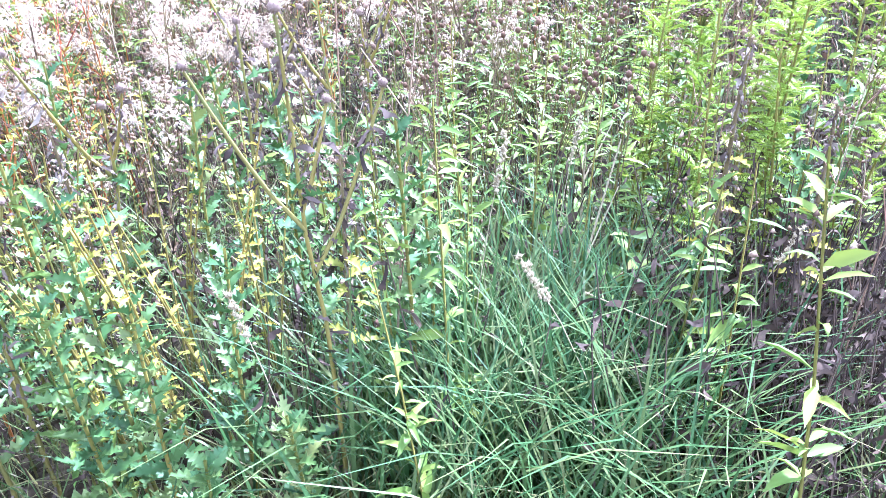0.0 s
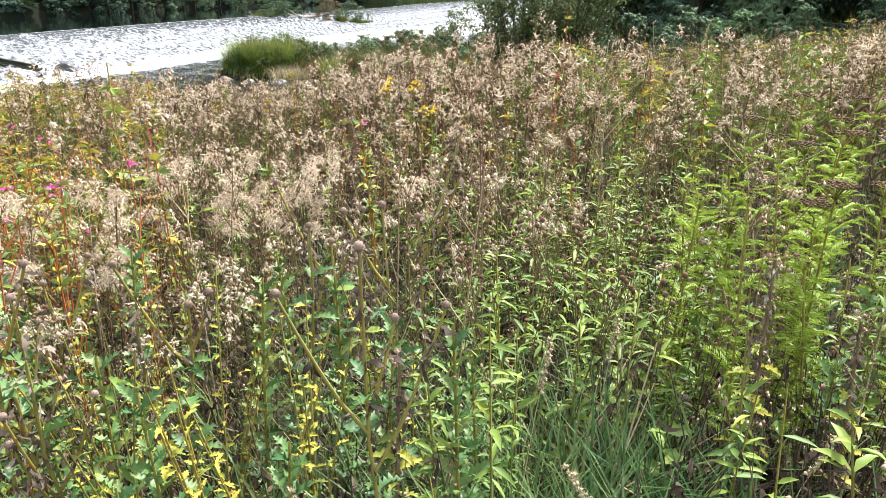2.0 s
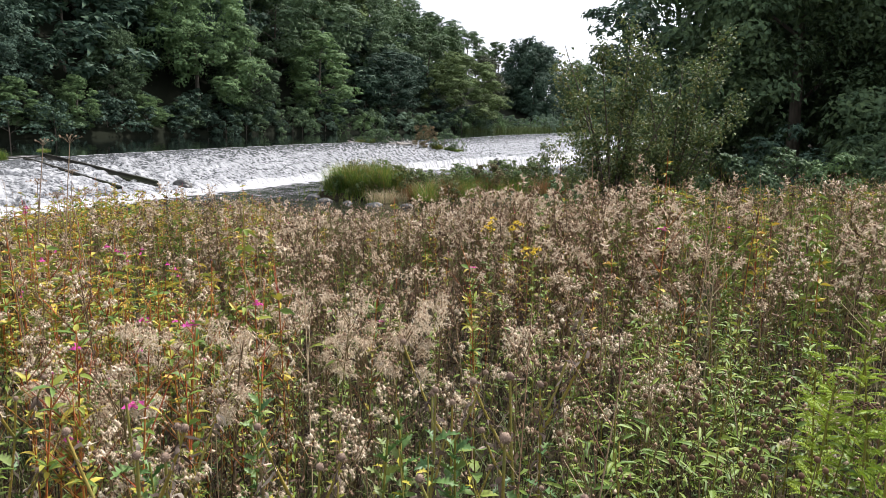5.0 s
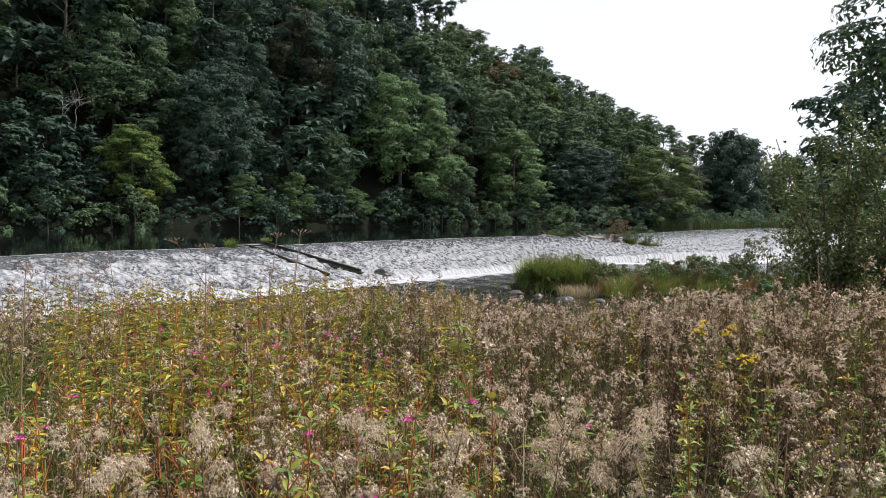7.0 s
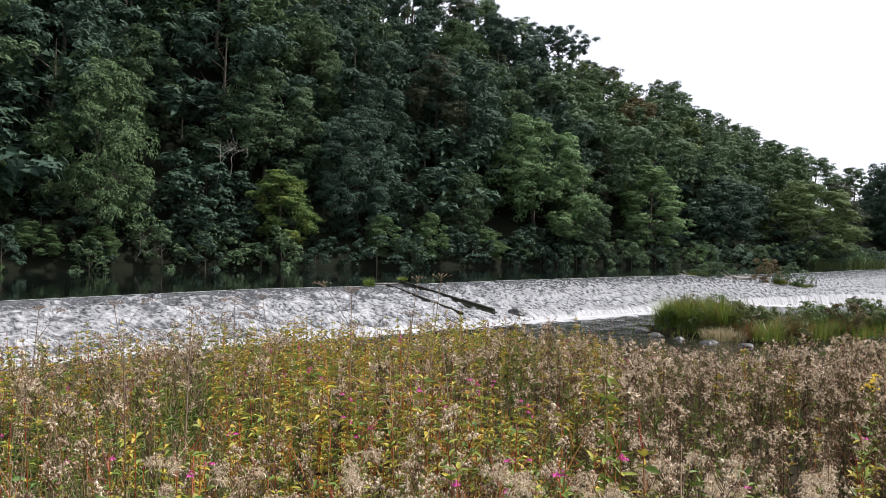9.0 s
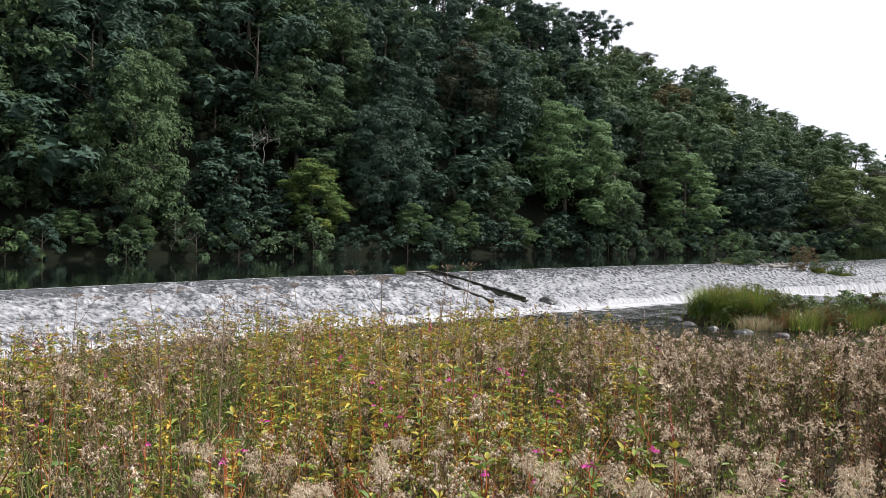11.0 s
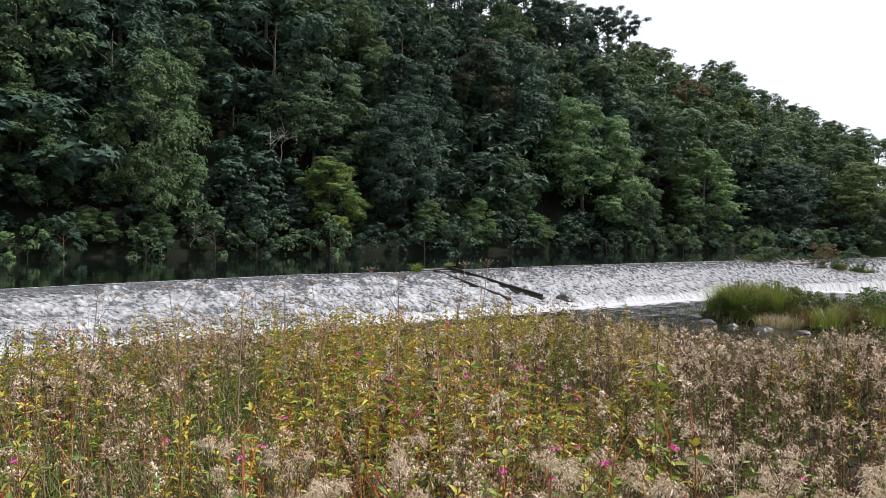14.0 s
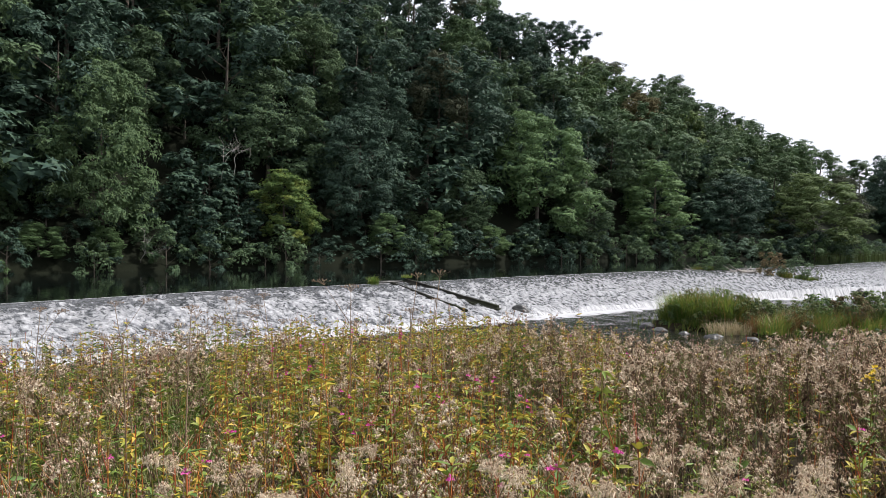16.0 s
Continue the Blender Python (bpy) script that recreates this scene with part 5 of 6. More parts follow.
def hogweed(seed, x, y, height, umbels=4):
    """Dead hogweed: ribbed stalk with dry umbels of rays."""
    rng = np.random.default_rng(seed)
    root = tagged(new("hogweed"), "tall dead brown hogweed stalk with dry umbel heads", "wildflower", "dead hogweed stalks")
    st = Geo()
    pts = curve_stem(rng, height, 0.10, 6)
    tube(st, pts, np.linspace(0.008, 0.003, 6), 5)
    tips = [(pts[-1], np.array([0, 0, 1.0]))]
    for k in range(umbels - 1):
        s = rng.uniform(0.5, 0.85)
        o = along_stem(pts, np.array([s]))[0]
        a = rng.uniform(0, 6.28)
        ln = rng.uniform(0.2, 0.38)
        q = np.linspace(0, 1, 4)
        br = o + np.stack([np.cos(a) * ln * 0.65 * q, np.sin(a) * ln * 0.65 * q, ln * q], -1)
        tube(st, br, np.linspace(0.004, 0.002, 4), 4)
        tips.append((br[-1], unit(br[-1] - br[-2])))
    part("stem", st, M_UMBEL, root)
    for o, d in tips:
        g = Geo()
        rays = rng.integers(11, 17)
        size = rng.uniform(0.065, 0.1)
        ends = []
        for k in range(rays):
            a = k * 2.4
            rr = size * math.sqrt((k + 0.5) / rays)
            e = o + d * size * 0.75 + np.array([math.cos(a) * rr, math.sin(a) * rr, -rr * 0.25])
            tube(g, np.stack([o, 0.5 * (o + e) + d * 0.012, e]), 0.0011, 3)
            ends.append(e)
        ends = np.array(ends)
        grains(g, ends, 0.006, rng)
        tufts(g, ends, 0.014, rng, 9, 0.8, 0.12)
        part("umbel", g, M_UMBEL, root)
    root.matrix_basis = Matrix.Translation(at_ground(x, y))
    return root


for seed, (x, y, top, n) in enumerate([(-3.35, 6.0, 1.38, 3), (-2.75, 6.24, 1.5, 3), (-3.1, 6.5, 1.46, 2), (-3.75, 4.35, 1.30, 6), (-4.1, 4.2, 1.12, 4), (-5.2, 5.4, 1.22, 5), (-6.3, 5.2, 1.15, 4), (-2.2, 5.6, 1.12, 3), (-5.8, 7.6, 1.1, 4), (-4.7, 6.9, 1.2, 4), (-3.9, 9.0, 1.05, 3), (-7.4, 9.2, 0.9, 3)]):
    hogweed(100 + seed, x, y, top - at_ground(x, y)[2], n)


def spear_thistle(seed, x, y, height, lean=0.06, buds=4):
    """Stout ochre stem, forked near the top, hung with withered leaves; a few spiny green ones; large round burs."""
    rng = np.random.default_rng(seed)
    root = tagged(new("spear_thistle"), "stout ochre-stemmed thistle with withered leaves and round burs", "thistle", "stout spear thistles")
    st, lf, dry = Geo(), Geo(), Geo()
    pts = curve_stem(rng, height, lean, 7)
    pts[1:-1, :2] += rng.normal(size=(5, 2)) * 0.006
    tube(st, pts, np.linspace(0.0062, 0.003, 7), 6)
    ends, shoots = [pts[-1]], [pts]
    for k in range(buds - 1):
        o = along_stem(pts, np.array([rng.uniform(0.5, 0.9)]))[0]
        a = rng.uniform(0, 6.28)
        ln = rng.uniform(0.14, 0.34)
        q = np.linspace(0, 1, 5)
        br = o + np.stack([np.cos(a) * ln * 0.5 * q ** 0.8, np.sin(a) * ln * 0.5 * q ** 0.8, ln * q], -1)
        shoot = Geo()
        tube(shoot, br, np.linspace(0.0048, 0.0028, 5), 5)
        part("branch", shoot, M_OCHRE_STEM, root)
        ends.append(br[-1])
        shoots.append(br)
    for k in range(14):
        s = rng.uniform(0.2, 0.9)
        a = k * 2.4 + rng.uniform(-0.3, 0.3)
        lobed(lf, along_stem(pts, np.array([s]))[0], (math.cos(a), math.sin(a), rng.uniform(0.1, 0.9)), rng.uniform(0.06, 0.12) * (1.15 - 0.4 * s), rng.uniform(0.026, 0.044), rng, 6, 0.3)
    for sh in shoots:
        n = 78 if sh is pts else 26
        s = rng.uniform(0.1, 0.96, n)
        a = rng.uniform(0, 6.28, n)
        ln = rng.uniform(0.018, 0.06, n)
        curls(dry, along_stem(sh, s), np.stack([np.cos(a), np.sin(a), rng.uniform(-1.0, 0.6, n)], -1), ln, ln * rng.uniform(0.12, 0.28, n), rng, 0.8)
    part("stem", st, M_OCHRE_STEM, root, "ochre-yellow ridged stem")
    part("foliage", lf, M_SPEAR_LEAF, root)
    tagged(part("withered_leaf", dry, M_DRY_LEAF, root, "shrivelled grey-brown leaves"), kind="stuff")
    for e in ends:
        g = Geo()
        size = rng.uniform(0.011, 0.016)
        balls(g, e + np.array([0, 0, size * 0.6]), size * 0.72, 1.0)
        tufts(g, e + np.array([0, 0, size * 0.5]), size * 1.12, rng, 260, 0.15, 0.035)
        part("bur", g, M_BUR, root, "round buff-brown bur")
    root.matrix_basis = Matrix.Translation(at_ground(x, y))
    return root


for seed, (x, y, h, ln, b) in enumerate([(0.16, 1.50, 1.16, 0.03, 4), (0.02, 2.10, 1.06, 0.03, 4), (0.27, 1.96, 1.10, 0.06, 3), (-0.52, 1.74, 1.10, 0.06, 4), (-0.62, 1.95, 1.14, 0.05, 4), (-0.60, 1.68, 1.12, 0.05, 3), (-0.3, 1.95, 0.98, 0.12, 3), (-0.66, 2.22, 0.94, 0.08, 4), (-1.3, 2.5, 1.02, 0.1, 5), (0.12, 2.22, 0.96, 0.05, 4), (0.36, 2.27, 1.02, 0.06, 4)]):
    spear_thistle(200 + seed, x, y, h, ln, b)


def dead_thistle(seed, x, y, height):
    """A dead, dark stalk wrapped in withered pinkish-grey leaves, some lower leaves still yellow."""
    rng = np.random.default_rng(seed)
    root = tagged(new("dead_thistle"), "dead dark thistle stalk wrapped in withered leaves", "thistle", "dead thistle stalks")
    st, dry, yl, fl = Geo(), Geo(), Geo(), Geo()
    pts = curve_stem(rng, height, 0.04, 7)
    tube(st, pts, np.linspace(0.008, 0.004, 7), 6)
    n = 260
    s = rng.uniform(0.05, 1.0, n)
    a = rng.uniform(0, 6.28, n)
    ln = rng.uniform(0.016, 0.05, n)
    curls(dry, along_stem(pts, s), np.stack([np.cos(a), np.sin(a), rng.uniform(-1.0, 0.8, n)], -1), ln, ln * rng.uniform(0.12, 0.3, n), rng, 0.8)
    for k in range(13):
        a = k * 2.4
        lobed(yl, along_stem(pts, np.array([0.45 + 0.35 * k / 13]))[0], (math.cos(a), math.sin(a), 0.4), rng.uniform(0.05, 0.09), 0.028, rng, 5, 0.4)
    wool(fl, pts[-1] + rng.normal(size=(10, 3)) * np.array([0.016, 0.016, 0.012]), rng.uniform(0.008, 0.014, 10), rng, 16)
    part("stem", st, M_TH_STEM, root)
    tagged(part("withered_leaf", dry, M_DRY_LEAF, root, "shrivelled grey-brown leaves"), kind="stuff")
    part("yellow_leaf", yl, M_YELLOW_LEAF, root, "yellowing spiny leaves")
    part("seed_head", fl, M_FLUFF, root, "tattered buff seed head")
    root.matrix_basis = Matrix.Translation(at_ground(x, y))
    return root


for seed, (x, y, h) in enumerate([(1.12, 1.72, 1.0), (1.32, 1.62, 0.84), (0.20, 1.68, 0.84), (-0.36, 2.05, 0.9)]):
    dead_thistle(240 + seed, x, y, h)


def woolly_thistle(seed, height):
    """Thistle whose burst heads hang in matted skeins of cream wool."""
    rng = np.random.default_rng(seed)
    root = tagged(new("woolly_thistle"), "dead thistle hung with matted skeins of cream seed wool", "thistle", "woolly thistles")
    st, lf = Geo(), Geo()
    pts = curve_stem(rng, height, 0.06, 6)
    tube(st, pts, np.linspace(0.0055, 0.0028, 6), 5)
    ends = [pts[-1]]
    for k in range(6):
        o = along_stem(pts, np.array([rng.uniform(0.62, 0.95)]))[0]
        a = k * 2.4 + rng.uniform(-0.5, 0.5)
        ln = rng.uniform(0.10, 0.20)
        q = np.linspace(0, 1, 4)
        br = o + np.stack([np.cos(a) * ln * 0.6 * q, np.sin(a) * ln * 0.6 * q, ln * q], -1)
        shoot = Geo()
        tube(shoot, br, np.linspace(0.0028, 0.0018, 4), 4)
        part("branch", shoot, M_TH_STEM, root)
        ends.append(br[-1])
    for k, e in enumerate(ends):
        hd, dn = Geo(), Geo()
        heads = e + rng.normal(size=(6, 3)) * np.array([0.018, 0.018, 0.010])
        grains(hd, heads, 0.007, rng)
        tufts(hd, heads, 0.013, rng, 10, 0.6, 0.07)
        tagged(part("seed_head", hd, M_FLUFF, root), kind="stuff")
        if k % 3 != 2:
            drop = rng.uniform(0.03, 0.09)
            n = 76
            f = rng.uniform(0, 1, n)
            o = e + np.stack([rng.normal(size=n) * 0.014 * (1 + f), rng.normal(size=n) * 0.014 * (1 + f), -drop * f], -1)
            ln = rng.uniform(0.02, 0.05, n)
            curls(dn, o, rng.normal(size=(n, 3)) * np.array([0.8, 0.8, 0.5]) - np.array([0, 0, 0.4]), ln, ln * rng.uniform(0.05, 0.15, n), rng, 0.7)
            tufts(dn, o[::2], 0.018, rng, 14, -0.2, 0.06)
            tagged(part("down", dn, M_DOWN, root, "matted cream seed wool"), kind="stuff")
    n = 90
    s = rng.uniform(0.06, 0.9, n)
    a = rng.uniform(0, 6.28, n)
    ln = rng.uniform(0.025, 0.07, n)
    curls(lf, along_stem(pts, s), np.stack([np.cos(a), np.sin(a), rng.uniform(-1.0, 0.5, n)], -1), ln, ln * rng.uniform(0.12, 0.3, n), rng)
    part("stem", st, M_TH_STEM, root)
    tagged(part("foliage", lf, M_TH_LEAF, root), kind="stuff")
    return root


WOOLLY = [woolly_thistle(320 + k, h) for k, h in enumerate((0.88, 0.96, 0.8, 1.02))]
for k, (x, y) in enumerate([(-2.47, 2.56), (-2.67, 2.93), (-2.28, 2.73), (-2.3, 2.97), (-2.07, 2.89), (-1.89, 2.77), (-1.79, 2.95), (-1.63, 2.92), (-1.12, 3.76), (-0.51, 3.56), (-0.39, 3.86), (-0.25, 3.67), (-0.14, 3.37), (0.01, 3.46), (-0.04, 3.96), (0.15, 3.85), (-1.24, 2.99), (-1.06, 2.94), (-2.5, 2.4), (-0.7, 3.0), (0.5, 3.7)]):
    m = Matrix.Translation(at_ground(x, y)) @ Matrix.Rotation(k * 1.9, 4, "Z") @ Matrix.Diagonal((*[0.92 + 0.12 * ((k * 7) % 5) / 4] * 3, 1))
    if k < 4:
        WOOLLY[k].matrix_basis = m
    else:
        copy_thing(WOOLLY[k % 4], m).matrix_basis = m


def yellow_weed(seed, x, y, height):
    """A bushy weed whose small cut leaves have gone yellow."""
    rng = np.random.default_rng(seed)
    root = tagged(new("yellow_weed"), "bushy weed with small cut leaves gone yellow", "wildflower", "yellowing weeds")
    lf = Geo()
    for k in range(4):
        st = Geo()
        pts = curve_stem(rng, height * rng.uniform(0.75, 1.0), 0.2, 5)
        tube(st, pts, np.linspace(0.0035, 0.0018, 5), 4)
        for j in range(17):
            a = j * 2.4 + k
            lobed(lf, along_stem(pts, np.array([0.35 + 0.64 * j / 17]))[0], (math.cos(a), math.sin(a), rng.uniform(0.1, 0.9)), rng.uniform(0.02, 0.042), 0.013, rng, 4, 0.3)
        part("stem", st, M_OCHRE_STEM, root)
    part("foliage", lf, M_YELLOW_LEAF, root)
    root.matrix_basis = Matrix.Translation(at_ground(x, y))
    return root


for seed, (x, y, h) in enumerate([(-0.17, 1.64, 0.98), (-0.32, 1.72, 0.92), (-0.45, 1.9, 0.98), (0.02, 1.85, 0.95), (-0.66, 1.62, 0.78), (-0.22, 2.0, 1.0), (-0.1, 1.76, 0.96), (-0.52, 2.15, 1.0), (0.3, 2.1, 0.9)]):
    yellow_weed(260 + seed, x, y, h)


def broadleaf(seed, x, y, height):
    """A young broad-leaved shoot: opposite pairs of oval leaves."""
    rng = np.random.default_rng(seed)
    root = tagged(new("broadleaf_shoot"), "young shoot with broad oval fresh green leaves", "wildflower", "broad-leaved shoots")
    st, lf = Geo(), Geo()
    pts = curve_stem(rng, height, 0.05, 5)
    tube(st, pts, np.linspace(0.004, 0.002, 5), 5)
    for j in range(7):
        a = j * 1.57 + np.array([0, math.pi])
        o = along_stem(pts, np.array([0.4 + 0.6 * j / 7]))
        ln = rng.uniform(0.06, 0.095, 2)
        lance(lf, np.repeat(o, 2, 0), np.stack([np.cos(a), np.sin(a), rng.uniform(0.1, 0.7, 2)], -1), ln, ln * 0.46, rng, 0.12, 0.3)
    part("stem", st, M_GREEN_STEM, root)
    part("foliage", lf, M_GREEN_LEAF, root)
    root.matrix_basis = Matrix.Translation(at_ground(x, y))
    return root


for seed, (x, y, h) in enumerate([(0.91, 1.79, 0.54), (0.22, 2.35, 0.85), (0.05, 2.45, 0.8)]):
    broadleaf(280 + seed, x, y, h)


def rosette_thistle(seed, x, y, height):
    """Young green thistle shoot, all spiny leaf."""
    rng = np.random.default_rng(seed)
    root = tagged(new("young_thistle"), "young fresh green thistle shoot with spiny lobed leaves", "thistle", "young thistle shoots")
    st, lf = Geo(), Geo()
    pts = curve_stem(rng, height, 0.05, 5)
    tube(st, pts, np.linspace(0.006, 0.003, 5), 5)
    for k in range(44):
        s = 0.2 + 0.79 * k / 44
        a = k * 2.4
        lobed(lf, along_stem(pts, np.array([s]))[0], (math.cos(a), math.sin(a), 0.3 + 0.9 * s), rng.uniform(0.06, 0.12) * (1.3 - 0.6 * s), 0.034 * (1.2 - 0.4 * s), rng, 6, 0.25)
    part("stem", st, M_GREEN_STEM, root)
    part("foliage", lf, M_SPEAR_LEAF, root)
    root.matrix_basis = Matrix.Translation(at_ground(x, y))
    return root


for seed, (x, y, h) in enumerate([(0.35, 1.63, 0.95), (-0.27, 1.62, 0.87), (-0.34, 1.56, 0.74), (-0.2, 1.5, 0.7), (-0.62, 2.05, 0.95), (0.12, 2.2, 0.9), (-0.05, 1.6, 0.72), (0.42, 1.74, 0.82), (1.35, 1.75, 0.7), (1.55, 1.85, 0.8), (1.7, 2.2, 0.9), (-0.75, 1.85, 0.85), (0.0, 2.3, 0.95), (0.08, 1.35, 0.5), (-0.1, 1.3, 0.48), (-0.42, 1.82, 0.92), (-0.12, 2.05, 0.96), (-0.5, 2.4, 1.0), (0.2, 1.9, 0.86)]):
    rosette_thistle(300 + seed, x, y, h)


def tansy(seed, x, y, height):
    """Ferny bright green plant with flat dark spent flower heads."""
    rng = np.random.default_rng(seed)
    root = tagged(new("tansy"), "bright green ferny tansy with flat dark brown heads", "wildflower", "tansy clump")
    st, lf, hd = Geo(), Geo(), Geo()
    pts = curve_stem(rng, height, 0.1, 6)
    tube(st, pts, np.linspace(0.005, 0.0028, 6), 5)
    for k in range(46):
        s = 0.36 + 0.63 * k / 46
        o = along_stem(pts, np.array([s]))[0]
        a = k * 2.4 + rng.uniform(-0.3, 0.3)
        d = np.array([math.cos(a), math.sin(a), rng.uniform(0.1, 1.1)])
        ln = rng.uniform(0.05, 0.10) * (1.15 - 0.3 * s)
        q = np.linspace(0.06, 1, 16)
        rib = o + d * ln * q[:, None] - np.array([0, 0, 1.0]) * (0.35 * ln * q ** 2)[:, None]
        side = np.array([-math.sin(a), math.cos(a), 0.0])
        w = ln * 0.34 * np.sin(math.pi * np.clip(0.15 + 0.8 * q, 0, 1))
        for sg in (-1, 1):
            leaves(lf, rib, d * 0.9 + side * sg + rng.normal(size=3) * 0.15, w * rng.uniform(0.7, 1.2, 16), w * 0.2, rng, 0.3, 0.15)
    c = pts[-1]
    n = 34 if seed % 2 else 9
    aa, rr = np.arange(n) * 2.4, 0.046 * np.sqrt((np.arange(n) + 0.5) / n)
    heads = c + np.stack([np.cos(aa) * rr, np.sin(aa) * rr, 0.03 - rr * 0.15], -1)
    for h in heads:
        tube(st, np.stack([c - np.array([0, 0, 0.02]), h]), 0.001, 3)
    balls(hd, heads, 0.0058, 0.6)
    part("stem", st, M_GREEN_STEM, root)
    part("foliage", lf, M_TANSY_LEAF, root)
    part("flower_head", hd, M_TANSY_TOP, root, "flat dark brown spent flower cluster")
    root.matrix_basis = Matrix.Translation(at_ground(x, y))
    return root


for seed, (x, y, h) in enumerate([(1.165, 1.87, 1.07), (1.42, 1.98, 1.1), (1.55, 2.25, 1.13), (1.25, 2.1, 0.92), (1.36, 1.8, 0.9), (1.6, 1.85, 0.95), (1.1, 2.15, 1.0), (1.75, 2.1, 1.0), (1.3, 2.4, 1.0), (1.85, 2.5, 1.05), (1.5, 2.6, 1.05), (2.05, 2.3, 1.05), (1.9, 2.6, 1.15), (2.15, 2.9, 1.15), (2.35, 2.6, 1.1), (1.7, 2.9, 1.12), (2.4, 3.1, 1.15), (1.75, 2.45, 1.12), (1.35, 2.15, 1.08), (2.0, 2.0, 1.0), (1.65, 2.35, 1.16), (2.2, 2.5, 1.14), (1.95, 2.8, 1.2), (1.5, 2.05, 1.02), (2.5, 2.8, 1.18)]):
    tansy(400 + seed, x, y, h)


def knapweed(seed, x, y, height):
    """Wiry stems with narrow leaves and small dark round heads."""
    rng = np.random.default_rng(seed)
    root = tagged(new("knapweed"), "wiry knapweed with narrow leaves and dark round heads", "wildflower", "knapweed")
    lf = Geo()
    for k in range(4):
        st = Geo()
        h = height * rng.uniform(0.82, 1.05)
        pts = curve_stem(rng, h, 0.2, 5)
        tube(st, pts, np.linspace(0.0028, 0.0016, 5), 3)
        n = 16
        s = rng.uniform(0.15, 0.95, n)
        a = rng.uniform(0, 6.28, n)
        ln = rng.uniform(0.06, 0.13, n) * (1.2 - 0.6 * s)
        lance(lf, along_stem(pts, s), np.stack([np.cos(a), np.sin(a), rng.uniform(0, 0.8, n)], -1), ln, ln * 0.16, rng, 0.2, 0.3)
        tips = pts[-1] + np.array([[0, 0, 0.004], [0.03, 0.01, -0.03], [-0.02, 0.025, -0.05]])
        for tp in tips[1:]:
            tube(st, np.stack([pts[-2], tp]), 0.0012, 3)
        stem = part("stem", st, M_TH_STEM, root)
        for tp in tips:
            hd = Geo()
            balls(hd, tp, 0.0085, 1.15)
            tufts(hd, tp, 0.012, rng, 24, 0.3, 0.1)
            part("flower_head", hd, M_TANSY_TOP, stem, "small dark brown round head")
    part("foliage", lf, M_GREEN_LEAF, root)
    root.matrix_basis = Matrix.Translation(at_ground(x, y))
    return root


for seed, (x, y, h) in enumerate([(0.75, 2.1, 0.92), (0.9, 2.3, 0.95), (0.62, 2.25, 0.95), (1.0, 2.05, 0.9), (0.8, 2.5, 0.95), (1.05, 2.45, 0.95), (0.6, 2.6, 0.95)]):
    knapweed(500 + seed, x, y, h)


def ragwort(seed, x, y, height):
    rng = np.random.default_rng(seed)
    root = tagged(new("ragwort"), "ragwort with bright yellow flower clusters above green leaves", "wildflower", "flowering ragwort")
    st, lf = Geo(), Geo()
    pts = curve_stem(rng, height, 0.06, 5)
    tube(st, pts, np.linspace(0.005, 0.003, 5), 4)
    for k in range(18):
        a = k * 2.4
        lobed(lf, along_stem(pts, np.array([0.15 + 0.75 * k / 18]))[0], (math.cos(a), math.sin(a), 0.5), rng.uniform(0.06, 0.12), 0.05, rng, 4, 0.3)
    for k in range(3):
        c = pts[-1] + np.array([rng.normal() * 0.045, rng.normal() * 0.045, rng.uniform(-0.06, 0.02)])
        tube(st, np.stack([pts[-2], c]), 0.0016, 3)
        dome = rng.normal(size=(15, 2)) * 0.019
        o = c + np.concatenate([dome, (0.03 - 22.0 * (dome ** 2).sum(1) + rng.normal(size=15) * 0.006)[:, None]], 1)
        fl = Geo()
        for p in o:
            a = np.arange(7) * 0.9
            leaves(fl, np.repeat(p[None], 7, 0), np.stack([np.cos(a), np.sin(a), rng.uniform(-0.5, 0.9, 7)], -1), 0.014, 0.008, rng, 0.1, 0.2)
        tagged(part("flower_head", fl, M_YELLOW, root, "bright yellow flower cluster"), kind="stuff")
    part("stem", st, M_GREEN_STEM, root)
    part("foliage", lf, M_GREEN_LEAF, root)
    root.matrix_basis = Matrix.Translation(at_ground(x, y))
    return root


for seed, (x, y, top) in enumerate([(0.92, 6.42, 0.84), (0.72, 6.5, 0.86), (1.02, 5.9, 0.74)]):
    ragwort(600 + seed, x, y, top - at_ground(x, y)[2])


def tall_weed(seed, x, y, height):
    """Upright stalk with whorls of leaves thinning to a dark tip."""
    rng = np.random.default_rng(seed)
    root = tagged(new("tall_weed"), "tall upright weed with dark green whorled leaves", "wildflower", "tall upright weeds")
    st, lf = Geo(), Geo()
    pts = curve_stem(rng, height, 0.03, 6)
    tube(st, pts, np.linspace(0.006, 0.003, 6), 5)
    for w in range(12):
        o = along_stem(pts, np.array([0.25 + 0.74 * w / 12]))
        a = w * 0.9 + np.arange(4) * 1.57
        ln = rng.uniform(0.05, 0.085, 4)
        leaves(lf, np.repeat(o, 4, 0), np.stack([np.cos(a), np.sin(a), rng.uniform(-0.3, 0.4, 4)], -1), ln, ln * 0.4, rng, 0.2, 0.4)
    part("stem", st, M_GREEN_STEM, root)
    part("foliage", lf, M_GREEN_LEAF, root)
    root.matrix_basis = Matrix.Translation(at_ground(x, y))
    return root


tall_weed(700, -0.76, 3.67, 1.50)
for seed, (x, y, h) in enumerate([(1.9, 5.0, 1.25), (2.4, 4.4, 1.28), (2.9, 5.2, 1.3), (3.3, 4.6, 1.25), (2.2, 6.2, 1.25), (3.8, 5.5, 1.3), (1.4, 7.6, 1.2), (2.8, 7.4, 1.25)]):
    tall_weed(701 + seed, x, y, h)


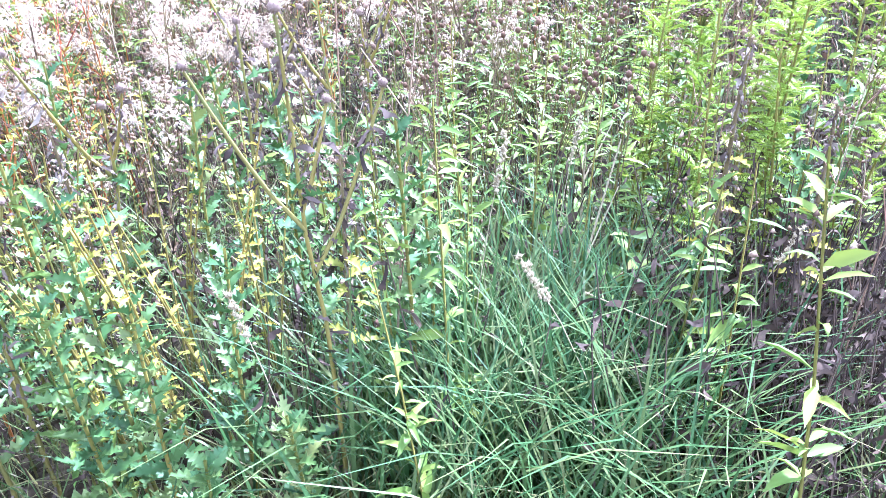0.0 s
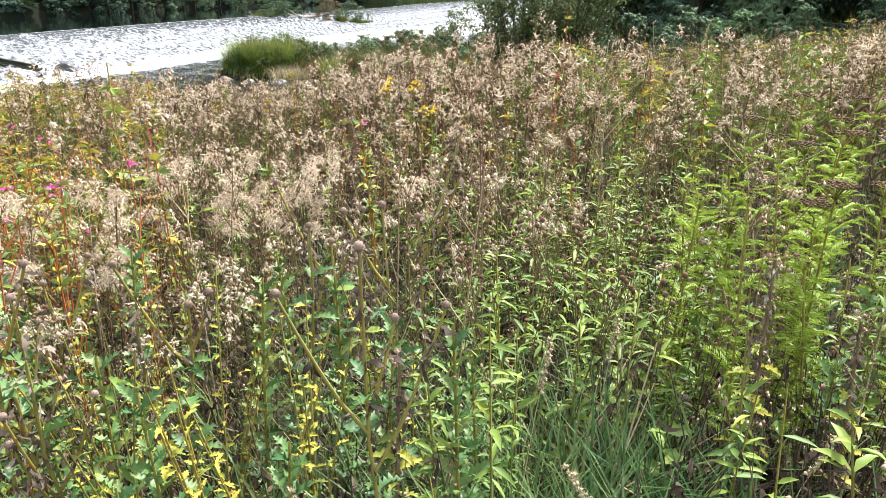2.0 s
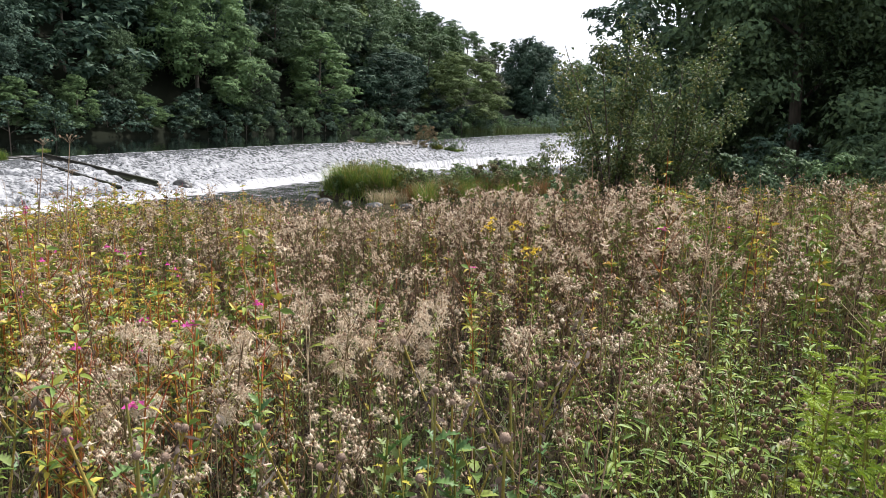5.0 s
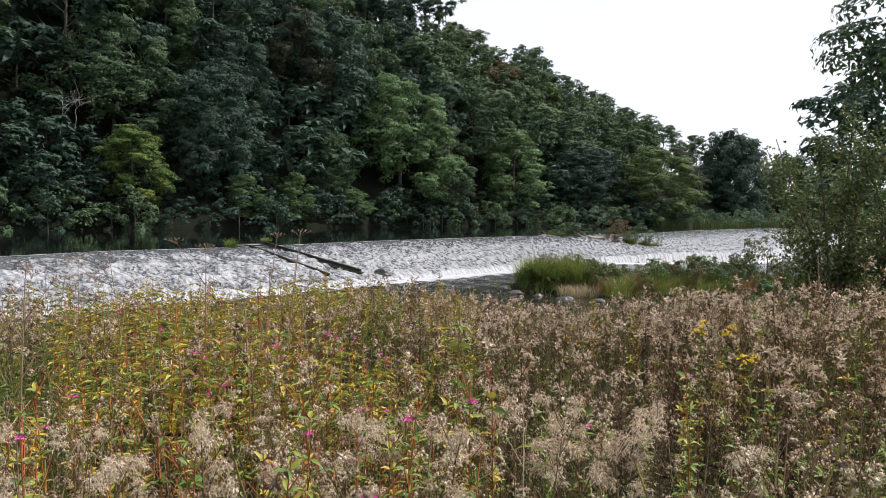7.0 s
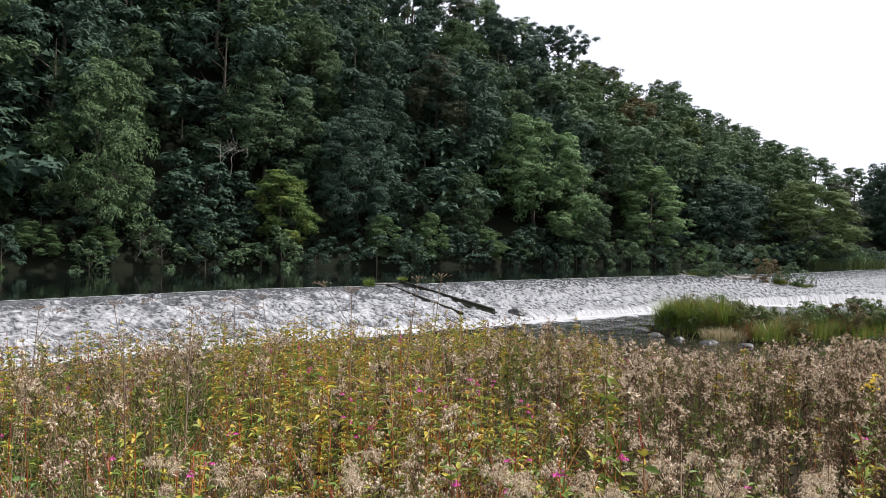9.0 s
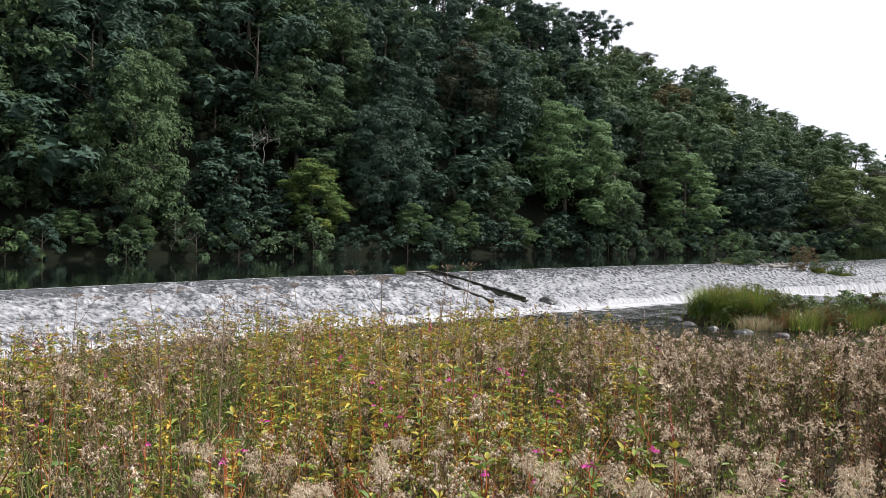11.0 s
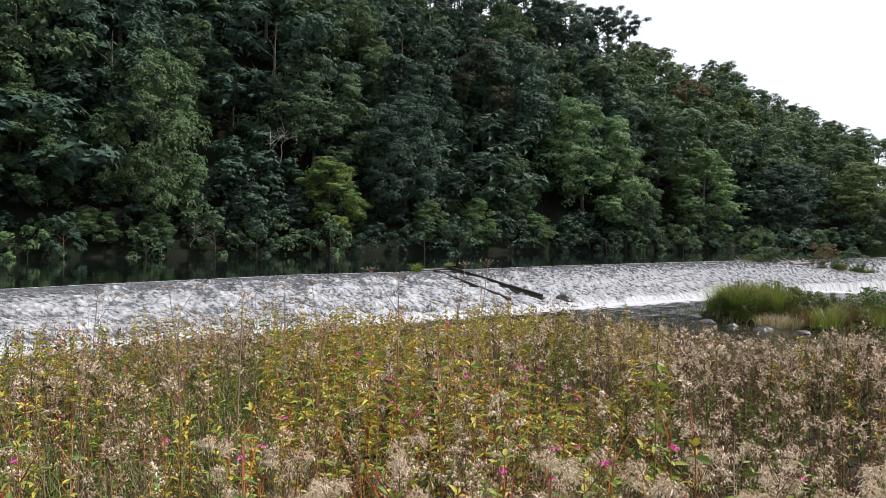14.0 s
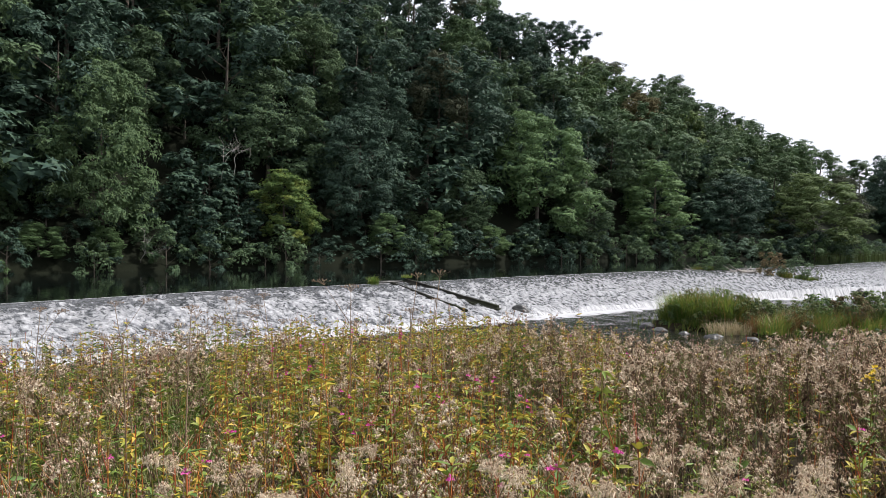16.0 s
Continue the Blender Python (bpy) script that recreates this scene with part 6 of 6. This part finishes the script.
def straw_stalk(seed, x, y, height, lean, turn):
    """A dead straw stalk that leans, with a few bare side stalks."""
    rng = np.random.default_rng(seed)
    root = tagged(new("dead_stalk"), "pale dead straw stalk leaning among the weeds", "wildflower", "dead straw stalks")
    st = Geo()
    s = np.linspace(0, 1, 5)
    pts = np.stack([math.cos(turn) * lean * s, math.sin(turn) * lean * s, height * s], -1)
    tube(st, pts, np.linspace(0.005, 0.002, 5), 4)
    for k in range(4):
        o = along_stem(pts, np.array([rng.uniform(0.35, 0.9)]))[0]
        d = np.array([rng.normal() * 0.16, rng.normal() * 0.16, rng.uniform(0.1, 0.25)])
        tube(st, np.stack([o, o + d * 0.5, o + d]), [0.003, 0.002, 0.0012], 3)
    part("stalk", st, M_STRAW, root)
    root.matrix_basis = Matrix.Translation(at_ground(x, y))
    return root


for seed, (x, y, h, ln, tn) in enumerate([(-2.6, 4.3, 1.0, 0.35, 2.6), (-2.4, 4.3, 0.98, 0.4, 0.4), (-2.7, 4.5, 1.12, 0.15, 1.9), (-4.6, 4.8, 1.0, 0.4, 2.9), (-3.4, 3.6, 0.95, 0.2, 0.9), (-4.3, 5.3, 1.1, 0.3, 0.2), (1.7, 4.2, 1.1, 0.1, 1.0), (2.3, 3.4, 1.0, 0.25, 2.0), (0.7, 1.75, 0.75, 0.2, 0.3), (0.85, 1.9, 0.78, 0.12, 1.2)]):
    straw_stalk(800 + seed, x, y, h, ln, tn)


def seed_grass(seed, x, y, height, lean, turn):
    """Cocksfoot grass stalk with a plump straw coloured seed head."""
    rng = np.random.default_rng(seed)
    root = tagged(new("seed_grass"), "ripe grass stalk with straw-coloured seed head", "grass", "ripe grass stalks")
    st, hd = Geo(), Geo()
    s = np.linspace(0, 1, 6)
    pts = np.stack([math.cos(turn) * lean * s ** 2, math.sin(turn) * lean * s ** 2, height * s], -1)
    tube(st, pts, np.linspace(0.0018, 0.001, 6), 3)
    n = 46
    q = rng.uniform(0.86, 1.0, n)
    o = along_stem(pts, q) + rng.normal(size=(n, 3)) * 0.004
    grains(hd, o, rng.uniform(0.003, 0.0055, n), rng)
    tufts(hd, o, 0.011, rng, 5, 1.2, 0.12)
    part("stalk", st, M_STRAW, root)
    part("seed_head", hd, M_STRAW, root)
    root.matrix_basis = Matrix.Translation(at_ground(x, y))
    return root


for seed, (x, y, h, ln, tn) in enumerate([(0.46, 1.62, 0.84, 0.14, 0.6), (0.72, 1.82, 0.79, 0.12, 0.6), (0.72, 1.34, 0.72, 0.22, 2.9), (0.1, 1.35, 0.66, 0.2, 2.2), (-0.6, 1.3, 0.7, 0.25, 2.4), (1.9, 3.2, 1.25, 0.1, 1.2), (2.05, 3.25, 1.22, 0.14, 0.6), (2.5, 4.9, 1.4, 0.3, 0.4), (-1.0, 1.3, 0.66, 0.25, 2.0), (1.0, 1.5, 0.62, 0.2, 0.1)]):
    seed_grass(900 + seed, x, y, h, ln, tn)


# ---- the weir's furniture ----
def rounded_beam(name, p0, p1, wide, tall, material, label, category, bevel=0.1, lumps=0.02):
    """A worn timber: a bevelled box drawn out along its run, with uneven faces."""
    p0, p1 = Vector(p0), Vector(p1)
    bm = bmesh.new()
    bmesh.ops.create_cube(bm, size=1.0)
    ln = (p1 - p0).length
    for v in bm.verts:
        v.co = Vector((v.co.x * ln, v.co.y * wide, v.co.z * tall))
    bmesh.ops.bevel(bm, geom=[e for e in bm.edges], offset=bevel, segments=3, affect="EDGES")
    long_edges = [e for e in bm.edges if abs(e.verts[0].co.x - e.verts[1].co.x) > ln * 0.5]
    bmesh.ops.subdivide_edges(bm, edges=long_edges, cuts=14, use_grid_fill=True)
    for v in bm.verts:
        k = noise.noise_vector(v.co * 1.3) * lumps
        v.co += Vector((0, k.y, k.z))
    me = bpy.data.meshes.new(name)
    bm.to_mesh(me)
    bm.free()
    me.materials.append(material)
    ob = tagged(new(name, me), label, category)
    d = (p1 - p0).normalized()
    ob.matrix_basis = Matrix.Translation((p0 + p1) / 2) @ d.to_track_quat("X", "Z").to_matrix().to_4x4()
    return ob


rounded_beam("timber_beam", (-22.7, 49.0, -1.1), (-13.3, 42.2, -2.26), 0.58, 0.62, M_BEAM, "thick dark mossy timber beam down the weir face", "beam", 0.22, 0.05)
rounded_beam("timber_wall", (-22.8, 47.0, -1.2), (-14.7, 40.2, -2.28), 0.22, 0.5, M_BEAM, "low dark timber wall edging the fish channel", "beam", 0.05, 0.04)
rounded_beam("crest_slab", (-24.1, 45.9, -1.08), (-22.7, 48.6, -1.08), 0.5, 0.3, M_STONE, "wet stone sill slab on the weir crest", "stone", 0.06, 0.03)


def boulder(name, x, y, z, size, seed, label):
    bm = bmesh.new()
    bmesh.ops.create_icosphere(bm, subdivisions=3, radius=1.0)
    for v in bm.verts:
        k = noise.noise(v.co * 1.2 + Vector((seed, 0, 0))) * 0.35 + noise.noise(v.co * 3.1 + Vector((0, seed, 0))) * 0.1
        v.co = v.co * (1 + k)
        v.co = Vector((v.co.x * size[0], v.co.y * size[1], v.co.z * size[2]))
    me = bpy.data.meshes.new(name)
    bm.to_mesh(me)
    bm.free()
    me.materials.append(M_MOSS_STONE if z < -2.55 and size[0] > 0.5 else M_STONE)
    ob = tagged(new(name, me), label, "stone", "river boulders")
    ob.location = (x, y, z)
    return ob


for k, (x, y, z, s) in enumerate([(-12.3, 43.3, -2.3, (0.55, 0.4, 0.36)), (-3.8, 38.6, -2.62, (0.4, 0.35, 0.2)), (-2.6, 37.9, -2.64, (0.3, 0.28, 0.16)), (-1.2, 37.2, -2.64, (0.42, 0.34, 0.18)), (0.4, 36.8, -2.64, (0.35, 0.3, 0.17)), (-4.6, 40.2, -2.6, (0.4, 0.3, 0.2)), (-16.5, 27.5, -2.6, (0.9, 0.6, 0.25)), (-18.2, 24.5, -2.62, (1.0, 0.6, 0.22)), (9.2, 68.7, -2.3, (0.5, 0.4, 0.42))]):
    boulder("boulder", x, y, z, s, k * 3.7, "dark wet boulder in the shallow river")


def tussock(x, y, z, blades, height, spread, seed, material=M_LUSH, label="green grass tussock", name="grass_tussock", group="river tussocks", w=0.03):
    rng = np.random.default_rng(seed)
    g = Geo()
    r = np.sqrt(rng.uniform(0, 1, blades)) * spread
    a = rng.uniform(0, 6.28, blades)
    bx, by = np.cos(a) * r, np.sin(a) * r
    ribbons(g, np.stack([bx, by, np.zeros(blades)], -1), height * rng.uniform(0.55, 1.15, blades) * (1 - 0.35 * (r / spread) ** 2), a + rng.normal(size=blades) * 0.7, rng.uniform(0.15, 0.9, blades), w * rng.uniform(0.6, 1.3, blades), 3)
    ob = tagged(new(name, g.mesh(name, material)), label, "grass", group)
    ob.location = (x, y, z - 0.05)
    return ob


tussock(-23.5, 45.6, -1.05, 260, 0.75, 0.38, 1, label="bright green tussock growing on the weir crest")
tussock(-22.4, 48.7, -0.72, 160, 0.35, 0.42, 2, label="grass tuft on the head of the timber beam")

# islet below the weir: tall sedge, dock and small bushes
rng = np.random.default_rng(77)
n = 9500
s = rng.uniform(0, 1, n) ** 0.9
ax = np.interp(s, np.linspace(0, 1, 5), ISLET[:, 0]) + rng.normal(size=n) * 1.2
ay = np.interp(s, np.linspace(0, 1, 5), ISLET[:, 1]) + rng.normal(size=n) * 1.5
grass_patch("islet_grass", ax, ay, np.maximum(ground_z(ax, ay), LOW_Z - 0.1), rng.uniform(0.3, 0.8, n), rng.uniform(0.02, 0.045, n), rng.uniform(0.15, 0.9, n), M_LUSH, "lush mixed grass and dock on the river islet", rng, 3)
for k in range(15):
    tussock(-1.9 + rng.normal() * 0.75, 41.3 + rng.normal() * 0.6, -2.4, 420, 1.95, 0.85, 20 + k, label="tall arching sedge tussock on the islet", w=0.035)
for k in range(12):
    tussock(-3.0 + 3.4 * rng.uniform(), 41.0 + rng.normal() * 0.5, -2.35, 300, rng.uniform(1.9, 2.5), 0.7, 120 + k, M_RUSTY_GRASS if k % 3 == 0 else M_LUSH, "tall sedge tussock with rusty tips on the islet" if k % 3 == 0 else "tall arching sedge tussock on the islet", w=0.035)
for k in range(26):
    tx = 0.2 + 9.5 * (k + rng.uniform()) / 26
    rusty = k % 3 == 1
    tussock(tx, float(np.interp(tx, ISLET[:, 0], ISLET[:, 1])) - 1.2 + rng.normal() * 0.7, -2.45, 220, rng.uniform(0.9, 1.5), 0.7, 140 + k, M_RUSTY_GRASS if rusty else M_LUSH, "rusty orange dock and grass clump on the islet" if rusty else "bright green grass clump on the islet", w=0.035)
for k, (x, y) in enumerate([(-1.2, 38.5), (-0.6, 38.3), (0.0, 38.6)]):
    tussock(x, y, -2.6, 160, 0.95, 0.45, 60 + k, M_STRAW, "straw-coloured grass tuft at the islet's edge")
for x, y, h, tone in ((-2.9, 40.3, 1.3, "alder"), (-2.0, 40.0, 1.5, "alder"), (-1.2, 40.2, 1.4, "rust"), (-0.4, 40.2, 1.3, "alder"), (-2.3, 41.2, 1.9, "rust"), (-1.0, 41.4, 2.0, "olive"), (0.9, 40.4, 1.2, "rust"), (0.2, 41.2, 1.75, "olive"), (1.2, 41.6, 1.5, "fresh"), (1.6, 42.6, 1.5, "olive"), (3.0, 42.0, 1.2, "rust"), (3.8, 42.6, 1.1, "yellow"), (-3.2, 40.6, 1.4, "fresh"), (4.5, 44.2, 1.2, "olive"), (6.4, 44.6, 1.25, "fresh"), (7.6, 46, 1.6, "olive"), (9.0, 45.5, 1.5, "fresh"), (5.6, 42.8, 0.9, "rust"), (2.2, 41.0, 1.0, "rust"), (8.4, 43.6, 1.0, "fresh"), (10.5, 44.5, 1.6, "olive"), (6.6, 44.4, 1.9, "olive"), (8.4, 45.2, 2.0, "olive"), (5.3, 43.6, 2.0, "alder"), (10.2, 46.5, 3.4, "alder"), (12.5, 47.5, 3.6, "alder")):
    plant_tree(LOW_BUSHES[int(rng.integers(3))], x, y, h, tone, "low leafy bush on the river islet", "bush", rng.uniform(0, 6.28), 0.9, 4.0, z=-2.45, group="islet bushes")

for k in range(34):
    sx = -2.0 + 11.5 * (k + rng.uniform(0, 1)) / 34
    sy = float(np.interp(sx, ISLET[:, 0], ISLET[:, 1])) + rng.normal() * 1.0 - 0.5
    tone = str(rng.choice(["rust", "alder", "fresh", "yellow"], p=[0.34, 0.38, 0.16, 0.12]))
    plant_tree(LOW_BUSHES[k % 3], sx, sy, rng.uniform(0.9, 1.9), tone, "reddish low leafy plants on the river islet" if tone == "rust" else "low leafy bush on the river islet", "bush", k * 1.3, rng.uniform(0.8, 1.15), 4.0, z=-2.5, group="islet bushes")

# brushwood island lodged on the weir crest
for x, y, z, h, tone, w in ((-4.4, 86.9, -1.2, 0.8, "olive", 1.2), (-2.6, 86.3, -1.25, 1.9, "mid", 1.7), (-1.2, 85.8, -1.25, 1.7, "grey", 1.7), (2.6, 81.4, -1.5, 2.7, "rust", 0.85), (3.5, 81.0, -1.5, 2.5, "rust", 0.8), (4.9, 79.2, -1.5, 2.2, "mid", 1.2), (5.7, 77.6, -1.6, 0.9, "mid", 1.2), (6.8, 77.0, -1.65, 1.2, "olive", 0.5)):
    plant_tree(LOW_BUSHES[int(rng.integers(3))], x, y, h, tone, "bush growing on the brushwood island of the weir", "bush", rng.uniform(0, 6.28), w, 4.0, z=z, group="weir island bushes")
for k, (x, y, z, h) in enumerate(((-4.2, 86.6, -1.2, 0.6), (-3.2, 86.2, -1.2, 0.8), (4.2, 79.8, -1.5, 1.0), (5.4, 78.4, -1.6, 0.7), (6.2, 77.3, -1.65, 0.5))):
    tussock(x, y, z, 260, h, 0.6, 90 + k, M_LUSH, "coarse grass tussock on the brushwood island", w=0.05)


def driftwood(x, y, z, length, turn, rise, seed):
    rng = np.random.default_rng(seed)
    g = Geo()
    s = np.linspace(-0.5, 0.5, 7)
    pts = np.stack([math.cos(turn) * length * s, math.sin(turn) * length * s, rise * length * s], -1) + rng.normal(size=(7, 3)) * 0.05
    tube(g, pts, np.linspace(0.16, 0.06, 7), 7)
    for k in range(3):
        o = pts[2 + k]
        tube(g, np.stack([o, o + rng.normal(size=3) * 0.3 + np.array([0, 0, 0.2]), o + rng.normal(size=3) * 0.5 + np.array([0, 0, 0.4])]), [0.05, 0.035, 0.015], 4)
    ob = tagged(new("driftwood", g.mesh("driftwood", M_DEADWOOD, True)), "bleached driftwood branch stranded on the weir crest", "driftwood", "driftwood")
    ob.location = (x, y, z)


for k, (x, y, ln, tn, rs) in enumerate([(-5.2, 87.0, 2.6, 0.2, 0.05), (0.2, 84.2, 3.2, -0.3, 0.12), (0.9, 83.4, 2.6, 0.5, -0.1), (-0.4, 84.6, 2.2, 2.5, 0.2), (1.3, 82.8, 2.4, 0.1, 0.15)]):
    driftwood(x, y, -1.15, ln, tn, rs, 40 + k)

# reeds along the far bank
rng = np.random.default_rng(5)
pos = [bank_point(FAR_BANK, t) for t in rng.uniform(300, 420, 5200)]
rp = np.array([p - nrm * rng.normal(0.8, 1.3) for p, nrm in pos])
grass_patch("reed_bed", rp[:, 0], rp[:, 1], np.full(len(rp), CREST_Z), rng.uniform(0.5, 1.9, len(rp)), rng.uniform(0.05, 0.11, len(rp)), rng.uniform(0.1, 0.8, len(rp)), M_REED, "tall green reeds along the far bank", rng, 2)

# dead pale branches hanging over the far water
def dead_branch(x, y, z, size, seed):
    rng = np.random.default_rng(seed)
    g = Geo()

    def grow(o, d, ln, r, depth):
        q = np.linspace(0, 1, 5)[:, None]
        pts = o + d * ln * q + rng.normal(size=(5, 3)) * ln * 0.05 * q
        tube(g, pts, np.linspace(r, r * 0.5, 5), 4)
        if depth:
            for _ in range(3):
                nd = unit(d + rng.normal(size=3) * 0.7)
                grow(pts[rng.integers(2, 5)], nd, ln * 0.6, r * 0.55, depth - 1)

    grow(np.zeros(3), unit(np.array([0.15, 0, 1.0])), size * 0.5, 0.055, 3)
    ob = tagged(new("dead_branch", g.mesh("dead_branch", M_DEADWOOD)), "bare bleached dead branches at the far water's edge", "branch", "dead branches")
    ob.location = (x, y, z)


dead_branch(-55.4, 57.2, -1.2, 5.0, 3)
dead_branch(-55.0, 69.0, 8.6, 6.0, 6)
dead_branch(-54.0, 70.0, 9.4, 5.0, 9)


# the light leafy bush at the meadow's river side
def big_bush(x, y, seed):
    rng = np.random.default_rng(seed)
    root = tagged(new("alder_bush"), "tall loose leafy bush with yellowing leaves by the river", "shrub")
    gc = Geo()
    for k in range(13):
        gt = Geo()
        a = k * 2.4 + rng.uniform(-0.4, 0.4)
        h = rng.uniform(2.6, 4.7)
        out = rng.uniform(0.3, 1.7)
        q = np.linspace(0, 1, 6)
        st = np.stack([np.cos(a) * out * q ** 1.3, np.sin(a) * out * q ** 1.3, h * q], -1)
        tube(gt, st, 0.032 * (1 - 0.85 * q) + 0.003, 5)
        for j in range(9):
            s = rng.uniform(0.2, 1.0)
            o = along_stem(st, np.array([s]))[0]
            d = unit(np.array([math.cos(a), math.sin(a), 0.5]) * 0.6 + rng.normal(size=3) * 0.7)
            ln = rng.uniform(0.3, 0.8) * (1.2 - 0.6 * s)
            tw = o + d * ln * np.linspace(0, 1, 4)[:, None]
            tube(gt, tw, [0.010, 0.007, 0.005, 0.003], 3)
            m = 100
            p = along_stem(tw, rng.uniform(0.1, 1, m)) + rng.normal(size=(m, 3)) * 0.13
            leaves(gc, p, rng.normal(size=(m, 3)) + np.array([0, 0, 0.2]), rng.uniform(0.06, 0.11, m), rng.uniform(0.04, 0.07, m), rng, 0.15, 0.2)
        part("stem", gt, M_BARK, root)
    part("crown", gc, LEAF_SETS["alder"], root)
    root.matrix_basis = Matrix.Translation(at_ground(x, y))
    return root


big_bush(4.9, 16.9, 1)
big_bush(6.5, 17.8, 2)
for x, y, h, tone in ((4.1, 18.5, 1.6, "fresh"), (3.0, 20.5, 1.4, "mid"), (8.8, 19, 2.0, "mid"), (10.5, 20, 2.2, "mid"), (12.5, 21, 2.0, "fresh"), (6.4, 20.5, 1.8, "mid"), (15, 22, 2.4, "mid"), (18, 21, 2.4, "mid"), (21, 20, 2.2, "fresh"), (24, 21, 2.6, "mid"), (14, 27, 3.0, "dark"), (17.5, 26, 3.2, "mid"), (22, 26, 3.4, "dark"), (27, 24, 3.2, "mid")):
    plant_tree(SHRUBS[int(rng.integers(3))], x, y, h, tone, "rank leafy bush on the near river bank", "bush", rng.uniform(0, 6.28), 1.0, 4.0, group="near bank bushes")
